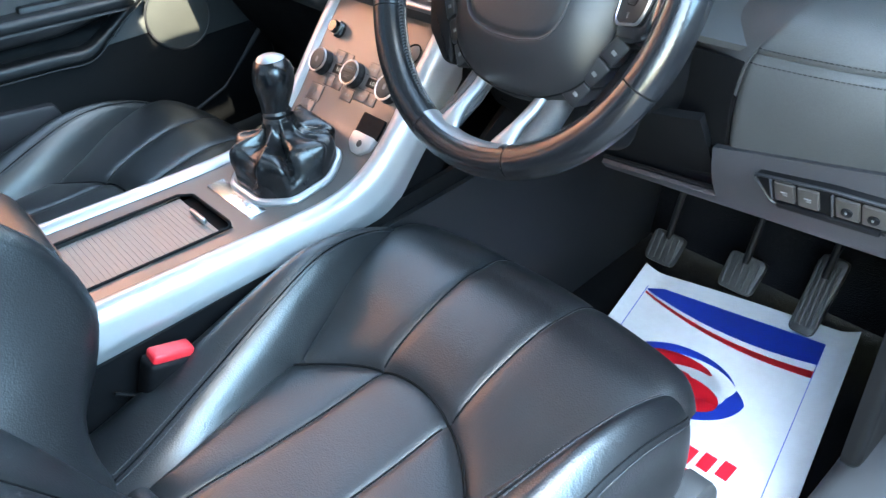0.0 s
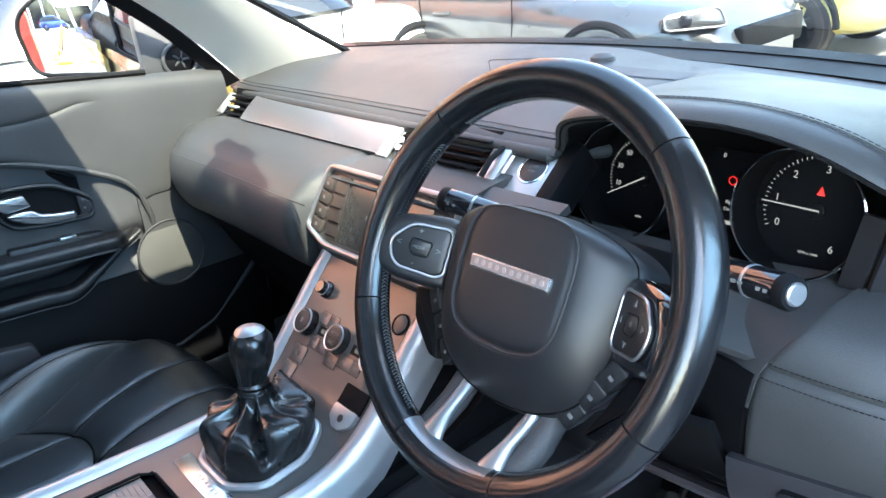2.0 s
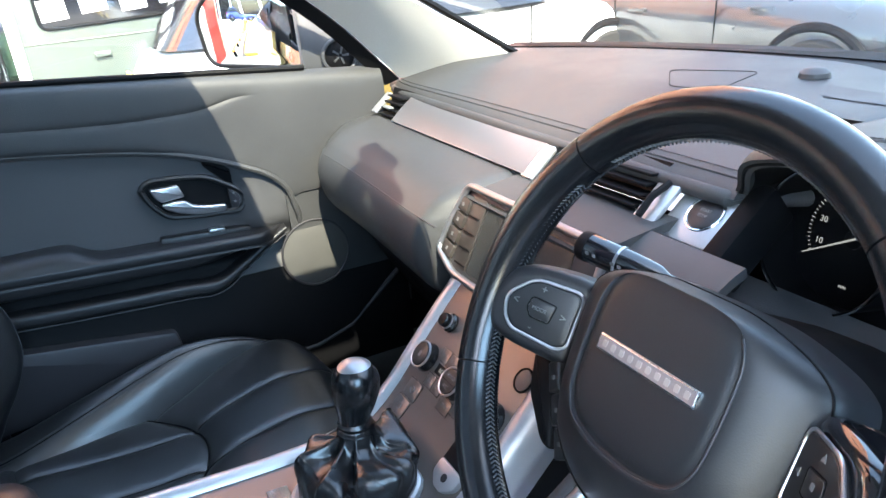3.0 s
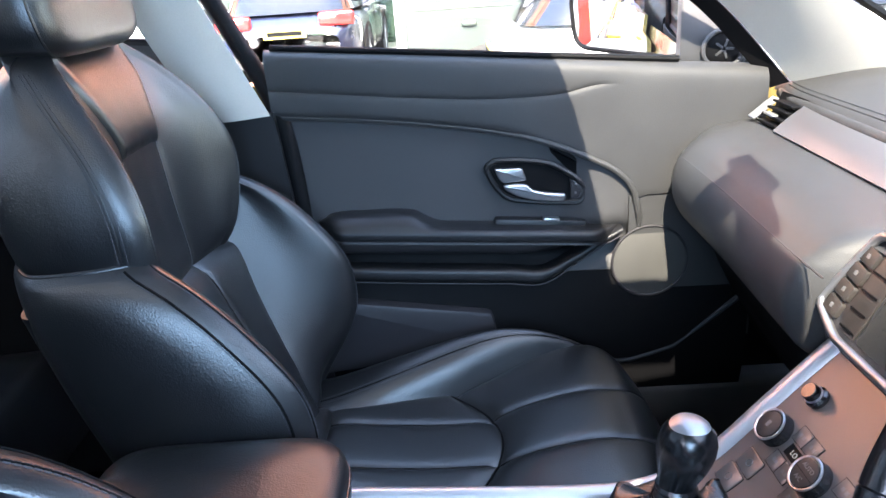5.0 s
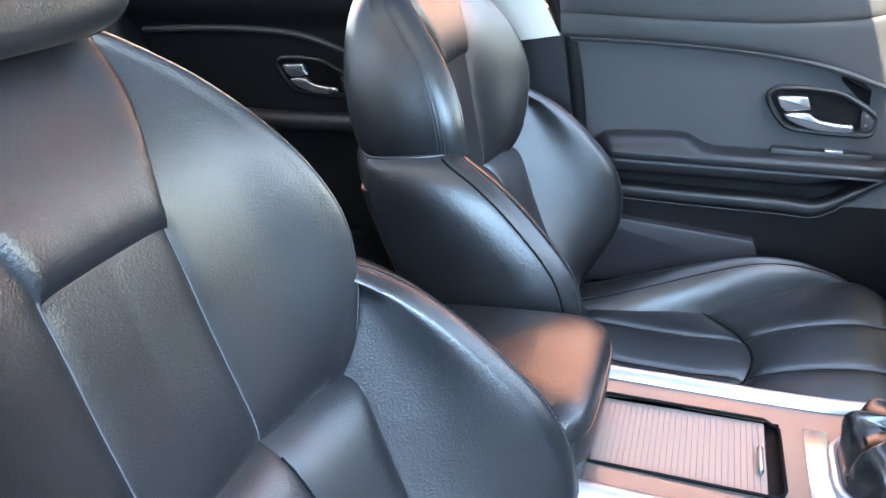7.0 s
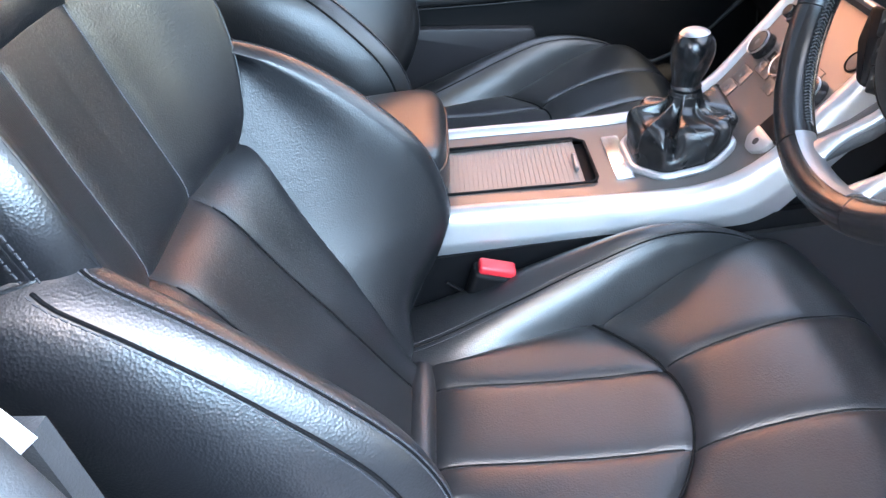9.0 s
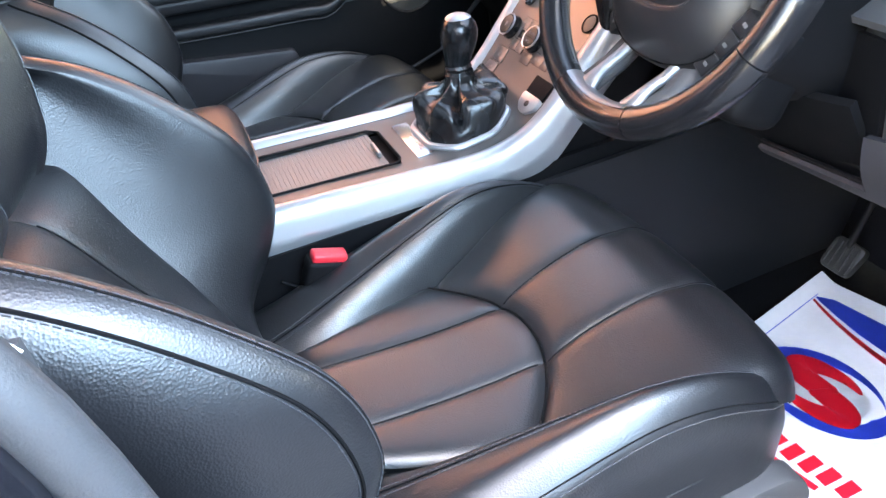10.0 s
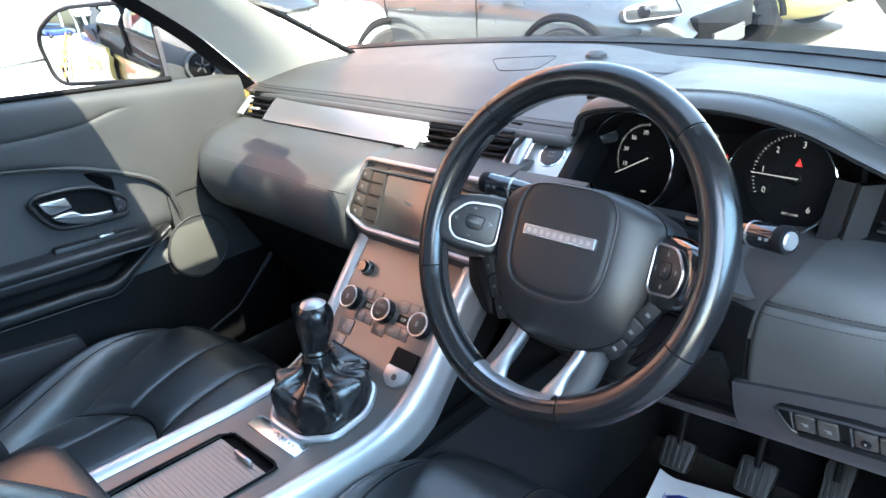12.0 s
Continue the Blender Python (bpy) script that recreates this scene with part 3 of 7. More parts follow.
def rear_bench():
    s = thing("rear_seat", "black leather rear bench seat behind the front seats", "seat")
    for cx in (-0.4, 0.4):
        def cush(u, v):
            x, y = cx + 0.36 * (2 * u - 1), -1.02 + 0.46 * v
            e = min(1 - abs(2 * u - 1), 1 - v)
            z = 0.66 + 0.03 * v - 0.05 * math.exp(-e / 0.08) - 0.1 * smooth((v - 0.85) / 0.15) + groove(x - cx - 0.12, 0.006, 0.008) + groove(x - cx + 0.12, 0.006, 0.008)
            return (x, y, z)
        part("seat_cushion", grid(cush, 40, 24, 0.08), LEATHER, s)

        def back(u, v):
            x, z = cx + 0.36 * (2 * u - 1), 0.64 + 0.6 * v
            e = min(1 - abs(2 * u - 1), 1 - v)
            y = -1.0 - 0.24 * v - 0.06 * math.exp(-e / 0.08) + groove(x - cx - 0.12, 0.006, 0.008) + groove(x - cx + 0.12, 0.006, 0.008)
            return (x, y, z)
        part("seat_back", grid(back, 40, 24, 0.08), LEATHER, s)
    return s


rear_bench()

# ---- steering wheel ----
WT = radians(28.2)
WHEEL = Matrix(((1, 0, 0), (0, math.sin(WT), -math.cos(WT)), (0, math.cos(WT), math.sin(WT)))).to_4x4()
WHEEL.translation = (0.367, 0.4616, 1.0645)


def mirrored(pts):
    """A right half outline, top to bottom, closed by its mirror image."""
    return list(pts) + [(-x, y) for x, y in reversed(pts)]


def steering_wheel():
    w = thing("steering_wheel", "black leather steering wheel with silver lower spokes and buttons", "steering wheel")
    R, r = 0.1755, 0.0172

    def rim(a0, a1, k, extra):
        def f(u, v):
            t = a0 + (a1 - a0) * v
            q = 2 * math.pi * u
            grip = 0.0014 * (math.exp(-((t - radians(160)) / 0.3) ** 2) + math.exp(-((t - radians(380)) / 0.3) ** 2))
            rr = r + extra + grip
            return WHEEL @ Vector(((R + rr * math.cos(q)) * math.cos(t), (R + rr * math.cos(q)) * math.sin(t), rr * 1.08 * math.sin(q)))
        return grid(f, 24, k, closed=True)
    cuts = [radians(a) for a in (47, 133, 202, 250, 290, 337, 407)]
    for a, b in zip(cuts, cuts[1:]):
        part("rim", rim(a + 0.004, b - 0.004, 30, 0.0), LEATHER_RIM, w)
        part("rim_joint", rim(a - 0.006, a + 0.006, 2, -0.0009), SEAM, w)
    # crossed lacing along the inside of the rim
    bm = bmesh.new()
    for a0, a1 in ((140, 246), (52, 128), (292, 332)):
        n = int((a1 - a0) / 1.25)
        for i in range(n):
            t = radians(a0 + (a1 - a0) * i / n)
            for s in (-1, 1):
                q = R - r * 1.02
                c = Vector((q * math.cos(t), q * math.sin(t), s * 0.0022 - 0.001))
                d = Vector((-math.sin(t), math.cos(t), s * 1.3)).normalized() * 0.0025
                nrm = Vector((-math.cos(t), -math.sin(t), 0)) * 0.0011
                sd = d.cross(nrm).normalized() * 0.0007
                vs = [bm.verts.new(WHEEL @ p) for p in (c - d + sd, c - d - sd, c + d - sd, c + d + sd, c + nrm)]
                for k in range(4):
                    bm.faces.new((vs[k], vs[(k + 1) % 4], vs[4]))
    tagged(part("rim_stitching", bm, SOFT, w), kind="stuff")

    # airbag cover: a raised shield inside sloping shoulders
    HUBO = [(0.0, 0.0655), (0.04, 0.064), (0.082, 0.054), (0.102, 0.043), (0.107, 0.03), (0.105, -0.012), (0.099, -0.052), (0.085, -0.083), (0.055, -0.104), (0.02, -0.1125)]
    SHI = [(0.0, 0.0615), (0.03, 0.061), (0.049, 0.056), (0.059, 0.043), (0.062, 0.026), (0.0615, -0.012), (0.058, -0.034), (0.046, -0.05), (0.02, -0.0575), (0.006, -0.0582)]
    hub_line = [Vector((*p, 0)) for p in mirrored(HUBO)[:-1]]
    shi_line = [Vector((*p, 0)) for p in mirrored(SHI)[:-1]]
    hub_line = knots(hub_line + hub_line[:1], 96)[:-1]
    shi_line = knots(shi_line + shi_line[:1], 96)[:-1]

    def cover(k, z, s=1.0):
        """Between the shield's edge (k = 0) and the outer edge (k = 1)."""
        return [WHEEL @ Vector(((a.lerp(b, k)).x * s, -0.01 + (a.lerp(b, k).y + 0.01) * s, z)) for a, b in zip(shi_line, hub_line)]
    part("airbag_cover", loft([cover(1, -0.085, 0.97), cover(1, -0.06), cover(1, -0.046), cover(0.985, -0.04), cover(0.93, -0.0345), cover(0.8, -0.0275), cover(0.6, -0.0195), cover(0.4, -0.0135),
                               cover(0.22, -0.0092), cover(0.1, -0.007), cover(0.04, -0.0064), cover(0.0, -0.0078), cover(0, -0.0078, 0.97), cover(0, -0.0062, 0.94), cover(0, -0.0052, 0.85), cover(0, -0.0044, 0.6), cover(0, -0.004, 0.3)]), COVER, w, sharp=50)
    edge = cover(0.03, -0.006)
    part("shield_edge", tube(edge[12:84], 0.0009, 6), LILAC, w)
    part("cover_seam", tube(cover(0.93, -0.0338), 0.0008, 6, closed=True), DARK, w)
    part("badge_plate", prism(rect(0.093, 0.0125, 0.002), 0.005, 0.001, 2, WHEEL @ pose(0, 0.007, -0.0018)), ALU, w, "bright metal badge strip")
    part("badge_field", prism(rect(0.0895, 0.009, 0.0012), 0.002, 0, 1, WHEEL @ pose(0, 0.007, -0.0014)), DULLMETAL, w)
    for i in range(10):
        part("badge_mark", prism(rect(0.0042, 0.005, 0.0012), 0.001, 0, 1, WHEEL @ pose(-0.0385 + i * 0.00855, 0.007, -0.001)), SATIN, w)
    text("marking", "AIRBAG", 0.0075, WHEEL @ pose(0, -0.076, -0.0158, -24), SOFT, w)

    for sx in (-1, 1):
        # inclined switch wings
        PM = WHEEL @ pose(sx * 0.1245, 0.0, -0.0095, 0, -35 * sx, 0)
        wing = rounded([(-0.036, 0.036), (0.0, 0.034), (0.034, 0.026), (0.046, 0.0), (0.043, -0.03), (0.02, -0.037), (-0.036, -0.038)], 0.014, 4)
        part("side_spoke", prism([(sx * x, y) for x, y in wing][::sx], 0.035, 0.009, 4, PM @ pose(0, 0, -0.003)), GLOSSBLACK if sx > 0 else COVER, w)
        part("spoke_bridge", tube(spline([WHEEL @ Vector((sx * x, y, z)) for x, y, z in ((0.1, 0.005, -0.05), (0.14, 0.004, -0.03), (0.172, 0.002, -0.004))], 14), 0.022, 16, flat=0.5), SOFT, w)
        pad = rounded([(-0.03, 0.0245), (0.012, 0.0215), (0.031, 0.001), (0.026, -0.016), (0.018, -0.0235), (-0.022, -0.025), (-0.03, -0.02)], 0.009, 4)
        part("pad_bezel", tube([PM @ Vector((sx * x, y, 0.0002)) for x, y in pad], 0.0013, 8, closed=True), SATIN, w)
        p = part("switch_pad", prism([(sx * x * 0.96, y * 0.96) for x, y in pad][::sx], 0.012, 0.002, 3, PM @ pose(0, 0, 0.0012)), SWITCHPAD, w)
        key = rounded([(-0.012, 0.007), (0.009, 0.0075), (0.011, -0.002), (0.006, -0.009), (-0.01, -0.0085)], 0.0025)
        part("button_gap", tube([PM @ Vector((sx * x, y, 0.0014)) for x, y in key], 0.0006, 6, closed=True), DIALBLACK, p)
        part("centre_button", prism([(sx * x * 0.95, y * 0.95) for x, y in key][::sx], 0.003, 0.0008, 2, PM @ pose(0, 0, 0.0022)), SWITCHPAD, p)
        for dx, dy, g in ((-0.002, 0.0155, "+"), (-0.003, -0.0165, "-"), (-0.0215, 0, "<"), (0.0195, 0, ">")):
            if sx < 0:
                text("marking", g, 0.0095, PM @ pose(dx, dy, 0.0015), PRINT, p)
            else:
                part("marking", prism([(-0.0026, -0.002), (0.0026, -0.002), (0, 0.0026)], 0.0006, 0, 1, PM @ pose(dx, dy, 0.0017, 0, 0, {"+": 0, "-": 180, "<": 90, ">": -90}[g])), PRINT, p)
        if sx < 0:
            text("marking", "MODE", 0.0045, PM @ pose(-0.0005, -0.0005, 0.0024), PRINT, p)
        else:
            part("marking", prism(rect(0.004, 0.004, 0.0008), 0.0004, 0, 1, PM @ pose(0, 0, 0.0025)), PRINT, p)
        # strip of three keys under each wing
        for k in range(3):
            c = Vector((0.1065, -0.047, -0.031)).lerp(Vector((0.078, -0.09, -0.035)), k / 2)
            m = WHEEL @ pose(sx * c.x, c.y, c.z, 0, sx * 14, -sx * 33)
            b = part("spoke_button", prism(rounded([(-0.0085, -0.0125), (0.0085, -0.0125), (0.0085, 0.0125), (-0.0085, 0.0125)], 0.0025), 0.03, 0.002, 3, m), SWITCHPAD, w)
            part("marking", prism(rect(0.005, 0.0035, 0.0008), 0.0005, 0, 1, m @ pose(0.001, -0.001, 0.0006)), PRINT, b)
        part("paddle", prism(rounded([(sx * 0.118, -0.04), (sx * 0.15, -0.042), (sx * 0.138, -0.075), (sx * 0.105, -0.103), (sx * 0.09, -0.104)][::-sx], 0.006), 0.02, 0.004, 3, WHEEL @ pose(0, 0, -0.04)), DARK, w)
        # lower spokes: a silver face over a dark web

        def spoke(u, v):
            y = -0.098 - 0.07 * v
            c = 0.0405 - 0.004 * v
            w2 = 0.0068 + 0.0085 * smooth((v - 0.45) / 0.55)
            a = math.pi * (u * 1.16 - 0.08)
            return WHEEL @ Vector((sx * c + w2 * math.cos(a), y, -0.044 + 0.042 * smooth(v) ** 0.8 + 0.008 * math.sin(a)))
        part("lower_spoke", grid(spoke, 18, 20, 0.003), DULLMETAL, w, "satin metal lower spoke")
        part("spoke_web", loft([[WHEEL @ Vector((sx * (cx + 0.014 * ca), y + 0.004 * sa, z + 0.013 * sa)) for ca, sa in ((math.cos(2 * math.pi * q / 16), math.sin(2 * math.pi * q / 16)) for q in range(16))]
                                for cx, y, z in ((0.052, -0.095, -0.058), (0.053, -0.13, -0.04), (0.052, -0.16, -0.014), (0.052, -0.176, -0.006))]), SOFT, w)
    part("rim_insert", grid(lambda u, v: WHEEL @ Vector(((R - 0.0178 * math.cos(radians(-18 + 62 * u))) * math.cos(radians(249 + 38 * v)), (R - 0.0178 * math.cos(radians(-18 + 62 * u))) * math.sin(radians(249 + 38 * v)),
                                                         0.0192 * math.sin(radians(-18 + 62 * u)))), 12, 24, 0.002), DULLMETAL, w, "satin metal insert at the foot of the rim")
    # column shroud
    part("column_shroud", loft([[WHEEL @ Vector((0.085 * s * math.copysign(abs(math.cos(a)) ** 0.7, math.cos(a)), -0.025 + 0.085 * s * math.copysign(abs(math.sin(a)) ** 0.7, math.sin(a)), z)) for a in (2 * math.pi * i / 36 for i in range(36))] for s, z in ((0.75, -0.07), (0.95, -0.085), (1.0, -0.12), (1.02, -0.2), (1.0, -0.24))]), DARK, w)
    part("ignition_cover", box(0.1, 0.09, 0.08, 0.02, 3, WHEEL @ pose(0.02, -0.1, -0.15)), DARK, w)

    for b, a in ((Vector((0.176, 0.562, 1.07)), Vector((0.3, 0.602, 1.045))), (Vector((0.566, 0.562, 1.072)), Vector((0.44, 0.612, 1.05)))):
        d, n = (b - a).normalized(), (b - a).length
        prof = [(0, 0.007), (0.35, 0.0075), (0.42, 0.0115), (0.6, 0.0132), (0.95, 0.0137), (1.0, 0.0125)]
        st = part("control_stalk", tube([a + d * (n * t) for t, _ in prof], lambda t: prof[round(t * 5)][1], 24), GLOSSBLACK, w)
        part("stalk_ring", tube([a + d * 0.69 * n, a + d * 0.71 * n], 0.0139, 24), SATIN, st)
        tip = DULLMETAL if b.x > 0.4 else GLOSSBLACK
        part("stalk_collar", tube([b - d * 0.008, b - d * 0.001, b + d * 0.002], lambda t: (0.0141, 0.0141, 0.0125)[round(t * 2)], 24), DARK, st)
        part("stalk_tip", tube([b, b + d * 0.0035, b + d * 0.005], lambda t: (0.0092, 0.0092, 0.0078)[round(t * 2)], 24), tip, st)
        side = d.cross(Vector((0, 0, 1))).normalized()
        out = -side if side.y > 0 else side
        for k in range(4):
            part("marking", box(0.0045, 0.0008, 0.003, 0, 1, Matrix.Translation(a + d * n * (0.6 + (0.05 if k < 2 else 0.14) + 0.055 * k) + out * 0.0135 + Vector((0, 0, 0.002)))), PRINT, st)
    return w


steering_wheel()
# ---- dashboard ----
def front_lip(x):
    """y and z of the leather edge over the vents."""
    return interp(x, [-0.72, -0.6, -0.3, 0.0, 0.16, 0.7], [0.75, 0.728, 0.716, 0.712, 0.72, 0.72]), interp(x, [-0.72, -0.4, 0.0, 0.16, 0.72], [1.104, 1.106, 1.103, 1.098, 1.095])


def screen_base(x):
    """Where the windscreen meets the dashboard."""
    return 1.13 - 0.36 * x * x


dash = thing("dashboard", "black leather dashboard with silver trim and stitched seams", "dashboard")


def dash_top(u, v):
    x = -0.73 + 1.46 * u
    y0, z0 = front_lip(x)
    y0 += 0.11 * smooth((x - 0.2) / 0.03) * smooth((0.62 - x) / 0.03)
    v = v ** 1.6
    y = y0 + (screen_base(x) + 0.02 - y0) * v
    z = z0 + 0.024 * smooth(v / 0.5) + 0.006 * v - 0.016 * math.exp(-v / 0.03)
    z -= 0.022 * smooth((x - 0.2) / 0.06) * smooth((0.71 - x) / 0.03) * smooth((0.62 - v) / 0.14)
    return (x, y, z)


part("dash_top", grid(dash_top, 80, 40, 0.012), LEATHER_DASH, dash)
part("lip_seam", tube([Vector(dash_top(0.03 + 0.6 * i / 40, 0.05 ** 0.625)) + Vector((0, 0, 0.0004)) for i in range(41)], 0.0014, 6), LEATHER_DASH, dash)
part("lip_roll", tube([Vector(dash_top(0.02 + 0.64 * i / 40, 0.0)) + Vector((0, 0.004, -0.002)) for i in range(41)], 0.009, 10), LEATHER_DASH, dash)
stitches("stitching", [Vector(dash_top(0.03 + 0.6 * i / 60, 0.075 ** 0.625)) + Vector((0, 0, 0.001)) for i in range(61)], dash)
def dash_z(x, y):
    y0 = front_lip(x)[0] + 0.11 * smooth((x - 0.2) / 0.03) * smooth((0.62 - x) / 0.03)
    return Vector(dash_top((x + 0.73) / 1.46, max(0.0, (y - y0) / (screen_base(x) + 0.02 - y0)) ** 0.625)).z


def on_dash(a, b, c, d, lift):
    """A sheet between four corners, laid on the dashboard's top."""
    def f(u, v):
        q = Vector(a).lerp(Vector(b), u).lerp(Vector(d).lerp(Vector(c), u), v)
        return (q.x, q.y, dash_z(q.x, q.y) + lift)
    return grid(f, 24, 8)


part("defroster_vent", on_dash((0.1, 0.969), (0.298, 0.976), (0.284, 1.022), (0.067, 1.019), 0.0012), LILAC, dash)
part("speaker_outline", tube([(x, y, dash_z(x, y) + 0.0002) for x, y in rounded([(-0.174, 0.985), (-0.053, 1.04), (-0.02, 0.93), (-0.086, 0.903)], 0.02)], 0.0008, 6, closed=True), DARK, dash)
part("defroster_slot", grid(lambda u, v: (-0.68 + 1.36 * u, screen_base(-0.68 + 1.36 * u) - 0.02 + 0.05 * v, 1.128 + 0.007 * v), 60, 2, 0.003), DIALBLACK, dash)
part("light_sensor", lathe([(0.0, 0.0), (0.02, 0.0), (0.019, 0.006), (0.012, 0.011), (0.001, 0.012)], 24, pose(0.024, 1.05, dash_z(0.024, 1.05))), SOFT, dash)

# passenger pad
PAD = [(0.70, 1.054), (0.655, 1.05), (0.60, 1.04), (0.557, 1.012), (0.541, 0.975), (0.547, 0.93), (0.575, 0.89), (0.63, 0.868)]


def pad_at(x, v):
    y, z, _ = spline([(a, b, 0) for a, b in PAD], 41)[round(v * 40)]
    e = smooth((x + 0.725) / 0.12)
    y = 0.66 + (y - 0.66) * (0.25 + 0.75 * e ** 0.5) if y < 0.66 else y
    d = smooth((x + 0.5) / 0.4)
    return Vector((x, y - 0.012 * d * smooth(v * 2), z + groove(v - 0.43, 0.012, 0.0025) - 0.008 * (1 - e) * (1 - v)))


part("passenger_pad", grid(lambda u, v: pad_at(-0.725 + (0.585 + 0.03 * (1 - v)) * u, v) + Vector((0, 0.05 * max(0, u - 0.93) / 0.07 * smooth((u - 0.93) / 0.07) * smooth(v * 5), 0)), 90, 40, 0.01), LEATHER_DASH, dash)
part("pad_ledge", grid(lambda u, v: pad_at(-0.11 + 0.26 * u, 0.3 * v), 20, 12, 0.01), LEATHER_DASH, dash)
part("fascia_foot", grid(lambda u, v: pad_at(-0.16 + 0.31 * u, 0.55 + 0.45 * v) + Vector((0, 0.045, -0.004)), 20, 18, 0.01), SOFT, dash)
part("pad_seam", tube([pad_at(-0.71 + 0.6 * i / 40, 0.44) for i in range(41)], 0.0012, 6), LEATHER_DASH, dash)
part("silver_strip", grid(lambda u, v: (-0.555 + 0.46 * u, 0.722 - 0.046 * v - 0.008 * u, 1.092 - 0.036 * v + 0.002 * math.sin(math.pi * v)), 20, 8, 0.008), DULLMETAL, dash, "bright satin silver dashboard strip")


def air_vent(x0, x1, plate_side):
    v = part("vent_well", grid(lambda u, w: (x0 + (x1 - x0) * u, 0.735 - 0.02 * w, 1.096 - 0.044 * w), 8, 4, 0.004), DIALBLACK, dash)
    for k in range(4):
        part("vent_slat", box(x1 - x0 - 0.024, 0.022, 0.004, 0.0015, 2, pose((x0 + x1) / 2 + 0.01, 0.716 - 0.008 * k, 1.087 - 0.0098 * k, -8)), DARK, v)
    part("vent_tab", box(0.036, 0.01, 0.0055, 0.002, 2, pose((x0 + x1) / 2, 0.694, 1.07)), SILVER, v)
    return v


air_vent(-0.655, -0.56, -1)
air_vent(-0.09, 0.105, 1)
part("vent_end_plate", box(0.022, 0.05, 0.006, 0.002, 2, pose(-0.652, 0.7, 1.073, 38)), SILVER, dash)
part("vent_end_plate", box(0.026, 0.062, 0.006, 0.002, 2, pose(-0.088, 0.692, 1.071, 38)), SILVER, dash)
p = part("vent_end_plate", box(0.032, 0.062, 0.006, 0.002, 2, pose(0.121, 0.7, 1.066, 38)), SILVER, dash)
part("vent_wheel", tube([(0.121, 0.715, 1.082), (0.121, 0.69, 1.073), (0.121, 0.672, 1.056)], 0.004, 8), DARK, p)
START = pose(0.176, 0.714, 1.06, 38)
part("plate_flank", box(0.026, 0.1, 0.05, 0.006, 2, pose(0.216, 0.722, 1.046, 38)), DARK, dash)
p = part("start_plate", box(0.07, 0.074, 0.006, 0.004, 2, START @ pose(-0.009, 0, 0)), SILVER, dash)
part("start_ring", tube([START @ Vector((-0.002 + 0.0205 * math.cos(a), 0.0205 * math.sin(a), 0.0035)) for a in (2 * math.pi * i / 40 for i in range(40))], 0.0016, 8, closed=True), CHROME, p)
part("start_button", prism(disc(0.0185), 0.004, 0.0012, 2, START @ pose(-0.002, 0, 0.0045)), SWITCHPAD, p)
text("marking", "START", 0.0048, START @ pose(-0.002, 0.0028, 0.005), PRINT, p)
text("marking", "STOP", 0.0048, START @ pose(-0.002, -0.0038, 0.005), PRINT, p)
part("middle_fascia", grid(lambda u, v: (0.12 + 0.15 * u, 0.664 - 0.075 * v, 1.05 - 0.02 * v - 0.03 * v * v), 12, 8, 0.01), SOFT, dash)

# display screen
SCR = plane_at((0.0, 0.578, 1.0), (1, 0, 0), (0, 0.046, 0.1))
ol = rounded([(-0.112, 0.056), (0.165, 0.056), (0.165, -0.056), (-0.09, -0.056), (-0.143, -0.036)], 0.012, 4)
p = part("screen_bezel", tube([SCR @ Vector((x, y, 0.004)) for x, y in ol], 0.0048, 10, closed=True), DULLMETAL, dash)
part("screen_surround", prism(ol, 0.03, 0.002, 2, SCR @ pose(0, 0, 0.001)), SOFT, dash)
ol = rounded([(-0.055, 0.046), (0.12, 0.046), (0.12, -0.046), (-0.062, -0.046)], 0.004, 3)
part("display", prism(ol, 0.002, 0, 1, SCR @ pose(0, 0, 0.0025)), SCREENMAT, dash, "dim grey display")
text("marking", "Mute", 0.009, SCR @ pose(0.0, 0.0, 0.0032), PRINT, dash)
part("screen_flank", prism(rounded([(-0.092, 0.047), (-0.06, 0.047), (-0.066, -0.047), (-0.088, -0.047), (-0.1, -0.03)], 0.004), 0.002, 0.0006, 2, SCR @ pose(0, 0, 0.0035)), SCREENKEY, dash)
for k in range(4):
    b = part("screen_button", prism(rect(0.026, 0.018, 0.003), 0.006, 0.001, 2, SCR @ pose(-0.108 - 0.003 * k, 0.031 - 0.0205 * k, 0.0065, 0, 0, -8)), SCREENKEY, dash)
    part("marking", prism(rect(0.005, 0.005, 0.001), 0.0005, 0, 1, SCR @ pose(-0.108 - 0.003 * k, 0.031 - 0.0205 * k, 0.0071)), PRINT, b)
    part("button_rule", box(0.026, 0.002, 0.001, 0, 1, SCR @ pose(-0.08, 0.021 - 0.0205 * k, 0.0045)), DARK, dash)

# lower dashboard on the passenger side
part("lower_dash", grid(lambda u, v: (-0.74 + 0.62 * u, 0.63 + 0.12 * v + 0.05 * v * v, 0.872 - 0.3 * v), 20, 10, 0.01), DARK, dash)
part("glovebox_gap", tube([(-0.68, 0.655, 0.825), (-0.14, 0.655, 0.825)], 0.002, 6), LILAC, dash)

# instrument hood and dials
HOOD = [(0.178, 0.745, 1.088), (0.208, 0.716, 1.11), (0.258, 0.668, 1.154), (0.33, 0.652, 1.172), (0.45, 0.648, 1.179), (0.53, 0.65, 1.166), (0.6, 0.655, 1.136), (0.66, 0.665, 1.108), (0.715, 0.68, 1.1)]


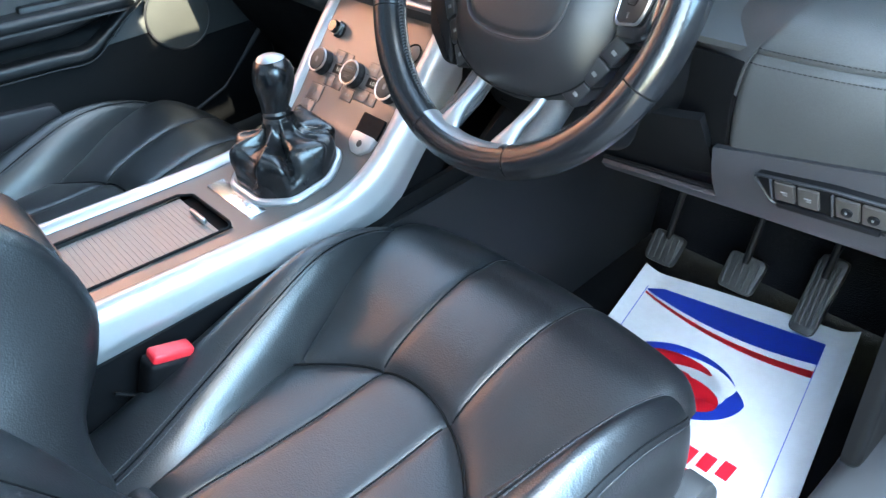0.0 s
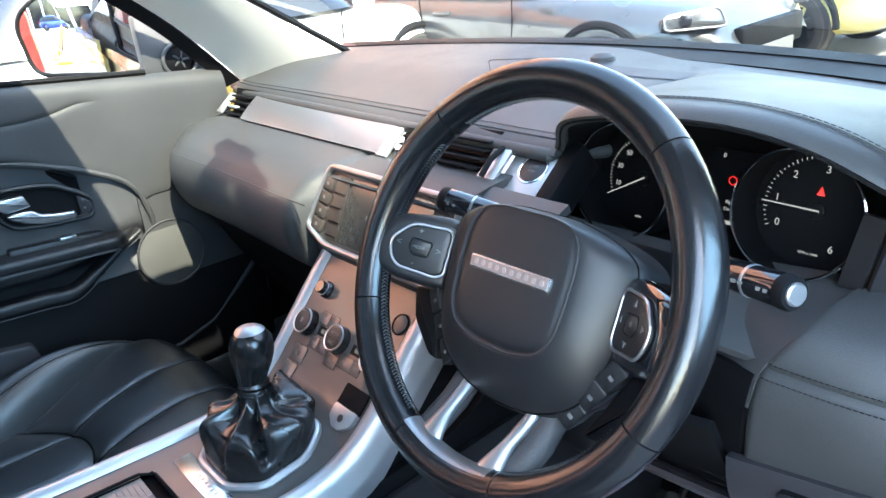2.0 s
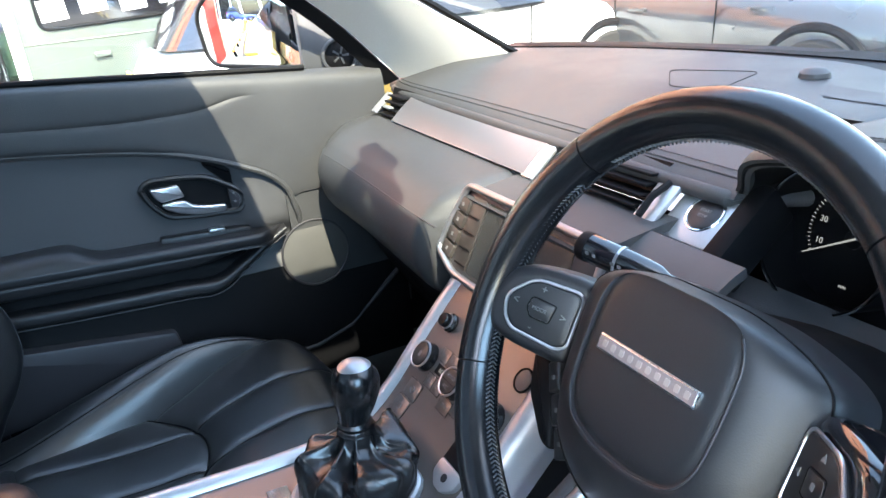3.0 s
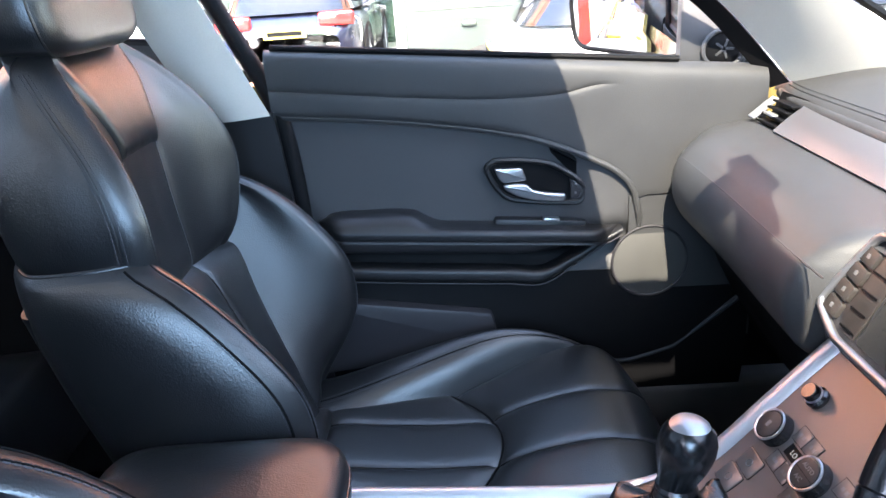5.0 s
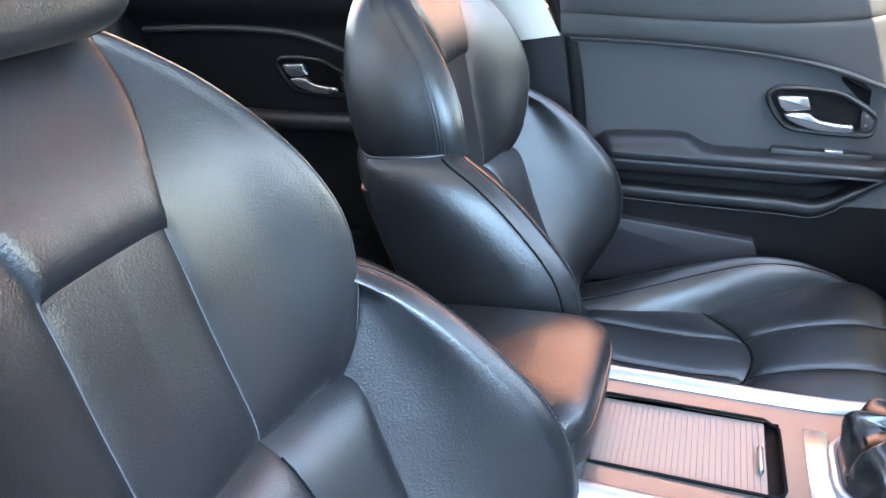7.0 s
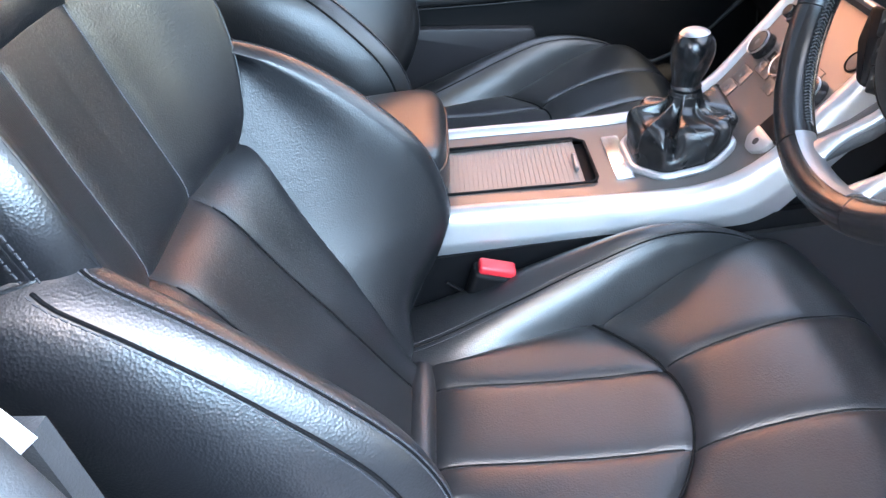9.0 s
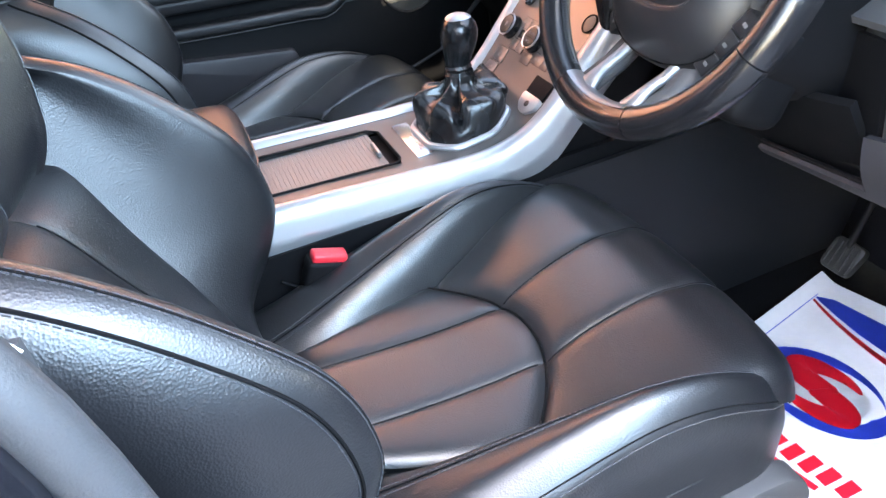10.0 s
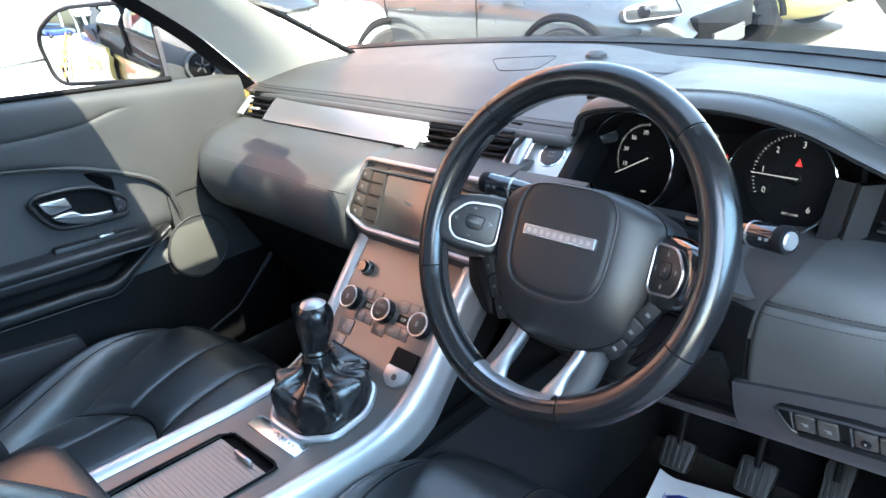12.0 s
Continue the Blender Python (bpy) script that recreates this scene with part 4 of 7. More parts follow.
def hood(u, v):
    a = spline(HOOD, 61)[round(u * 60)]
    back = Vector((a.x * 0.98 + 0.008, screen_base(a.x) - 0.06, 1.128))
    h = smooth((a.z - 1.095) / 0.07)
    mid = (a + back) / 2 + Vector((0, 0, 0.012 * h))
    v = v ** 1.6
    q = a.lerp(mid, v).lerp(mid.lerp(back, v), v)
    q.z += -0.012 * math.exp(-v / 0.025)
    return q


part("dial_hood", grid(hood, 60, 30, 0.012), LEATHER_DASH, dash)
part("hood_seam", tube([hood(i / 60, 0.115 ** 0.625) + Vector((0, 0, 0.0003)) for i in range(4, 61)], 0.0012, 6), LEATHER_DASH, dash)
for v in (0.1, 0.13):
    stitches("stitching", [hood(i / 60, v ** 0.625) + Vector((0, 0, 0.0012)) for i in range(4, 61)], dash)
part("dial_cowl", grid(lambda u, v: spline(HOOD, 61)[round(u * 60)].lerp(Vector((0.17 + 0.46 * u, 0.8, 0.99 + 0.16 * math.sin(math.pi * (0.03 + 0.94 * u)) ** 0.4)), v) + Vector((0, 0.004, -0.014 * (1 - v))), 60, 8, 0.004), DARK, dash)
DIAL = lambda x, y, z: plane_at((x, y, z), (1, -0.03, 0), (0, 0.22, 1))
part("dial_floor", prism(rounded([(-0.25, -0.1), (0.24, -0.1), (0.24, 0.1), (-0.25, 0.1)], 0.03), 0.01, 0, 1, DIAL(0.4, 0.812, 1.045)), DIALBLACK, dash)
for cx, cy, cz, rr, marks in ((0.281, 0.746, 1.057, 0.067, ("10", "30", "50", "70")), (0.491, 0.73, 1.065, 0.063, ("0", "1", "2", "3", "6"))):
    ring_at = DIAL(cx, cy, cz)
    d = ring_at @ pose(0, 0, -0.045)
    g = part("dial", prism(disc(rr, 48), 0.004, 0, 1, d @ pose(0, 0, 0.001)), DIALBLACK, dash, "black instrument dial with white figures")
    part("dial_wall", loft([[ring_at @ Vector((r * math.cos(a), r * math.sin(a), z)) for a in (2 * math.pi * i / 48 for i in range(48))] for r, z in ((rr, 0.003), (rr * 0.99, -0.045))], caps=False), DIALBLACK, g)
    part("dial_ring", tube([ring_at @ Vector((rr * math.cos(a), rr * math.sin(a), 0.004)) for a in (2 * math.pi * i / 64 for i in range(64))], 0.0017, 8, closed=True), CHROME, g)
    mph = len(marks) == 4
    for i, s in enumerate(marks):
        a = radians({"10": 197, "30": 164, "50": 132, "70": 100, "0": 208, "1": 172, "2": 130, "3": 84, "6": -60}[s])
        k = 0.037 if mph else 0.041
        text("dial_figure", s, 0.0085 if mph else 0.0105, d @ pose(k * math.cos(a), k * math.sin(a), 0.002), WHITEGLOW, g)
    for i in range(25):
        a = radians(207 - i * (115 if mph else 128) / 24)
        k = 0.048 if mph else 0.052
        part("dial_tick", box(0.004 if i % 4 == 0 else 0.0025, 0.0007, 0.0004, 0, 1, d @ pose(k * math.cos(a), k * math.sin(a), 0.0018, 0, 0, math.degrees(a))), WHITEGLOW, g)
    a = radians(209 if mph else 179)
    part("dial_needle", prism([(0.004, -0.0009), (0.004, 0.0009), (-0.054, 0.0005), (-0.054, -0.0005)], 0.001, 0, 1, d @ pose(0, 0, 0.006, 0, 0, math.degrees(a) - 180)), WHITEGLOW, g)
    part("needle_hub", prism(disc(0.009, 20), 0.004, 0.001, 2, d @ pose(0, 0, 0.0045)), DIALBLACK, g)
    text("dial_figure", "MPH" if mph else "RPM x 1000", 0.004, d @ pose(0, -rr * 0.7, 0.002), WHITEGLOW, g)
    if not mph:
        part("warning_lamp", prism([(0, 0.005), (0.004, -0.004), (-0.004, -0.004)], 0.001, 0, 1, d @ pose(0.001, 0.019, 0.002)), REDGLOW, g)
d = DIAL(0.396, 0.795, 1.05)
part("centre_display", prism(rect(0.07, 0.09, 0.004), 0.003, 0, 1, d @ pose(0, 0, 0.001)), DIALBLACK, dash)
part("warning_lamp", tube([d @ Vector((-0.004 + 0.0045 * math.cos(a), 0.012 + 0.0045 * math.sin(a), 0.002)) for a in (2 * math.pi * i / 24 for i in range(24))], 0.0006, 6, closed=True), REDGLOW, dash)
part("warning_lamp", prism([(0, 0.0035), (0.0035, -0.003), (-0.0035, -0.003)], 0.001, 0, 1, d @ pose(0.012, 0.012, 0.002)), REDGLOW, dash)
part("warning_lamp", prism(rect(0.018, 0.005, 0.001), 0.001, 0, 1, d @ pose(0.03, 0.066, 0.004)), REDGLOW, dash)
text("dial_figure", "0", 0.007, d @ pose(-0.018, 0.038, 0.002), WHITEGLOW, dash)
text("dial_figure", "Right Front", 0.0055, d @ pose(0.004, -0.012, 0.002), WHITEGLOW, dash)
text("dial_figure", "Door Open", 0.0055, d @ pose(0.004, -0.02, 0.002), WHITEGLOW, dash)
part("car_symbol", tube([d @ Vector((0.018 + x, -0.0005 + y, 0.002)) for x, y in rect(0.011, 0.018, 0.004)], 0.0007, 6, closed=True), WHITEGLOW, dash)
part("odometer_bar", prism(rect(0.026, 0.004, 0.001), 0.001, 0, 1, d @ pose(0, -0.035, 0.002)), WHITEGLOW, dash)
part("binnacle_side", grid(lambda u, v: (0.53 + 0.05 * u, 0.795 - 0.06 * u, 1.12 - 0.12 * v), 4, 4, 0.006), DIALBLACK, dash)
part("binnacle_foot", grid(lambda u, v: (0.2 + 0.38 * u, 0.735 - 0.12 * v, 1.002 - 0.02 * v - 0.01 * v * v), 20, 6, 0.008), SOFT, dash)

# driver's outer vent, knee pad and lower trim
part("vent_well", grid(lambda u, v: (0.582 + 0.114 * u, 0.744 - 0.03 * smooth((v - 0.75) * 4), 1.078 - 0.064 * v), 6, 16, 0.004), DIALBLACK, dash)
for k in range(5):
    part("vent_slat", box(0.082 + 0.003 * k, 0.026, 0.0035, 0.0014, 2, pose(0.654 - 0.0015 * k, 0.725, 1.0725 - 0.0108 * k, -8, 2)), COVER, dash)
part("vent_tab", box(0.036, 0.01, 0.006, 0.002, 2, pose(0.6355, 0.707, 1.0505, 0, 0)), SATIN, dash)
plate = part("vent_end_plate", box(0.016, 0.03, 0.05, 0.003, 2, pose(0.703, 0.716, 1.052, 8)), SATIN, dash)
part("vent_wheel", tube([(0.702, 0.703, 1.066), (0.702, 0.699, 1.052), (0.702, 0.701, 1.038)], 0.004, 8), DARK, plate)
part("vent_side_strip", grid(lambda u, v: (0.568 + 0.019 * u + 0.013 * v, 0.706 + 0.016 * u, 1.019 + 0.066 * v), 4, 8, 0.006), COVER, dash)
part("vent_side_strip", grid(lambda u, v: (0.543 + 0.022 * u + 0.015 * v, 0.716 - 0.006 * u, 1.012 + 0.073 * v), 4, 8, 0.006), COVER, dash)

# knee pad: from the vent forward, over the seam and down
KNEE_L = knots([(0.566, 0.728, 1.018), (0.557, 0.665, 1.017), (0.549, 0.617, 1.004), (0.528, 0.603, 0.971), (0.519, 0.6, 0.92), (0.511, 0.614, 0.86)], 61)
KNEE_R = knots([(0.702, 0.731, 1.024), (0.704, 0.68, 1.024), (0.705, 0.633, 1.011), (0.703, 0.609, 0.979), (0.7, 0.602, 0.938), (0.697, 0.614, 0.893)], 61)


def knee(u, v):
    """u across, v from the vent down; the seam lies at v = 0.6."""
    j = round(v * 60)
    q = KNEE_L[j].lerp(KNEE_R[j], u)
    q.y -= 0.006 * math.sin(math.pi * u) * math.sin(math.pi * v)
    q.y += 0.004 * math.exp(-abs(v - 0.6) / 0.012)
    rim = 0.006 * (math.exp(-u / 0.015) + math.exp(-(1 - u) / 0.015))
    q.y += rim
    return q


part("knee_pad", grid(knee, 48, 60, 0.012), LEATHER_DASH, dash)
for v in (34 / 60, 38 / 60):
    stitches("stitching", [knee(0.02 + 0.96 * i / 40, v) + Vector((0, -0.0012, 0.0006)) for i in range(41)], dash, 0.0048, 0.0033, 0.00045, SEAM)
part("knee_edge", tube([knee(1, i / 30) + Vector((0.001, 0.004, 0)) for i in range(31)], 0.004, 8), LEATHER_DASH, dash)
# shelf between the pad and the dials, falling away to the dark column side
part("column_fascia", grid(lambda u, v: KNEE_L[round(46 * v)].lerp(Vector((0.445 - 0.05 * v, 0.735 - 0.1 * v, 1.004 - 0.06 * v)), u) + Vector((-0.001, 0.004 + 0.006 * smooth(u * 3), -0.003)), 20, 46, 0.008), SOFT, dash)
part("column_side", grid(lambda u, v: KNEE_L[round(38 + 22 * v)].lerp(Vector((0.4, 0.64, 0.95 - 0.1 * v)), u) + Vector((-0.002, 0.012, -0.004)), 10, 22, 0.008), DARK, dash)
part("dash_end", prism(rounded([(0.61, 0.5), (0.61, 0.82), (0.622, 0.97), (0.66, 1.02), (0.72, 1.085), (1.0, 1.1), (1.0, 0.5)], 0.03), 0.02, 0.01, 3, plane_at((0.728, 0, 0), (0, 1, 0), (0, 0, 1))), DARK, dash)


def lower_trim(u, v):
    u = -0.5 + 1.5 * u
    a = Vector((0.46 + 0.24 * u, 0.617, 0.853 + 0.042 * u))
    b = Vector((0.465 + 0.24 * u, 0.64, 0.778 + 0.016 * u))
    q = a.lerp(b, v)
    q.y += -0.008 * math.sin(math.pi * v) + 0.03 * max(0, v - 0.9) * 10 * (v - 0.9)
    return q


part("lower_trim", grid(lambda u, v: lower_trim(0.445 + 0.555 * u, v), 24, 16, 0.01), LILAC, dash, "purplish grey lower trim panel")
part("trim_strip", grid(lambda u, v: lower_trim(0.445 * u, 0.8 + 0.2 * v), 12, 6, 0.01), LILAC, dash)
part("notch_edge", tube([lower_trim(0.445, 0.8 * i / 12) + Vector((0, -0.001, 0)) for i in range(13)] + [lower_trim(0.445 * (1 - i / 12), 0.8) + Vector((0, -0.001, 0)) for i in range(1, 13)], 0.003, 8), DARK, dash)
part("trim_edge", tube([lower_trim(i / 20, 1.0) for i in range(21)], 0.006, 8), LILAC, dash)
part("trim_gap", tube([lower_trim(i / 20, 0.8) + Vector((0, -0.004, 0)) for i in range(21)], 0.0015, 6), DARK, dash)
SW = plane_at((0.622, 0.6065, 0.845), (0.13, 0.0, 0.011), (0.0, -0.3, 1))
POD = rounded([(-0.07, 0.014), (0.01, 0.0185), (0.066, 0.017), (0.068, -0.0165), (0.05, -0.0225), (-0.053, -0.0215)], 0.008)
part("switch_recess", prism(POD, 0.02, 0.003, 2, SW @ pose(0, 0, 0.0035)), DIALBLACK, dash)
part("switch_frame", tube([SW @ Vector((x, y, 0.003)) for x, y in POD], 0.002, 8, closed=True), COVER, dash)
part("switch_shelf", box(0.1, 0.008, 0.006, 0.002, 2, SW @ pose(0.004, -0.0185, 0.0045)), DARK, dash)
for x in (-0.05, 0.0105, 0.0625):
    part("switch_divider", box(0.0025, 0.028, 0.004, 0.001, 2, SW @ pose(x, 0.001, 0.005)), LILAC, dash)
for x, w in ((-0.036, 0.021), (-0.0125, 0.021), (0.0245, 0.022), (0.0485, 0.022)):
    b = part("panel_switch", prism(rect(w, 0.025, 0.0025), 0.01, 0.0015, 2, SW @ pose(x, 0.001, 0.0065)), SCREENKEY, dash)
    if x > 0:
        part("dimmer_wheel", prism(disc(0.0055, 16), 0.003, 0.001, 2, SW @ pose(x, -0.001, 0.0085)), DIALBLACK, b)
        part("marking", prism(rect(0.0018, 0.003, 0.0006), 0.0006, 0, 1, SW @ pose(x, 0.0, 0.0092)), PRINT, b)
    else:
        part("marking", prism(rect(0.007, 0.0015, 0.0006), 0.0006, 0, 1, SW @ pose(x, 0.002, 0.0071)), PRINT, b)
        part("marking", prism(rect(0.005, 0.0015, 0.0006), 0.0006, 0, 1, SW @ pose(x + 0.001, -0.001, 0.0071)), PRINT, b)
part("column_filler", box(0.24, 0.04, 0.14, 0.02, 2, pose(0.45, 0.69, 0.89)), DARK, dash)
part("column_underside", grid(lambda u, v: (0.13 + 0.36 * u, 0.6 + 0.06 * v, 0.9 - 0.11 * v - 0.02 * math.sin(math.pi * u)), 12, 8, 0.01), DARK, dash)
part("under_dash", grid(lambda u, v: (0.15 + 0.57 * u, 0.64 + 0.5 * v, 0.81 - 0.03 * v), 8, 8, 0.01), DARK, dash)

# ---- centre console ----
con = thing("centre_console", "bronze grey centre console edged with satin silver rails", "console")
# length profile of the console's face: y, z
FACE = [(-0.02, 0.774), (0.1, 0.766), (0.22, 0.757), (0.3, 0.752), (0.36, 0.753), (0.41, 0.768), (0.45, 0.796), (0.5, 0.848), (0.55, 0.9), (0.58, 0.93)]


def face(t):
    p = spline([(0, a, b) for a, b in FACE], 81)[round(max(0, min(1, t)) * 80)]
    return p


def half(y):
    return interp(y, [-0.02, 0.2, 0.35, 0.45, 0.58], [0.098, 0.1, 0.104, 0.108, 0.112])


def console_top(u, v):
    p = face(v)
    return (half(p.y) * (2 * u - 1), p.y, p.z)


TRAY = (0.055, 0.24, 0.064)
bm = grid(console_top, 48, 100)
doomed = [f for f in bm.faces if TRAY[0] - 0.05 < f.calc_center_median().y < TRAY[1] and abs(f.calc_center_median().x) < TRAY[2]]
bmesh.ops.delete(bm, geom=doomed, context="FACES")
part("console_face", bm, CONSOLE, con)
# tray well, shutter, handle
part("tray_well", box(2 * TRAY[2] + 0.012, 0.28, 0.05, 0.004, 2, pose(0, 0.105, 0.722)), DARK, con)
part("tray_edge", tube([(x, y, face((y + 0.02) / 0.75).z + 0.001) for x, y in ((-TRAY[2], 0.0), (-TRAY[2], 0.222), (-0.05, 0.238), (0.05, 0.24), (0.06, 0.236), (TRAY[2], 0.23), (TRAY[2], 0.0))], 0.0022, 6), DARK, con)
sh = part("shutter", box(2 * TRAY[2] - 0.002, 0.188, 0.006, 0.002, 2, pose(0, 0.129, 0.7568, -3)), SHUTTER, con)
for i in range(28):
    part("shutter_slat", box(2 * TRAY[2] - 0.005, 0.00645, 0.003, 0.0003, 1, pose(0, 0.042 + 0.00655 * i, 0.7635 - 0.00034 * i, -3)), SHUTTER, sh)
part("shutter_handle", box(0.04, 0.006, 0.009, 0.0028, 3, pose(0.012, 0.216, 0.7625)), SATIN, sh)
part("name_plate", box(0.122, 0.026, 0.004, 0.0015, 2, pose(0, 0.2765, 0.7542, -2)), ALU, con, "bright metal plate with unreadable lettering")
for i in range(6):
    part("plate_mark", box(0.003, 0.004, 0.0006, 0, 1, pose(-0.005 + 0.009 * i, 0.2765, 0.7564, -2)), DULLMETAL, con)
for sx in (-1, 1):
    def rail(u, v):
        p = face(v)
        h = half(p.y)
        low = interp(p.y, [-0.02, 0.02, 0.1, 0.25, 0.4, 0.44, 0.5, 0.58], [0.715, 0.7, 0.694, 0.692, 0.694, 0.71, 0.77, 0.85])
        pts = [(h - 0.002, p.y, p.z + 0.001), (h + 0.004, p.y, p.z + 0.008), (h + 0.014, p.y, p.z + 0.010), (h + 0.023, p.y, p.z + 0.004),
               (h + 0.028, p.y, p.z - 0.006), (h + 0.032, p.y, (p.z * 2 + low) / 3), (h + 0.034, p.y, (p.z + low) / 2), (h + 0.026, p.y, low)]
        x, y, z = spline(pts, 21)[round(u * 20)]
        return (sx * x, y, z)
    part("side_rail", grid(rail, 20, 80, 0.004), SILVER, con, "satin silver side rail")
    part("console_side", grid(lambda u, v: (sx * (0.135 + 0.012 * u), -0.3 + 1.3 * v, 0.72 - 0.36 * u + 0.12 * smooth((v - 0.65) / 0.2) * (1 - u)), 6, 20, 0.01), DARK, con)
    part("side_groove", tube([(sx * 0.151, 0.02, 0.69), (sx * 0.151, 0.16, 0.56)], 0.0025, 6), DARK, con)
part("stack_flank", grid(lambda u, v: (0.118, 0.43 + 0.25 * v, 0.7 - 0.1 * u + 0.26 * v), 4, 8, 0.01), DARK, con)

def on_face(x, s):
    """A frame on the console face at x, s metres up its slope from the knobs."""
    y = 0.5 + 0.693 * s
    i = min(range(1, 80), key=lambda k: abs(face(k / 80).y - y))
    a, b = face((i - 1) / 80), face((i + 1) / 80)
    d = b - a
    p = a + d * ((y - a.y) / d.y)
    return plane_at((x, p.y, p.z), (1, 0, 0), (0, d.y, d.z))


PAN = plane_at((0, 0.5, 0.8488), (1, 0, 0), (0, 0.05, 0.052))
for i, x in enumerate((-0.08, 0.0, 0.083)):
    k = part("climate_knob", lathe([(0.0, 0.0135), (0.0165, 0.0135), (0.0182, 0.012), (0.0182, 0.004), (0.0196, 0.002), (0.0196, 0.0)], 36, PAN @ pose(x, 0, 0)), GLOSSBLACK, con)
    part("knob_ring", tube([PAN @ Vector((x + 0.0176 * math.cos(a), 0.0176 * math.sin(a), 0.0132)) for a in (2 * math.pi * j / 40 for j in range(40))], 0.0014, 8, closed=True), SATIN, k)
    part("knob_cap", prism(disc(0.0152, 32), 0.002, 0.0006, 2, PAN @ pose(x, 0, 0.0148)), SCREENKEY, k)
    if i == 1:
        text("marking", "AUTO", 0.0066, PAN @ pose(x, 0.0055, 0.0151), PRINT, k)
        text("marking", "A/C", 0.0066, PAN @ pose(x, -0.0075, 0.0151), PRINT, k)
        part("cap_split", box(0.03, 0.0007, 0.0006, 0, 1, PAN @ pose(x, -0.001, 0.0149)), DARK, k)
    else:
        part("marking", prism(rect(0.005, 0.008, 0.002), 0.0006, 0, 1, PAN @ pose(x, 0, 0.0151)), PRINT, k)
for x in (-0.04, 0.042):
    part("temperature_window", prism(rect(0.026, 0.0135, 0.001), 0.002, 0, 1, on_face(x, -0.0008) @ pose(0, 0, 0.0008)), DIALBLACK, con)
    text("marking", "LO", 0.008, on_face(x, -0.0008) @ pose(0, 0, 0.0011), WHITEGLOW, con)
for x, y, w in ((-0.0505, 0.0175, 0.0195), (-0.03, 0.0175, 0.0195), (0.032, 0.0175, 0.022), (0.055, 0.0175, 0.022), (-0.0505, -0.019, 0.0195), (-0.03, -0.019, 0.0195), (0.0, -0.0285, 0.026), (0.029, -0.0215, 0.03), (0.0535, -0.0215, 0.0175)):
    m = on_face(x, y)
    part("button_gap", prism(rect(w + 0.0014, 0.0188, 0.001), 0.002, 0, 1, m @ pose(0, 0, 0.0006)), DIALBLACK, con)
    b = part("climate_button", prism(rect(w, 0.0175, 0.001), 0.003, 0.0004, 2, m @ pose(0, 0, 0.0011)), CONSOLE, con)
    for q in (-0.14, 0.14):
        part("marking", prism(rect(w * 0.2, 0.0042, 0.001), 0.0005, 0, 1, m @ pose(w * q, 0, 0.0014)), PRINT, b)
for x, y in ((-0.071, -0.043), (-0.075, -0.071)):
    m = on_face(x, y)
    part("button_gap", prism(rect(0.0334, 0.0254, 0.003), 0.002, 0, 1, m @ pose(0, 0, 0.0006)), DIALBLACK, con)
    b = part("console_switch", prism(rect(0.032, 0.024, 0.003), 0.004, 0.0006, 2, m @ pose(0, 0, 0.0014)), CONSOLE, con)
    part("marking", tube([m @ Vector((0.0042 * math.cos(a), 0.0042 * math.sin(a), 0.0017)) for a in (2 * math.pi * j / 16 for j in range(16))], 0.0006, 6, closed=True), PRINT, b)
b = part("volume_knob", lathe([(0.0, 0.017), (0.0082, 0.017), (0.0094, 0.0155), (0.0096, 0.006), (0.0125, 0.004), (0.0125, 0.0)], 24, PAN @ pose(-0.077, 0.0535, 0)), GLOSSBLACK, con)
part("knob_ring", tube([PAN @ Vector((-0.077 + 0.0096 * math.cos(a), 0.0535 + 0.0096 * math.sin(a), 0.0085)) for a in (2 * math.pi * j / 28 for j in range(28))], 0.0012, 6, closed=True), DULLMETAL, b)
part("hazard_button", prism(disc(0.012, 24), 0.003, 0.001, 2, PAN @ pose(0.092, 0.056, 0.0016)), BUTTON, con)
part("hazard_ring", tube([PAN @ Vector((0.092 + 0.0135 * math.cos(a), 0.056 + 0.0135 * math.sin(a), 0.001)) for a in (2 * math.pi * j / 28 for j in range(28))], 0.0012, 6, closed=True), DARK, con)
# parking brake switch with its recess
CUB = plane_at((0.076, 0.449, 0.797), (1, 0, 0), (0, 0.045, 0.042))
part("brake_recess", prism(rounded([(-0.022, 0.032), (0.026, 0.032), (0.026, 0.002), (-0.022, 0.002)], 0.003), 0.004, 0, 1, CUB @ pose(0, 0, 0.003)), DARK, con)
part("brake_switch", prism(rounded([(-0.022, 0.004), (0.026, 0.004), (0.024, -0.014), (0.008, -0.026), (-0.008, -0.026), (-0.022, -0.014)], 0.005), 0.008, 0.002, 2, CUB @ pose(0, 0, 0.006)), SILVER, con)
part("marking", prism(disc(0.005, 14), 0.0006, 0, 1, CUB @ pose(0.002, -0.011, 0.0064)), LILAC, con)
part("stack_flank", tube([(-half(0.57) - 0.02, 0.575, 0.925), (-0.13, 0.62, 0.93)], 0.01, 8), DARK, con)

# armrest box
arm = thing("armrest", "padded black leather armrest lid over the centre console", "armrest")


def lid(u, v):
    t = 2 * math.pi * u
    c, s = math.cos(t), math.sin(t)
    x = 0.118 * math.copysign(abs(c) ** 0.35, c)
    y = -0.09 + 0.135 * math.copysign(abs(s) ** 0.35, s)
    k = [(0.9, 0.79), (0.985, 0.795), (1.0, 0.81), (1.0, 0.83), (0.985, 0.845), (0.94, 0.855), (0.8, 0.861), (0.4, 0.864)][round(v * 7)]
    return (x * k[0], -0.09 + (y + 0.09) * k[0], k[1])


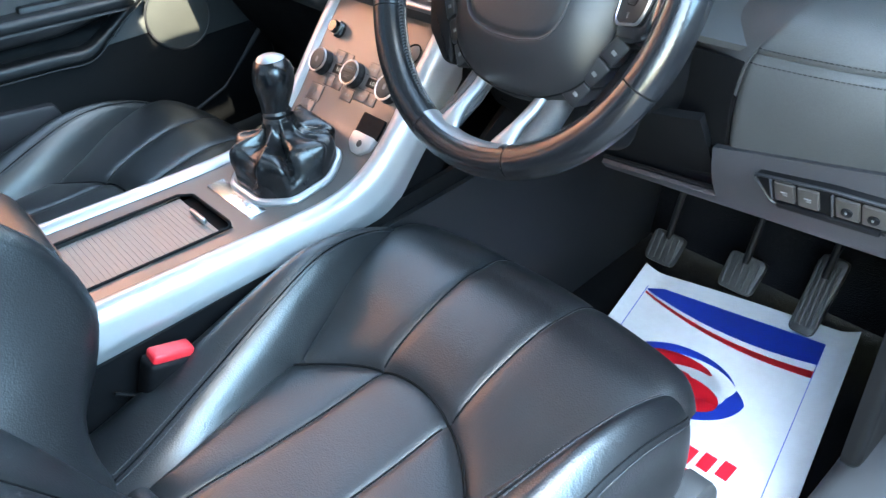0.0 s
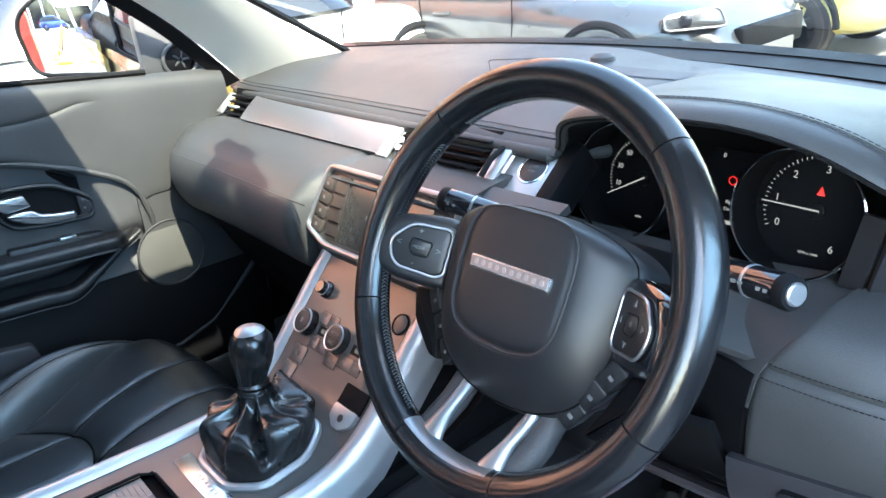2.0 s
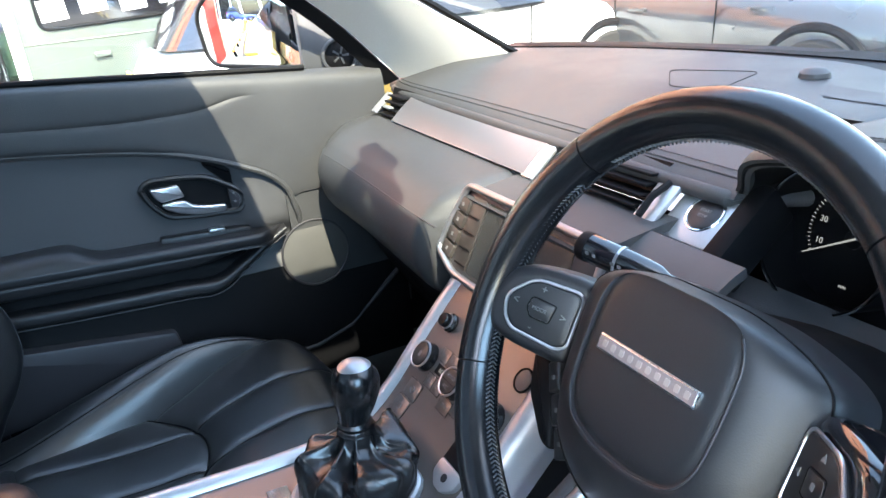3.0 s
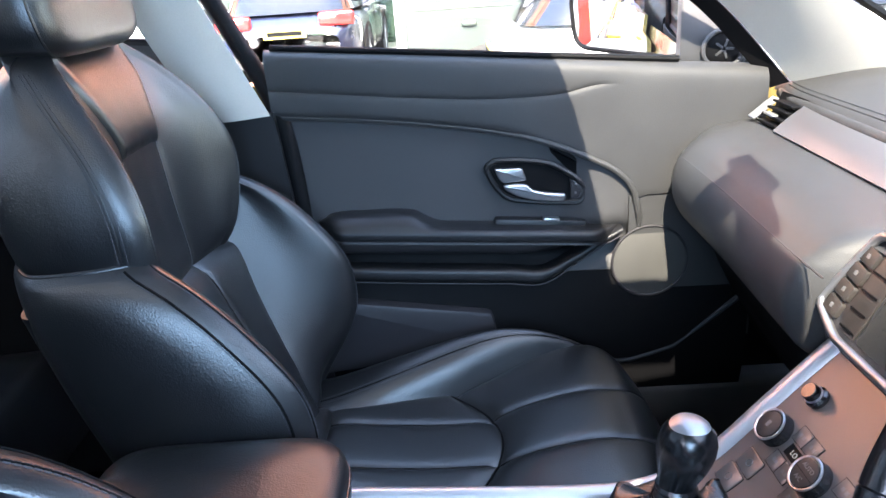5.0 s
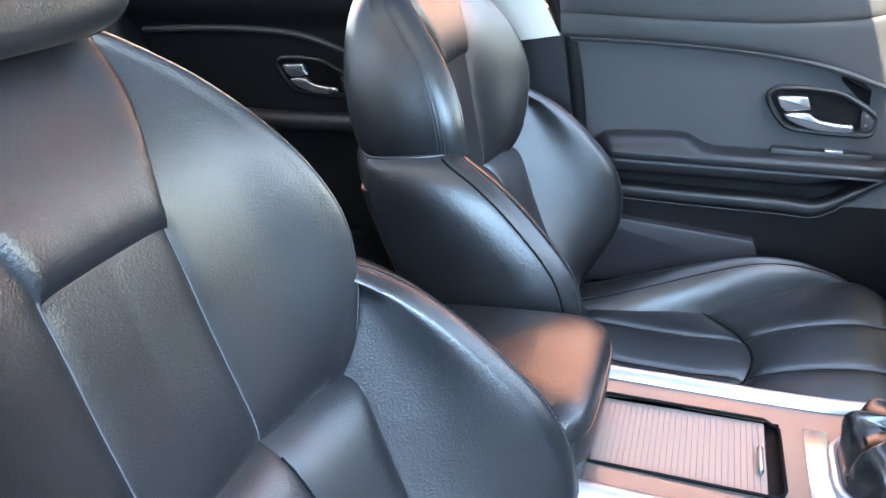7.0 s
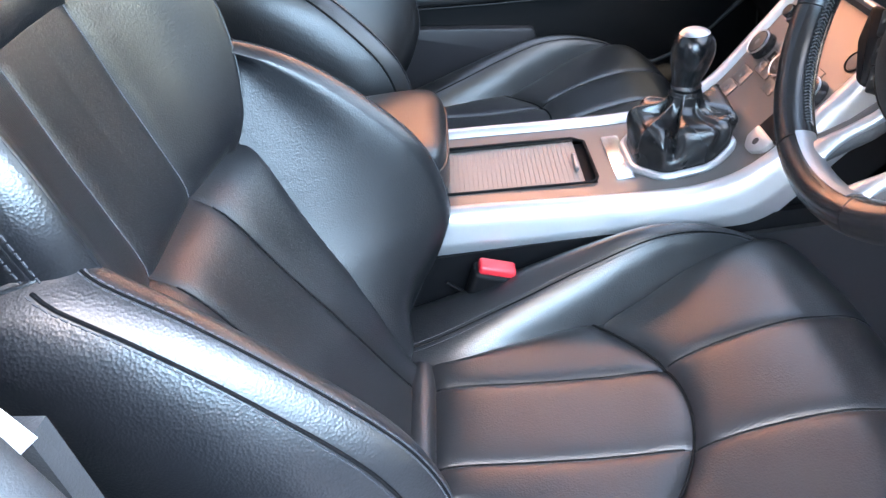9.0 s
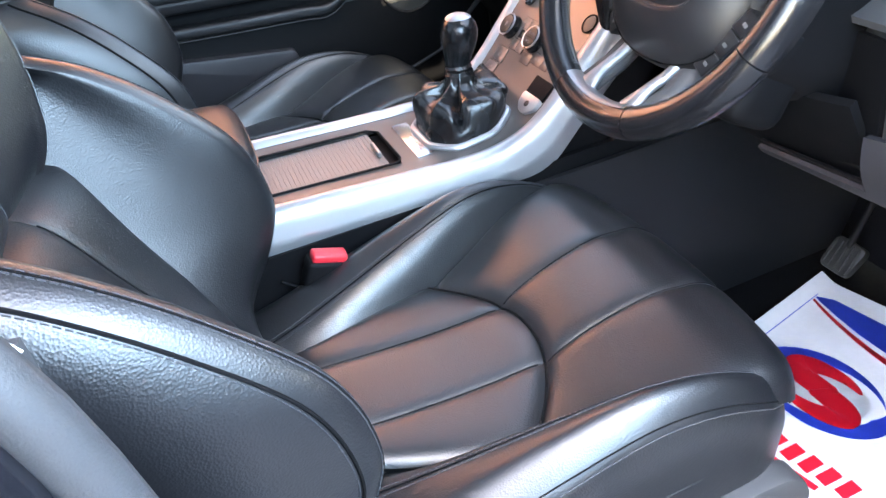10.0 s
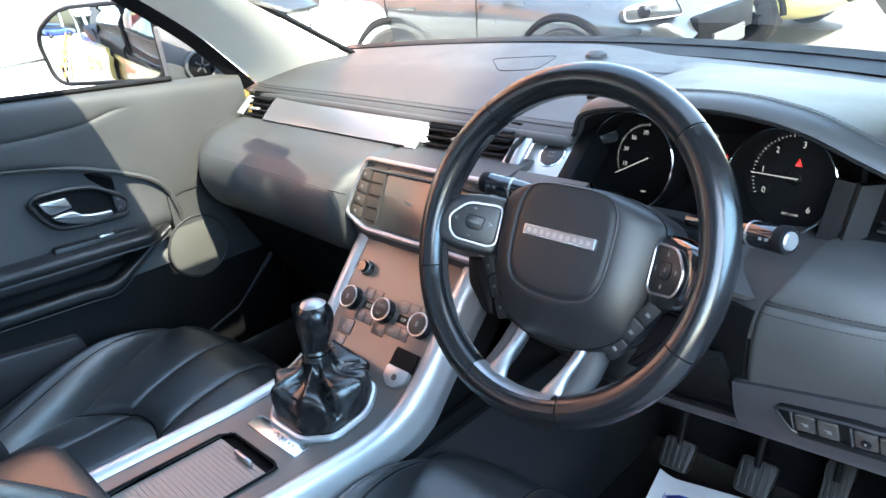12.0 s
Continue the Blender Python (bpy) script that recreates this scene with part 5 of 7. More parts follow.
part("lid", grid(lid, 64, 7, closed=True), LEATHER, arm, sharp=70)
bmesh_cap = prism([(0.118 * 0.42 * math.copysign(abs(math.cos(t)) ** 0.35, math.cos(t)), -0.09 + 0.135 * 0.42 * math.copysign(abs(math.sin(t)) ** 0.35, math.sin(t))) for t in (2 * math.pi * i / 48 for i in range(48))], 0.004, 0, 1, pose(0, 0, 0.8638))
part("lid_centre", bmesh_cap, LEATHER, arm)
part("lid_seam", tube([Vector(lid(i / 64, 3 / 7)) for i in range(64)], 0.0018, 6, closed=True), LEATHER, arm)
part("box_body", box(0.21, 0.26, 0.11, 0.012, 3, pose(0, -0.095, 0.735)), SOFT, arm)

# gear lever
gear = thing("gear_lever", "black gear lever with chrome-topped knob and leather gaiter", "gear lever")
oct_ = rounded([(-0.032, -0.062), (0.04, -0.062), (0.072, -0.03), (0.072, 0.035), (0.052, 0.068), (-0.052, 0.068), (-0.072, 0.035), (-0.07, -0.03)], 0.012, 3)


def con_z(y):
    return interp(y, [a for a, b in FACE], [b for a, b in FACE])


GY = 0.352
part("gaiter_ring", tube([(x, GY + y, con_z(GY + y) + 0.004) for x, y in oct_], 0.0055, 8, closed=True), SILVER, gear)
rings = []
oct_ring = [Vector((x, y, 0)) for x, y in oct_]
oct_ring = knots(oct_ring + oct_ring[:1], 97)[:-1]
for j in range(46):
    t = j / 45
    s = interp(t, [0, 0.1, 0.25, 0.4, 0.5, 0.58, 0.66, 0.76, 0.88, 1.0], [0.93, 0.95, 0.955, 0.93, 0.87, 0.76, 0.6, 0.45, 0.33, 0.28])
    h = interp(t, [0, 0.25, 0.42, 0.54, 0.64, 0.76, 0.88, 1.0], [0.0, 0.022, 0.04, 0.049, 0.051, 0.053, 0.062, 0.08])
    ring = []
    for i, q in enumerate(oct_ring):
        a = 2 * math.pi * i / 96
        amp = smooth((t - 0.15) / 0.3) * smooth((1.02 - t) / 0.25)
        crest = abs(math.sin(2.5 * a + 0.6 + 1.6 * t)) ** 0.6
        fold = 1 + amp * (0.2 * (crest - 0.66) + 0.05 * math.sin(9 * a - 6 * t + 1))
        base = con_z(GY + q.y * s) * (1 - smooth(t)) + 0.755 * smooth(t)
        zz = base + 0.002 + h + amp * (0.013 * (crest - 0.6) + 0.005 * math.sin(7 * a + 5 * t + 2))
        ring.append((q.x * s * fold - 0.012 * t, GY + q.y * s * fold + 0.02 * t, zz))
    rings.append(ring)
part("gaiter", loft(rings, caps=False), BOOT, gear, sharp=80)
part("gaiter_seam", tube([Vector(rings[j][60]) + Vector((-0.0006, -0.0008, 0.0004)) for j in range(26)], 0.0012, 6), SEAM, gear)
part("gaiter_collar", lathe([(0.0195, -0.004), (0.0225, 0.003), (0.019, 0.008), (0.0208, 0.013), (0.0165, 0.02)], 24, pose(-0.012, 0.372, 0.829, -4)), BOOT, gear)
K = pose(-0.013, 0.37, 0.836, -10, 4)
BALL = [(0.0172, 0.0), (0.0178, 0.01), (0.0205, 0.022), (0.0245, 0.035), (0.027, 0.047), (0.0277, 0.056), (0.0268, 0.065), (0.0235, 0.074), (0.0165, 0.081), (0.008, 0.0845), (0.0, 0.0855)]
part("knob", lathe(BALL, 40, K), LEATHER_RIM, gear)


def cap(u, v):
    a, r = 2 * math.pi * u, 0.019 * v
    x, y = r * math.cos(a) * 0.9, -0.003 + r * math.sin(a)
    d = math.hypot(x, y)
    return K @ Vector((x, y, interp(d, [0, 0.008, 0.0165, 0.0235, 0.0268], [0.0863, 0.0853, 0.0818, 0.0748, 0.0658])))


part("knob_cap", grid(cap, 28, 8, closed=True), DULLMETAL, gear, "satin metal gear pattern cap")

# ---- seat belt buckle ----
bk = thing("seat_belt_buckle", "black seat belt buckle with a red release button", "seat belt buckle")
M = pose(0.165, 0.078, 0.69, -22, 6, 0)
part("buckle_body", box(0.03, 0.058, 0.075, 0.007, 3, M @ pose(0, 0, -0.012)), DARK, bk)
part("release_button", box(0.022, 0.048, 0.014, 0.004, 3, M @ pose(0, 0, 0.028)), REDPLASTIC, bk)
part("buckle_stem", box(0.02, 0.035, 0.14, 0.004, 2, M @ pose(0, 0, -0.11)), DARK, bk)

# ---- pedals ----
def pedal(name, label, x, y, z, w, h, tilt):
    p = thing(name, label, "pedal", "foot pedals")
    m = pose(x, y, z, 90 - tilt, 0, 0)
    part("pad", prism(rounded([(-w * 0.5, -h / 2), (w * 0.5, -h / 2), (w * 0.58, h / 2), (-w * 0.52, h / 2)], 0.012), 0.014, 0.003, 2, m), RUBBER, p)
    for i in range(5):
        part("rib", box(0.005, h * 0.8, 0.004, 0.0015, 2, m @ pose(-w * 0.4 + w * 0.2 * i, 0, 0.001, 0, 0, 4)), RUBBER, p)
    part("arm", tube([(x, y + 0.014, z + h * 0.2), (x, y + 0.06, z + 0.12), (x, y + 0.16, z + 0.36)], 0.006, 10), DARK, p)
    return p


pedal("clutch_pedal", "black ribbed rubber clutch pedal over the floor mat", 0.277, 0.895, 0.447, 0.056, 0.058, 40)
pedal("brake_pedal", "black ribbed rubber brake pedal over the floor mat", 0.405, 0.935, 0.432, 0.06, 0.066, 40)
pedal("accelerator_pedal", "narrow black ribbed accelerator pedal near the door sill", 0.53, 0.945, 0.447, 0.04, 0.135, 38)

# ---- paper floor mat ----
MATM = plane_at((0.474, 0.708, 0.372), (1, 0.22, 0), (-0.22, 1, 0.02))
fm = thing("paper_floor_mat", "white paper floor mat printed with blue and red swirl", "floor mat")


def sheet_at(x, y):
    """The paper lies flat in the middle and lifts at its long sides."""
    return MATM @ Vector((x, y, 0.0 + 0.02 * smooth((abs(x) - 0.15) / 0.05) + 0.0015 * math.sin(14 * x + 9 * y)))


part("sheet", grid(lambda u, v: sheet_at(-0.184 + 0.364 * u, -0.28 + 0.515 * v), 28, 28, 0.0015), PAPER, fm)
for x in (-0.16, 0.139):
    part("print_line", tube([sheet_at(x, -0.27 + 0.46 * i / 24) + Vector((0, 0, 0.0028)) for i in range(25)], 0.0008, 4), BLUEINK, fm)


def arc_band(pts_out, pts_in):
    return [p for p in pts_out] + [p for p in reversed(pts_in)]


def flat(name, pts, z, material):
    bm = bmesh.new()
    n = len(pts) // 2
    a, b = pts[:n], pts[n:][::-1]
    va = [bm.verts.new((p[0], p[1], 0)) for p in a]
    vb = [bm.verts.new((p[0], p[1], 0)) for p in b]
    for i in range(n - 1):
        bm.faces.new((va[i], va[i + 1], vb[i + 1], vb[i]))
    bmesh.ops.solidify(bm, geom=bm.faces[:], thickness=0.0003)
    return part(name, bm, material, fm, m=MATM @ pose(0, 0, z + 0.0022))


N = 24
top = [(-0.158 + 0.297 * i / N, 0.197 - 0.012 * (1 - min(1, i / 2)) - 0.006 * i / N) for i in range(N + 1)]
low = [(-0.158 + 0.297 * i / N, 0.182 - 0.048 * math.sin(math.pi * (i / N) ** 0.9 * 0.66)) for i in range(N + 1)]
flat("print_blue_band", arc_band(top, low), 0.0008, BLUEINK)
r1 = [(x, y - 0.004 - 0.012 * i / N) for i, (x, y) in enumerate(low)]
r2 = [(x, y - 0.005 - 0.011 * i / N) for i, (x, y) in enumerate(r1)]
flat("print_red_line", arc_band(r1, r2), 0.0008, REDINK)


def ell(r0, r1, a0, a1, taper0=0.0, taper1=0.0, cx=-0.035, cy=0.008, ry=0.68):
    o, i_ = [], []
    for k in range(41):
        t = k / 40
        a = radians(a0 + (a1 - a0) * t)
        mid, hw = (r0 + r1) / 2, (r1 - r0) / 2
        hw *= min(1, (t / taper0) if taper0 and t < taper0 else 1, ((1 - t) / taper1) if taper1 and 1 - t < taper1 else 1)
        o.append((cx + (mid + hw) * math.cos(a), cy + ry * (mid + hw) * math.sin(a)))
        i_.append((cx + (mid - hw) * math.cos(a), cy + ry * (mid - hw) * math.sin(a)))
    return arc_band(o, i_)


flat("print_swirl", ell(0.078, 0.106, 25, 200, 0.45, 0.12), 0.0008, BLUEINK)
flat("print_swirl", ell(0.078, 0.106, 205, 380, 0.45, 0.12), 0.0009, BLUEINK)
flat("print_swirl", ell(0.0, 0.072, 0, 360), 0.0006, PAPER)
bend = [radians(25 + 245 * i / 24) for i in range(25)]
letter = [(0.042 * math.cos(a), 0.03 + 0.026 * math.sin(a)) for a in bend]
letter += [(-x, -y) for x, y in reversed(letter[:-1])]
rim_a, rim_b = [], []
for i, (x, y) in enumerate(letter):
    a, b = Vector(letter[max(0, i - 1)]), Vector(letter[min(len(letter) - 1, i + 1)])
    side = Vector((-(b - a).y, (b - a).x)).normalized()
    half = 0.0245 * min(1, 0.06 + 3.4 * min(i, len(letter) - 1 - i) / len(letter)) ** 0.8
    rim_a.append((-0.035 + x * 1.15 + side.x * half, 0.008 + 0.74 * (y + side.y * half)))
    rim_b.append((-0.035 + x * 1.15 - side.x * half, 0.008 + 0.74 * (y - side.y * half)))
flat("print_swirl", arc_band(rim_a, rim_b), 0.0011, REDINK)
for i in range(9):
    part("print_letter", box(0.018, 0.03, 0.0006, 0, 1, MATM @ pose(-0.13 + 0.027 * i, -0.117, 0.0032, 0, 0, -12)), REDINK, fm)
part("print_letter", box(0.16, 0.009, 0.0006, 0, 1, MATM @ pose(-0.02, -0.145, 0.0032)), REDINK, fm)
# ---- car shell ----
def sill_z(y):
    return 1.206 - 0.094 * y


def structure(name, label, category):
    return thing(name, label, category, kind="structure")


fl = structure("floor", "dark carpeted car floor", "floor")
part("floor_carpet", grid(lambda u, v: (-0.76 + 1.52 * u, -1.5 + 2.55 * v, 0.36 + 0.02 * smooth((abs(2 * u - 1) - 0.9) / 0.1)), 20, 20, 0.02), FABRIC, fl)
part("toe_board", grid(lambda u, v: (-0.76 + 1.52 * u, 1.02 + 0.2 * v, 0.365 + 0.42 * v), 10, 8, 0.02), FABRIC, fl)
part("tunnel_wall", grid(lambda u, v: (0.15 + 0.03 * u, 0.35 + 0.75 * v, 0.7 - 0.33 * u), 4, 10, 0.01), COVER, fl)
part("sill_trim", box(0.1, 1.9, 0.14, 0.02, 3, pose(-0.745, 0.1, 0.45)), SOFT, fl)
part("sill_trim", box(0.1, 1.9, 0.1, 0.02, 3, pose(0.745, 0.1, 0.42)), SOFT, fl)
part("sill_line", tube([(-0.69, 0.2, 0.585), (-0.69, 0.5, 0.585), (-0.69, 0.58, 0.61), (-0.69, 0.72, 0.72)], 0.006, 8), LILAC, fl)
part("kick_panel", box(0.03, 0.5, 0.5, 0.01, 2, pose(-0.76, 0.93, 0.62)), DARK, fl)
part("kick_panel", box(0.03, 0.45, 0.5, 0.01, 2, pose(0.76, 1.0, 0.62)), DARK, fl)
part("boot_wall", box(1.5, 0.04, 0.9, 0.02, 2, pose(0, -1.5, 0.8)), SOFT, fl)


# passenger door
def curve_z(y):
    return interp(y, [-0.14, 0.0, 0.175, 0.3, 0.37, 0.43, 0.47, 0.497, 0.508], [1.105, 1.092, 1.068, 1.042, 1.018, 0.99, 0.965, 0.93, 0.88])


door = structure("door_1", "closed front passenger door with dark leather trim panel", "door")


def upper_pad(u, v):
    y = -0.13 + 0.85 * u
    top = sill_z(y)
    low = curve_z(min(y, 0.508))
    k = smooth((y - 0.47) / 0.05)
    low = low * (1 - k) + 0.922 * k
    sd = interp(y, [-0.13, 0.2, 0.36, 0.44, 0.72], [0.067, 0.072, 0.06, 0.04, 0.03])
    if v < 0.4:
        z = top - sd * smooth(v / 0.4)
    else:
        z = top - sd - (top - sd - low) * smooth((v - 0.4) / 0.6)
    e = (top - z) / (top - low)
    x = -0.682 - 0.022 * math.exp(-e / 0.05) - (0.012 - 0.009 * smooth((y - 0.25) / 0.12)) * math.exp(-(1 - e) / 0.04) - 0.004 * smooth(e)
    x -= 0.0035 * math.exp(-abs(top - z - sd) / 0.005) * smooth((0.47 - y) / 0.05)
    return Vector((x, y, z))


part("upper_pad", grid(upper_pad, 90, 60, 0.008), LEATHER_DASH, door, sharp=80)
stitches("stitching", [upper_pad(0.66 * i / 60, 0.43) + Vector((0.0006, 0, 0)) for i in range(61)], door, 0.006, 0.004, 0.0005)


def mid_panel(u, v):
    y = -0.13 + 0.66 * u
    top = curve_z(min(y, 0.508)) + 0.004
    z = top + (0.72 - top) * v
    x = -0.732 + 0.02 * smooth((0.82 - z) / 0.06) + 0.028 * smooth((y - 0.36) / 0.09) * smooth((z - 0.84) / 0.04)
    return (x, y, z)


part("mid_panel", grid(mid_panel, 50, 30, 0.006), SOFT, door)
part("curve_edge", tube([(-0.697 + 0.008 * smooth((y - 0.25) / 0.12), y, curve_z(y) + 0.001) for y in (-0.13 + 0.638 * i / 60 for i in range(61))] + [(-0.702, 0.51, 0.85), (-0.708, 0.508, 0.82)], 0.006, 8), LEATHER_DASH, door)
# dark patch standing in for the shade inside the handle's scoop
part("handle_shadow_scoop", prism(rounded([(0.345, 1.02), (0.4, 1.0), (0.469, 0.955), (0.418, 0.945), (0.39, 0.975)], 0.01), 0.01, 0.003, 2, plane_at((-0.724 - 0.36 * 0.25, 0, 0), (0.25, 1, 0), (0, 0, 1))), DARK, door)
# lower front and under panels
part("front_panel", grid(lambda u, v: (-0.702 - 0.008 * v, 0.49 + 0.24 * u, 0.92 - 0.3 * v), 12, 12, 0.01), LEATHER_DASH, door)
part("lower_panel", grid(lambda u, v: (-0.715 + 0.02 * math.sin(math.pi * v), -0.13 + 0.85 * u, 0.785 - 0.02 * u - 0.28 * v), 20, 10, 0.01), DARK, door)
part("door_pocket", prism(rounded([(-0.12, 0.60), (0.245, 0.64), (0.232, 0.712), (-0.12, 0.765)], 0.01), 0.03, 0.006, 2, plane_at((-0.672, 0, 0), (0, 1, 0), (0, 0, 1))), LILAC, door, "grey door bin panel")


def armrest(u, v):
    y = -0.078 + 0.555 * v
    top = interp(y, [-0.078, -0.055, 0.0, 0.095, 0.125, 0.17, 0.25, 0.477], [0.9, 0.9155, 0.9175, 0.913, 0.896, 0.88, 0.872, 0.861])
    edge = 0.9 - 0.0735 * (y + 0.047)
    top = max(top, edge + 0.001)
    d = 0.012 + 0.053 * min(smooth((y + 0.085) / 0.05), smooth((0.49 - y) / 0.07))
    h = 0.016 + 0.031 * smooth((0.47 - y) / 0.2)
    sec = [(-0.012, top - 0.002), (0.2 * d, top), (0.62 * d, top - 0.1 * (top - edge)), (0.86 * d, edge + 0.35 * (top - edge) + 0.001), (0.96 * d, edge - 0.001), (d, edge - 0.006), (d * 0.99, edge - 0.017),
           (d * 0.95, edge - 0.021), (d * 0.97, edge - 0.025), (d * 0.9, edge - h + 0.004), (d * 0.7, edge - h), (-0.012, edge - h)]
    p = knots([(a, 0, z) for a, z in sec], 45)[round(u * 44)]
    return (-0.726 + p.x, y, p.z)


part("door_armrest", grid(armrest, 44, 60), COVER, door)
part("armrest_seam", tube([Vector(armrest(28 / 44, i / 60)) + Vector((0.0004, 0, 0)) for i in range(3, 58)], 0.0013, 6), LILAC, door)
# black sheet painting the shade between armrest and pull rail
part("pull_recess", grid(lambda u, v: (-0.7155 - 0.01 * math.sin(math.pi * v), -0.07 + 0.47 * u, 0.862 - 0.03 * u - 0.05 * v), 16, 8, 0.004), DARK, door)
RAIL = spline([(-0.7, -0.075, 0.811), (-0.695, 0.1, 0.797), (-0.695, 0.27, 0.784), (-0.695, 0.33, 0.779), (-0.698, 0.385, 0.806), (-0.702, 0.44, 0.838), (-0.706, 0.478, 0.857)], 61)


def pull_rail(u, v):
    p = RAIL[round(v * 60)]
    a = 2 * math.pi * u
    c, q = math.cos(a), math.sin(a)
    k = 1 - 0.55 * smooth((v - 0.62) / 0.38)
    return (p.x + 0.021 * math.copysign(abs(c) ** 0.55, c), p.y, p.z + 0.0135 * k * math.copysign(abs(q) ** 0.6, q))


part("pull_rail", grid(pull_rail, 28, 60, closed=True), COVER, door)
part("rail_line", tube([Vector(pull_rail(0.86, i / 60)) + Vector((0.001, 0, -0.004)) for i in range(61)], 0.0013, 6), LILAC, door)


def handle_set(owner, x0, dy, dz):
    """Door handle in its cup, with the lock button."""
    HD = plane_at((x0, dy, dz), (0, 1, 0), (0, 0, 1))
    ol = rounded([(0.234, 0.985), (0.25, 0.997), (0.3, 0.995), (0.352, 0.986), (0.395, 0.958), (0.416, 0.938), (0.408, 0.908), (0.33, 0.914), (0.27, 0.924), (0.246, 0.955)], 0.016, 4)
    h = part("handle_bezel", tube([HD @ Vector((x, y, 0.003)) for x, y in ol], 0.0055, 8, closed=True), SWITCHPAD, owner)
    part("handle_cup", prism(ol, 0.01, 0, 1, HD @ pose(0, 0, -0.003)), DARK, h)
    part("handle_flap", prism(rounded([(0.249, 0.983), (0.3, 0.981), (0.308, 0.957), (0.266, 0.954), (0.256, 0.964)], 0.004), 0.008, 0.003, 3, HD @ pose(0, 0, 0.008)), SATIN, h)
    part("door_handle", prism(rounded([(0.263, 0.951), (0.285, 0.953), (0.307, 0.951), (0.318, 0.939), (0.345, 0.933), (0.377, 0.929), (0.379, 0.919), (0.372, 0.914), (0.32, 0.919), (0.29, 0.929), (0.27, 0.941)], 0.007, 4), 0.009, 0.004, 4, HD @ pose(0, 0, 0.013)), SATIN, h, "bright metal door handle")
    part("lock_button", prism(rounded([(0.386, 0.956), (0.4, 0.948), (0.408, 0.935), (0.402, 0.916), (0.388, 0.918)], 0.005), 0.008, 0.003, 2, HD @ pose(0, 0, 0.007)), LILAC, h)
    for k in (0.945, 0.928):
        part("marking", prism(disc(0.0025, 10), 0.0005, 0, 1, HD @ pose(0.396, k, 0.0078)), PRINT, h)


handle_set(door, -0.716, 0, 0)
part("window_switch", box(0.024, 0.17, 0.026, 0.006, 2, pose(-0.712, 0.33, 0.87, -5)), COVER, door)
part("switch_key", box(0.014, 0.03, 0.006, 0.002, 2, pose(-0.703, 0.35, 0.883, -5)), SATIN, door)
SP = plane_at((-0.7, 0.531, 0.79), (0, 1, 0), (0, 0, 1))
s = part("speaker_grille", prism(disc(0.069, 48), 0.008, 0.002, 2, SP @ pose(0, 0, 0.006)), MESH, door)
part("speaker_ring", tube([SP @ Vector((0.07 * math.cos(a), 0.07 * math.sin(a), 0.006)) for a in (2 * math.pi * i / 48 for i in range(48))], 0.0026, 8, closed=True), LILAC, s)
# sail and tweeter
SAIL = plane_at((-0.715, 0, 0), (0, 1, 0), (0, 0, 1))
sl = part("sail_panel", prism(rounded([(0.575, 1.148), (0.735, 1.112), (0.745, 1.13), (0.605, 1.25), (0.575, 1.262)], 0.01), 0.02, 0.004, 2, SAIL), SOFT, door)
part("tweeter_ring", tube([SAIL @ Vector((0.648 + 0.035 * math.cos(a), 1.166 + 0.032 * math.sin(a), 0.006)) for a in (2 * math.pi * i / 36 for i in range(36))], 0.004, 8, closed=True), SOFT, sl)
part("tweeter", lathe([(0.0, 0.004), (0.012, 0.006), (0.026, 0.002), (0.03, 0.0)], 28, SAIL @ pose(0.648, 1.166, 0.002)), DARK, sl)
for i in range(5):
    part("tweeter_fin", box(0.004, 0.014, 0.002, 0.0005, 1, SAIL @ pose(0.648 + 0.01 * math.cos(i * 1.257), 1.166 + 0.01 * math.sin(i * 1.257), 0.008, 0, 0, math.degrees(i * 1.257) - 90)), SOFT, sl)
part("waist_seal", tube([(-0.703, y, sill_z(y) + 0.003) for y in (-0.12, 0.57)], 0.006, 8), DARK, door)
part("door_shell", grid(lambda u, v: (-0.8 - 0.06 * math.sin(math.pi * v), -0.13 + 0.95 * u, 1.11 - 0.68 * v), 10, 10, 0.01), GOLD, door)

# open driver's door
od = structure("door_3", "open driver's door with dark trim panel", "door")
OD = Matrix.Translation((0.8, 0.78, 0)) @ pose(0, 0, 0, 0, 0, -25)


def open_door(u, v):
    z = 1.17 - 0.72 * v
    return OD @ Vector((0.02 + 1.05 * u, -0.05 - 0.03 * math.sin(math.pi * v) - 0.02 * math.exp(-((z - 0.9) / 0.05) ** 2), z))


part("door_card", grid(open_door, 24, 24, 0.01), LEATHER_DASH, od)
part("door_shell", grid(lambda u, v: OD @ Vector((0.0 + 1.1 * u, 0.03 + 0.05 * math.sin(math.pi * v), 1.16 - 0.74 * v)), 10, 10, 0.01), GOLD, od)
part("door_armrest", tube([OD @ Vector(p) for p in ((0.3, -0.1, 0.86), (0.6, -0.11, 0.89), (1.0, -0.1, 0.91))], 0.03, 10), COVER, od)
part("window_frame", tube(spline([OD @ Vector(p) for p in ((0.03, 0, 1.14), (0.3, 0.02, 1.32), (0.55, 0.06, 1.47), (0.8, 0.08, 1.5), (1.0, 0.08, 1.46), (1.05, 0.02, 1.17))], 30), 0.018, 8), DARK, od)
g = part("pane", grid(lambda u, v: OD @ Vector((0.1 + 0.93 * u, 0.0 + 0.07 * v, 1.16 + v * (0.02 + 0.32 * math.sin(math.pi * min(1, 0.08 + 0.8 * u)) ** 0.7))), 12, 6), GLASS, od)
g.visible_shadow = False

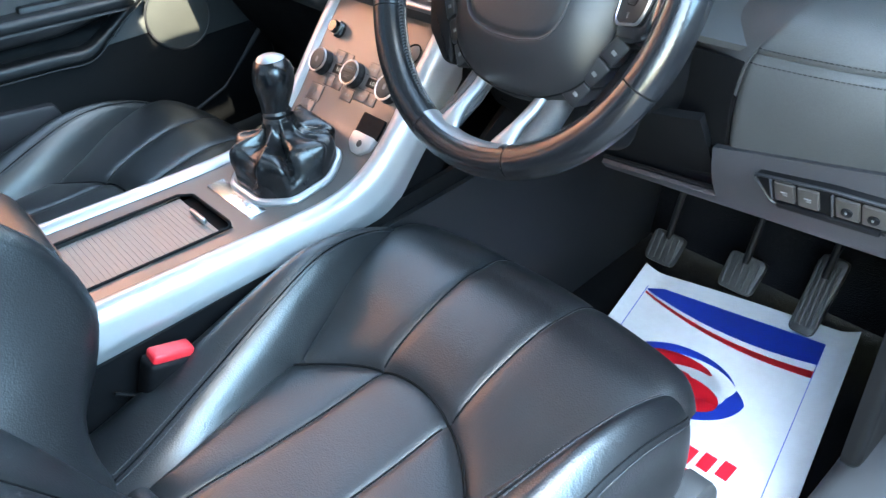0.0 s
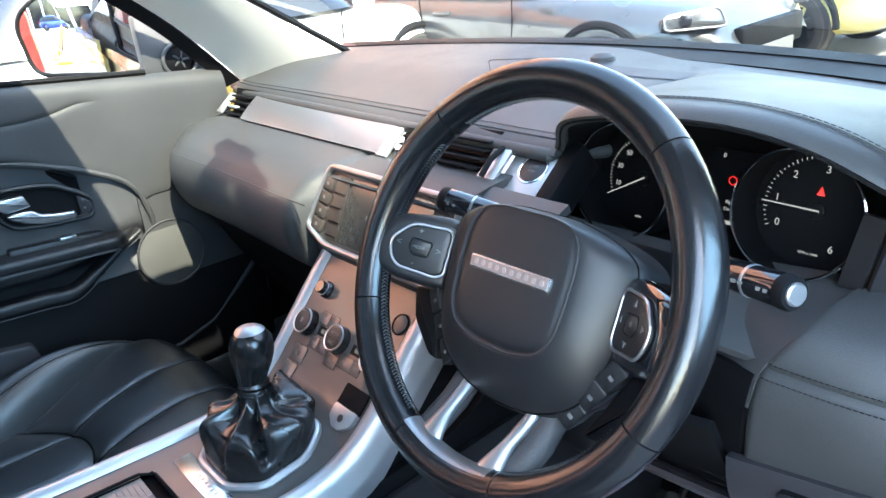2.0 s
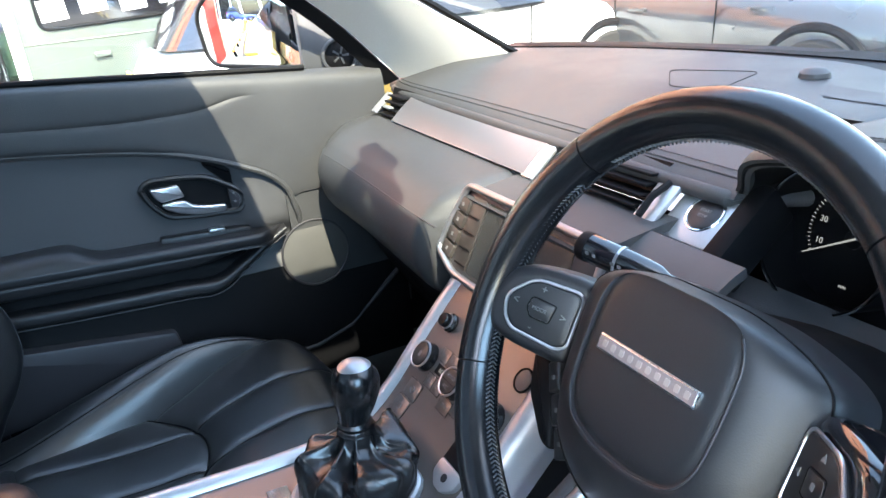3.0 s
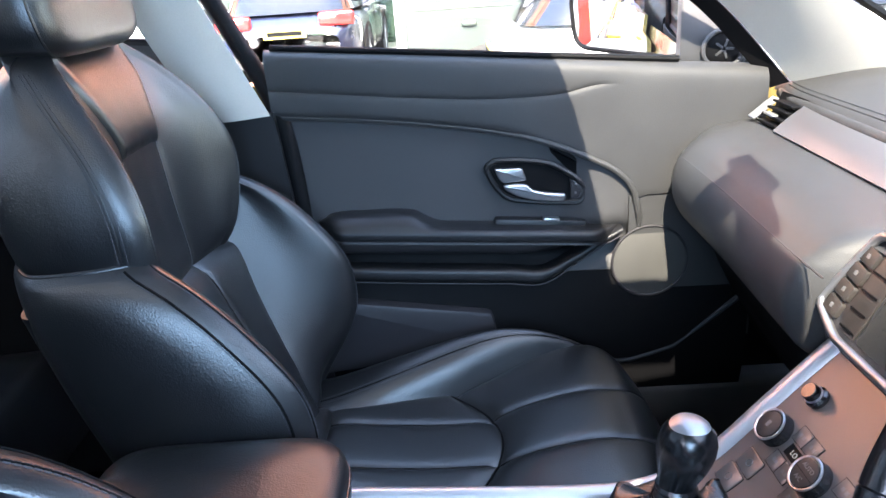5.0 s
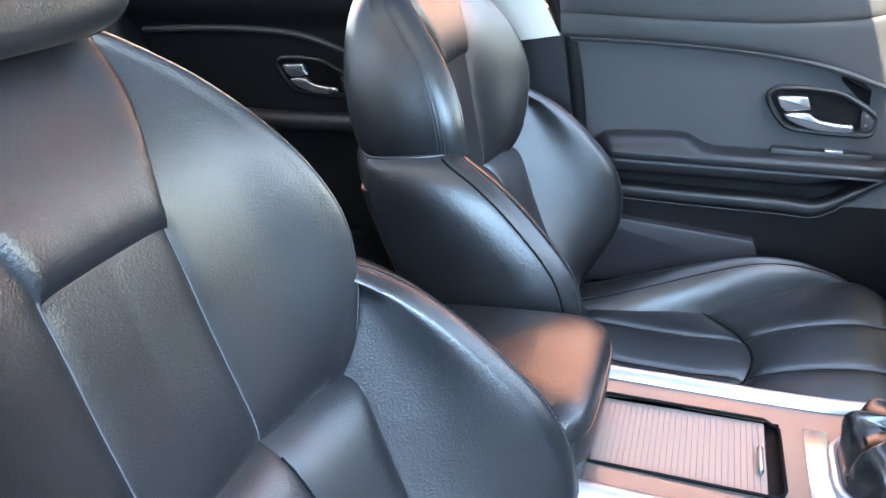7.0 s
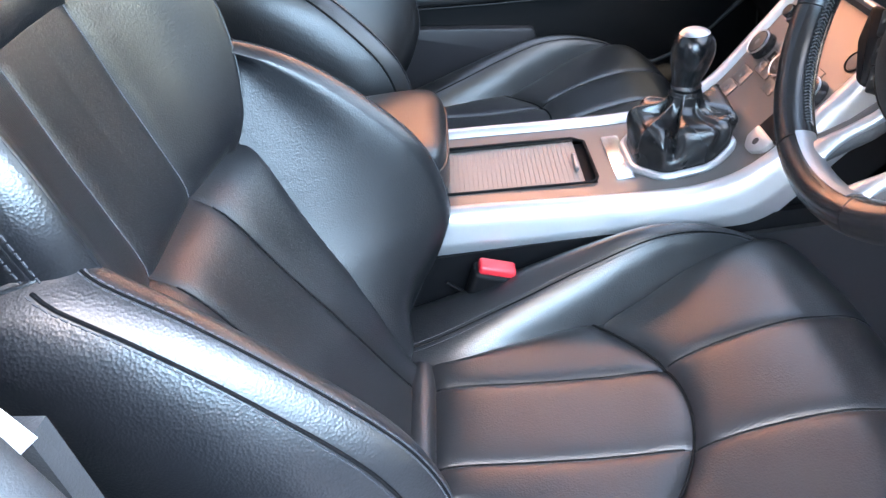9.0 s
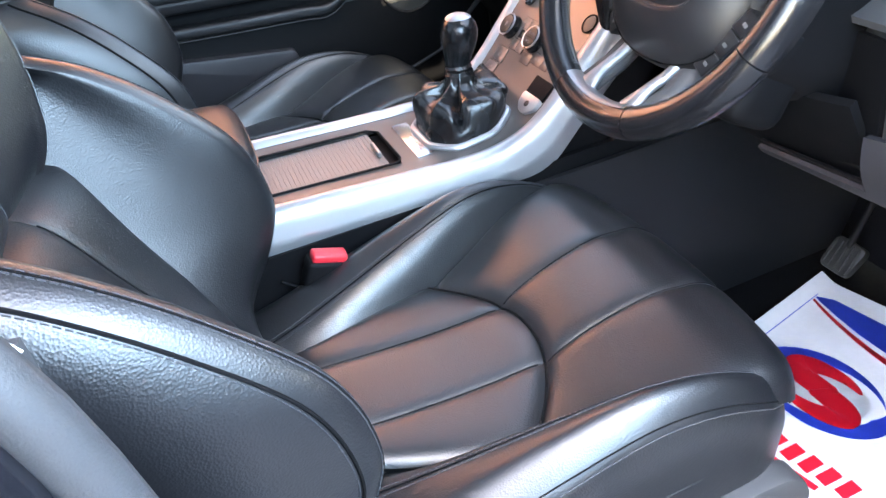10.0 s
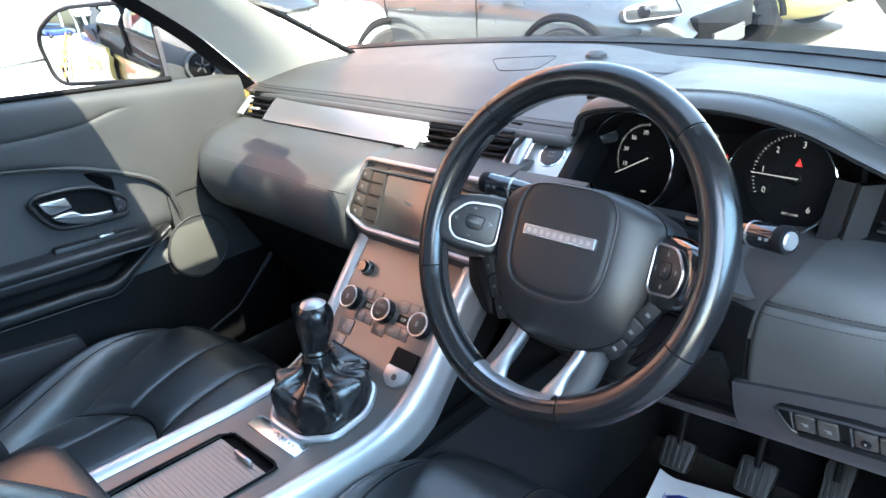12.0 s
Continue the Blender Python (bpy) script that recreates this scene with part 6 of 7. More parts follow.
# rear door
rdoor = structure("door_2", "closed rear passenger door with dark leather trim panel", "door")
part("rear_card", grid(lambda u, v: (interp(v, [0, 0.04, 0.11, 0.16, 1], [-0.7, -0.69, -0.69, -0.722, -0.73]), -1.15 + 0.95 * u, (sill_z(-1.15 + 0.95 * u) + 0.005) * (1 - v) + 0.5 * v), 30, 40, 0.01), REAR_DIM_TRIM, rdoor)
part("rear_upper_pad", grid(lambda u, v: (-0.685 + 0.006 * math.sin(math.pi * v), -1.1 + 0.86 * u, sill_z(-1.1 + 0.86 * u) + 0.002 - (0.07 - 0.02 * u) * v), 24, 12, 0.008), LEATHER_DASH, rdoor)
part("rear_curve", tube(spline([(-0.7, -1.1, 1.165), (-0.7, -0.85, 1.155), (-0.7, -0.68, 1.13), (-0.7, -0.55, 1.07), (-0.7, -0.48, 1.0)], 30), 0.007, 8), LEATHER_DASH, rdoor)
part("rear_belt_seam", tube([(-0.688, -1.1, 1.235), (-0.688, -0.6, 1.19), (-0.688, -0.45, 1.2)], 0.002, 6), LEATHER_DASH, rdoor)
part("rear_armrest", tube([(-0.7, -1.0, 0.965), (-0.69, -0.75, 0.95), (-0.69, -0.3, 0.93)], 0.022, 12), COVER, rdoor)
handle_set(rdoor, -0.71, -1.002, 0.09)
part("waist_seal", tube([(-0.7, y, sill_z(y) + 0.008) for y in (-1.15, -0.25)], 0.006, 8), DARK, rdoor)

rdoor4 = structure("door_4", "closed rear door on the driver's side", "door")
part("rear_card", grid(lambda u, v: (0.715 + 0.02 * v, -1.15 + 0.98 * u, (sill_z(-1.15 + 0.98 * u) + 0.005) * (1 - v) + 0.45 * v), 20, 16, 0.012), REAR_DIM_TRIM, rdoor4)
part("rear_skin", grid(lambda u, v: (0.8 + 0.06 * math.sin(math.pi * v), -1.6 + 1.46 * u, 1.15 - 0.75 * v), 10, 10, 0.012), GOLD, rdoor4)
part("waist_seal", tube([(0.715, y, sill_z(y) + 0.008) for y in (-1.15, -0.2)], 0.006, 8), DARK, rdoor4)
# unseen pane, darkened to keep light out of the rear seats
g = part("pane", grid(lambda u, v: (0.715 - 0.1 * v, -1.15 + 0.92 * u, sill_z(-1.15 + 0.92 * u) * (1 - v) + 1.5 * v), 4, 6), ROOFGLASS, rdoor4, "door glass darkened against light")
tail = structure("tailgate", "tailgate with rear glass darkened against light", "tailgate")
# unseen rear pane, made dark so little light enters from behind
g = part("pane", grid(lambda u, v: (-0.62 + 1.24 * u, -1.62 + 0.16 * v, 1.22 + 0.3 * v), 6, 6), ROOFGLASS, tail, "rear glass darkened against light")
part("quarter_trim", grid(lambda u, v: (-0.72 + 0.1 * v, -1.62 + 0.49 * u, 1.2 + 0.32 * v), 6, 6, 0.01), REAR_DIM_TRIM, tail)
part("quarter_trim", grid(lambda u, v: (0.72 - 0.1 * v, -1.62 + 0.49 * u, 1.2 + 0.32 * v), 6, 6, 0.01), REAR_DIM_TRIM, tail)
part("quarter_trim", grid(lambda u, v: (-0.745, -1.62 + 0.49 * u, 1.25 - 0.9 * v), 6, 6, 0.01), REAR_DIM_TRIM, tail)
part("quarter_trim", grid(lambda u, v: (0.745, -1.62 + 0.49 * u, 1.25 - 0.9 * v), 6, 6, 0.01), REAR_DIM_TRIM, tail)

# pillars
pil = structure("trim", "pillar and windscreen trim in light stone", "pillar trim")


def a_pillar(sx):
    def f(u, v):
        z = 1.112 + 0.388 * v
        a = Vector((sx * (0.7 - 0.09 * v), interp(z, [1.112, 1.18, 1.245, 1.315, 1.5], [0.765, 0.7, 0.634, 0.545, 0.29]), z))
        b = Vector((sx * 0.605, 0.975, 1.125)).lerp(Vector((sx * 0.53, 0.35, 1.51)), v)
        q = a.lerp(b, u)
        q += Vector((-sx * 0.012, -0.006, 0)) * math.sin(math.pi * u)
        return q
    part("a_pillar_trim", grid(f, 14, 30, 0.01), PILLAR, pil)
    part("a_pillar_seal", grid(lambda u, v: f(0, v) + Vector((sx * (0.004 + 0.012 * u), -0.004 - 0.026 * u, -0.004 - 0.01 * u)), 4, 20, 0.008), DARK, pil)
    part("screen_band", tube([f(1, i / 20) + Vector((0, 0.008, 0.004)) for i in range(21)], 0.007, 6), DARK, pil)
    if sx > 0:
        for i in range(3):
            for j in range(2):
                part("pillar_slot", grid(lambda u, v: f(0.22 + 0.16 * j + 0.11 * u, 0.035 + 0.03 * i + 0.02 * v) + Vector((-0.009, -0.012, 0.005)), 2, 2, 0.001), DARK, pil)
        part("pillar_flange", grid(lambda u, v: f(0, v) + Vector((0.03 + 0.1 * u, -0.03 + 0.06 * u, 0)), 4, 20, 0.012), DARK, pil)


a_pillar(-1)
a_pillar(1)
part("b_pillar_trim", grid(lambda u, v: (-0.688 + 0.105 * v + 0.012 * math.sin(math.pi * u), -0.135 - 0.085 * (1 - u) * 1.2 - 0.15 * v, 1.115 + 0.4 * v), 8, 16, 0.02), PILLAR, pil)
part("b_pillar_lower", grid(lambda u, v: (-0.695 - 0.01 * v, -0.235 + 0.11 * u + 0.05 * v * u, 1.115 - 0.65 * v), 8, 14, 0.02), COVER, pil)
part("b_pillar_seal", tube(spline([(-0.69, -0.29, 1.5), (-0.7, -0.185, 1.26), (-0.705, -0.125, 1.12), (-0.705, -0.105, 0.95), (-0.705, -0.1, 0.6)], 30), 0.016, 10), DARK, pil)
part("b_pillar_trim", grid(lambda u, v: (0.727 - 0.03 * (1 - u) - 0.11 * v, -0.09 - 0.04 * (1 - u) - 0.28 * v, 1.093 + 0.42 * v), 6, 16, 0.008), PILLAR, pil)
part("b_pillar_lower", grid(lambda u, v: (0.705 + 0.015 * u, -0.2 + 0.11 * u, 1.093 - 0.63 * v), 8, 14, 0.012), SOFT, pil)
part("b_pillar_seal", tube(spline([(0.66, -0.36, 1.5), (0.712, -0.19, 1.26), (0.742, -0.098, 1.12), (0.745, -0.075, 0.95), (0.745, -0.072, 0.6)], 30), 0.014, 10), SOFT, pil)
part("b_pillar_skin", grid(lambda u, v: (0.755 + 0.06 * u, -0.092 - 0.03 * u - 0.4 * max(0, 0.4 - v) - 0.01 * u * u, 1.5 - 1.0 * v), 6, 16, 0.01), GLOSSBLACK, pil, "glossy black door pillar")
# roof, windscreen, windows
rf = structure("ceiling", "light cloth roof lining", "roof lining")
def roof_at(u, v):
    return Vector((-0.6 + 1.2 * u, 0.36 - 1.85 * v - 0.12 * (2 * u - 1) ** 2, 1.505 + 0.03 * math.sin(math.pi * u) + 0.02 * math.sin(math.pi * v)))


part("front_lining", grid(lambda u, v: roof_at(u, 0.16 * v), 20, 6, 0.03), HEADLINER, rf)
part("rear_lining", grid(lambda u, v: roof_at(u, 0.86 + 0.14 * v), 20, 6, 0.03), HEADLINER, rf)
part("side_lining", grid(lambda u, v: roof_at(0.13 * u, 0.16 + 0.7 * v), 4, 16, 0.03), HEADLINER, rf)
part("side_lining", grid(lambda u, v: roof_at(0.87 + 0.13 * u, 0.16 + 0.7 * v), 4, 16, 0.03), HEADLINER, rf)
# added panel, never in view; its tint sets how much light falls from above
g = part("roof_pane", grid(lambda u, v: roof_at(0.12 + 0.76 * u, 0.15 + 0.72 * v) + Vector((0, 0, 0.035)), 10, 10), ROOFGLASS, rf, "unseen glass roof panel added for top light")
part("roof_rail", tube([(-0.6, 0.3, 1.5), (-0.62, -0.3, 1.5), (-0.62, -1.4, 1.5)], 0.035, 10), PILLAR, rf)
part("roof_rail", tube([(0.6, 0.3, 1.5), (0.62, -0.3, 1.5), (0.62, -1.4, 1.5)], 0.035, 10), PILLAR, rf)
ws = structure("window_1", "clear raked windscreen with a dark lower edge", "windscreen")
g = part("pane", grid(lambda u, v: (interp(v, [0, 1], [1.24, 1.06]) * (u - 0.5), (screen_base(1.24 * (u - 0.5)) + 0.03) * (1 - v) + (0.36 - 0.12 * (2 * u - 1) ** 2) * v, 1.135 + 0.375 * v), 20, 12), SCREENGLASS, ws)
part("lower_band", grid(lambda u, v: (-0.68 + 1.36 * u, screen_base(-0.68 + 1.36 * u) + 0.03 + 0.035 * v, 1.137 + 0.004 * v), 40, 2, 0.004), DIALBLACK, ws)
win = structure("window_2", "closed front passenger window", "window")
g = part("pane", grid(lambda u, v: (-0.7 + 0.11 * v, (-0.12 - 0.14 * v) * (1 - u) + (0.575 - 0.35 * v) * u, sill_z((-0.12) * (1 - u) + 0.575 * u) * (1 - v) + 1.5 * v), 4, 6), GLASS, win)
g.visible_shadow = False
win = structure("window_3", "closed rear passenger window", "window")
g = part("pane", grid(lambda u, v: (-0.7 + 0.1 * v, -1.15 + 0.9 * u, sill_z(-1.15 + 0.9 * u) * (1 - v) + 1.5 * v), 4, 6), GLASS, win)
g.visible_shadow = False

# unseen visor board, sized and placed to keep sun off the passenger floor
part("sun_visor", box(0.44, 0.2, 0.02, 0.008, 2, pose(0.38, 0.38, 1.475, 8)), HEADLINER, rf)
part("body_side", grid(lambda u, v: (-0.83 - 0.06 * math.sin(math.pi * v), -2.3 + 2.16 * u, 1.15 - 0.75 * v), 10, 10, 0.02), GOLD, rdoor)
# interior mirror
im = thing("interior_mirror", "black interior mirror hanging from the windscreen", "mirror")
part("shell", prism(rounded([(-0.125, -0.035), (0.125, -0.035), (0.125, 0.035), (-0.125, 0.035)], 0.03, 5), 0.03, 0.008, 3, plane_at((0.0, 0.5, 1.425), (1, -0.25, 0), (0, 0, 1))), DARK, im)
part("stem", box(0.05, 0.09, 0.09, 0.015, 2, pose(0, 0.5, 1.46)), DARK, im)
# unseen cover, set off-centre to cut the sun from the lower passenger door
part("sensor_cover", box(0.15, 0.16, 0.04, 0.015, 2, pose(0.055, 0.39, 1.49)), DARK, im)

# door mirror
dm = thing("door_mirror", "dark door mirror outside the passenger window", "mirror")


MG = plane_at((-0.965, 0.548, 1.222), (0.785, 0.62, 0.0), (0.0, -0.01, 1))
MOL = rounded([(-0.125, -0.072), (0.135, -0.085), (0.14, 0.085), (-0.07, 0.085), (-0.14, 0.04)], 0.035, 6)
part("housing", loft([[MG @ Vector((x * k, y * k, z)) for x, y in MOL] for k, z in ((1.06, 0.012), (1.09, 0.0), (1.08, -0.03), (0.95, -0.075), (0.6, -0.1))]), GLOSSBLACK, dm)
part("glass_frame", tube([MG @ Vector((x * 1.03, y * 1.03, 0.013)) for x, y in MOL], 0.006, 8, closed=True), DARK, dm)
part("mirror_glass", loft([[MG @ Vector((x * k, y * k, 0.022 - (x * x + y * y) * k * k / 2.6)) for x, y in MOL] for k in (1.0, 0.9, 0.8, 0.7, 0.6, 0.5, 0.4, 0.3, 0.2, 0.1, 0.02)]), MIRROR, dm, "convex mirror glass", sharp=80)
part("arm", tube([(-0.86, 0.66, 1.16), (-0.74, 0.68, 1.13)], 0.03, 10), GLOSSBLACK, dm)

# bonnet
bn = structure("bonnet", "olive gold car bonnet beyond the windscreen", "bonnet")
part("panel", grid(lambda u, v: (-0.82 + 1.64 * u, screen_base(-0.75 + 1.5 * u) + 0.1 + (0.95 - 0.25 * (2 * u - 1) ** 2) * v, 1.09 - 0.03 * (2 * u - 1) ** 4 - 0.15 * v - 0.12 * v ** 4 + 0.012 * math.exp(-((abs(2 * u - 1) - 0.72) / 0.05) ** 2)), 40, 24, 0.01), GOLD, bn)
part("wiper_cowl", grid(lambda u, v: (-0.75 + 1.5 * u, screen_base(-0.75 + 1.5 * u) + 0.02 + 0.12 * v, 1.1 - 0.02 * math.sin(math.pi * v)), 40, 4, 0.006), DIALBLACK, bn)
part("wiper_arm", tube([(-0.05, 1.19, 1.125), (0.3, 1.15, 1.132), (0.5, 1.1, 1.13)], 0.007, 6), DARK, bn)

# ---- outside ----
gr = structure("ground", "worn grey asphalt forecourt in bright sun", "ground")
part("asphalt", grid(lambda u, v: (-400 + 800 * u, -400 + 800 * v, 0), 8, 8, 0.05), ASPHALT, gr)
for k in range(3):
    part("parking_line", box(0.1, 4.5, 0.006, 0, 1, pose(-3.2 - 2.5 * k, -3.0, 0.004)), YELLOWLINE, gr)


def car(name, label, paint, m, spokes=None, lamps=True):
    """A parked hatchback about its middle, nose along +y."""
    c = thing(name, label, "car", "parked cars")
    c.matrix_world = m

    def body(u, v):
        y = -2.1 + 4.2 * v
        hw = interp(v, [0, 0.04, 0.15, 0.5, 0.85, 0.96, 1], [0.62, 0.78, 0.88, 0.9, 0.87, 0.74, 0.55])
        top = interp(v, [0, 0.03, 0.12, 0.3, 0.55, 0.7, 0.9, 0.97, 1], [0.7, 0.88, 0.97, 0.98, 0.96, 0.93, 0.84, 0.72, 0.55])
        low = interp(v, [0, 0.05, 0.15, 0.85, 0.95, 1], [0.42, 0.3, 0.22, 0.22, 0.26, 0.36])
        a = 2 * math.pi * u
        cx, sz = math.cos(a), math.sin(a)
        p = lambda q, k: math.copysign(abs(q) ** k, q)
        return (hw * p(cx, 0.42), y, (top + low) / 2 + (top - low) / 2 * p(sz, 0.5))
    part("body", grid(body, 48, 40, closed=True), paint, c)

    def cabin(u, v):
        hw, z = interp(v, [0, 0.6, 0.9, 1], [0.82, 0.68, 0.58, 0.4]), 0.93 + 0.52 * v
        y0, y1 = interp(v, [0, 0.8, 1], [-1.95, -1.55, -1.2]), interp(v, [0, 0.8, 1], [1.0, 0.25, 0.0])
        a = 2 * math.pi * u
        p = lambda q, k: math.copysign(abs(q) ** k, q)
        return (hw * p(math.cos(a), 0.4), (y0 + y1) / 2 + (y1 - y0) / 2 * p(math.sin(a), 0.35), z)
    part("glasshouse", grid(cabin, 44, 14, closed=True), GLOSSBLACK, c)

    def roof(u, v):
        a, q = cabin(u, 0.86), cabin(u, 1.0)
        k = [(1.01, 0.0), (0.985, 0.03), (0.9, 0.05), (0.6, 0.06), (0.05, 0.065)][round(v * 4)]
        cy = -0.65
        return (a[0] * k[0], cy + (a[1] - cy) * k[0], a[2] + k[1])
    part("roof", grid(roof, 44, 4, closed=True), paint, c)
    for sx in (-1, 1):
        for y in (-1.3, 1.32):
            w = part("wheel", lathe([(0.18, -0.1), (0.3, -0.11), (0.33, -0.08), (0.33, 0.08), (0.3, 0.11), (0.23, 0.112), (0.22, 0.08)], 36, Matrix.Translation((sx * 0.79, y, 0.33)) @ pose(0, 0, 0, 0, sx * 90, 0)), TYRE, c)
            part("rim", lathe([(0.0, 0.06), (0.05, 0.085), (0.06, 0.06), (0.2, 0.065), (0.225, 0.1), (0.215, 0.04), (0.0, 0.03)], 36, Matrix.Translation((sx * 0.79, y, 0.33)) @ pose(0, 0, 0, 0, sx * 90, 0)), GLOSSBLACK, w)
            for k in range(12):
                a = 2 * math.pi * k / 12
                part("spoke", box(0.17, 0.02, 0.02, 0.004, 1, Matrix.Translation((sx * 0.79, y, 0.33)) @ pose(0, 0, 0, 0, sx * 90, 0) @ pose(0.12 * math.cos(a), 0.12 * math.sin(a), 0.09, 0, 0, math.degrees(a))), spokes or SILVER, w)
            part("wheel_arch", tube([(sx * 0.875, y + 0.39 * math.cos(t), 0.33 + 0.39 * math.sin(t)) for t in (math.pi * i / 20 for i in range(21))], 0.03, 8), DARK, c)
        LM = plane_at((sx * 0.72, 1.92, 0.73), (-0.78, 0.6 * sx, 0), (0, -0.3, 1))
        ol = rounded([(-0.2, -0.055), (0.2, -0.05), (0.2, 0.035), (-0.15, 0.065)], 0.04)
        hl = part("headlamp", prism([(-sx * x, y) for x, y in ol][::-sx], 0.1, 0.015, 2, LM @ pose(0, 0, 0.03)), LAMPGLASS, c)
        part("lamp_ring", tube([LM @ Vector((-sx * x, y, 0.028)) for x, y in ol], 0.007, 8, closed=True), DULLMETAL, hl)
        part("lamp_eye", prism(disc(0.045, 20), 0.02, 0.005, 2, LM @ pose(-sx * 0.07, 0.0, 0.036)), GLOSSBLACK, hl)
        if lamps:
            part("tail_lamp", box(0.42, 0.1, 0.16, 0.04, 3, pose(sx * 0.6, -2.02, 0.85)), REDLENS, c)
        part("door_handle", box(0.03, 0.18, 0.03, 0.01, 2, pose(sx * 0.9, -0.15, 0.8)), paint, c)
        part("wing_mirror", box(0.2, 0.1, 0.14, 0.04, 3, pose(sx * 0.98, 0.75, 1.0)), paint, c)
        part("door_gap", tube([(sx * 0.897, 0.55, 0.3), (sx * 0.897, 0.6, 0.92)], 0.006, 6), DARK, c)
        part("door_gap", tube([(sx * 0.897, -0.4, 0.3), (sx * 0.897, -0.4, 0.95)], 0.006, 6), DARK, c)
    part("grille", box(0.9, 0.08, 0.2, 0.03, 2, pose(0, 2.07, 0.55)), DARK, c)
    part("number_plate", box(0.5, 0.02, 0.11, 0.004, 1, pose(0, 2.12, 0.45)), PRINT, c)
    part("number_plate", box(0.5, 0.02, 0.11, 0.004, 1, pose(0, -2.12, 0.72)), YELLOWLINE, c)
    part("plate_bar", box(0.4, 0.01, 0.05, 0, 1, pose(0, -2.132, 0.72)), DARK, c)
    return c


car("parked_car", "dark grey metallic car parked across the forecourt", GREYPAINT, pose(-3.68, 4.92, 0, 0, 0, -88))
car("parked_car", "pale yellow car with black alloy wheels", YELLOWPAINT, pose(-3.55, 7.5, 0, 0, 0, -90), GLOSSBLACK)
car("parked_car", "white car parked beside the passenger door", WHITEPAINT, pose(-4.9, 2.62, 0, 0, 0, 0), lamps=False)
car("parked_car", "dark navy car with a yellow rear plate", NAVYPAINT, pose(-10.25, -1.65, 0, 0, 0, 90))
car("parked_car", "blue car seen from behind with red tail lamps", BLUEPAINT, pose(-8.2, -6.6, 0, 0, 0, 60))
car("parked_car", "light blue car parked far behind", BLUEPAINT, pose(-2.3, -27, 0, 0, 0, -90))


def van():
    """A tall van standing side on; its flank faces the passenger window."""
    c = thing("parked_van", "pale silver green van with papers behind its side window", "van", "parked cars", at=(-7.0, 1.6, 0))
    FL = plane_at((-6.08, 0, 0), (0, 1, 0), (0, 0, 1))
    prof = rounded([(-0.22, 0.32), (-0.22, 1.75), (-0.1, 1.95), (2.6, 1.95), (3.3, 1.2), (4.1, 1.0), (4.25, 0.7), (4.2, 0.32)], 0.12, 5)
    part("body", prism(prof, 1.7, 0.05, 4, FL), PALEPAINT, c)
    pane = rounded([(0.0, 1.08), (0.95, 1.1), (1.3, 1.17), (1.42, 1.3), (1.42, 1.7), (0.0, 1.7)], 0.08, 4)
    w = part("window", prism(pane, 0.02, 0.004, 2, FL @ pose(0, 0, 0.008)), GLOSSBLACK, c)
    part("window_seal", tube([FL @ Vector((x, y, 0.008)) for x, y in pane], 0.014, 6, closed=True), DARK, w)
    for x, y in ((0.12, 1.2), (0.42, 1.235), (0.72, 1.22), (1.02, 1.25)):
        part("paper", box(0.2, 0.16, 0.004, 0, 1, FL @ pose(x, y + 0.02, 0.012, 0, 0, 4)), PAPER, w)
    part("door_handle", box(0.13, 0.045, 0.04, 0.012, 3, FL @ pose(0.4, 0.845, 0.012)), PALEPAINT, c)
    part("body_line", tube([FL @ Vector((-0.15, 0.98, 0.002)), FL @ Vector((3.2, 0.96, 0.002))], 0.006, 6), PALEPAINT, c)
    part("rear_edge", box(0.09, 1.3, 0.05, 0.02, 3, FL @ pose(-0.2, 1.0, 0.005)), WHITEPAINT, c)
    for y in (0.55, 3.4):
        t = part("wheel", lathe([(0.18, -0.1), (0.3, -0.11), (0.33, -0.08), (0.33, 0.08), (0.3, 0.1), (0.2, 0.09)], 32, pose(-6.14, y, 0.33, 0, 90, 0)), TYRE, c)
        part("rim", lathe([(0.0, 0.07), (0.06, 0.085), (0.2, 0.06), (0.22, 0.09)], 32, pose(-6.14, y, 0.33, 0, 90, 0)), SILVER, t)
    for ob in c.children_recursive:
        if ob.parent == c:
            ob.location -= c.location
    return c


van()
kb = structure("kerb", "yellow painted kerb along the forecourt", "kerb")
part("kerb_stone", box(0.26, 26, 0.1, 0.02, 2, pose(-1.2, -17.5, 0.06)), YELLOWLINE, kb)
fence = thing("railing", "low orange railing beside the yellow kerb", "railing")
ORANGE = mat("orange rail paint", (0.7, 0.26, 0.03), 0.6, grain=80)
for k in range(16):
    part("post", box(0.06, 0.06, 0.5, 0.01, 1, pose(-1.52, -4.6 - 1.6 * k, 0.25)), DARK, fence)
for z in (0.24, 0.45):
    part("rail", box(0.05, 25, 0.08, 0.01, 1, pose(-1.52, -16.8, z)), ORANGE, fence)
post = thing("sign_post", "red painted post standing by the forecourt", "post")
part("pole", box(0.42, 0.3, 3.2, 0.02, 1, pose(-2.3, -5.5, 1.6)), REDPAINT, post)
rear = structure("building_rear", "glazed showroom far behind the car", "building")
for k in range(7):
    part("pier", box(0.3, 0.3, 4.2, 0.01, 1, pose(-9 + 2.4 * k, -34, 2.1)), CREAM, rear)
    if k < 6:
        part("window", box(2.1, 0.05, 3.4, 0.01, 1, pose(-7.8 + 2.4 * k, -34.05, 1.7)), GLOSSBLACK, rear)
part("parapet", box(15, 2, 1.2, 0.02, 1, pose(-1.8, -35.1, 4.4)), CREAM, rear)
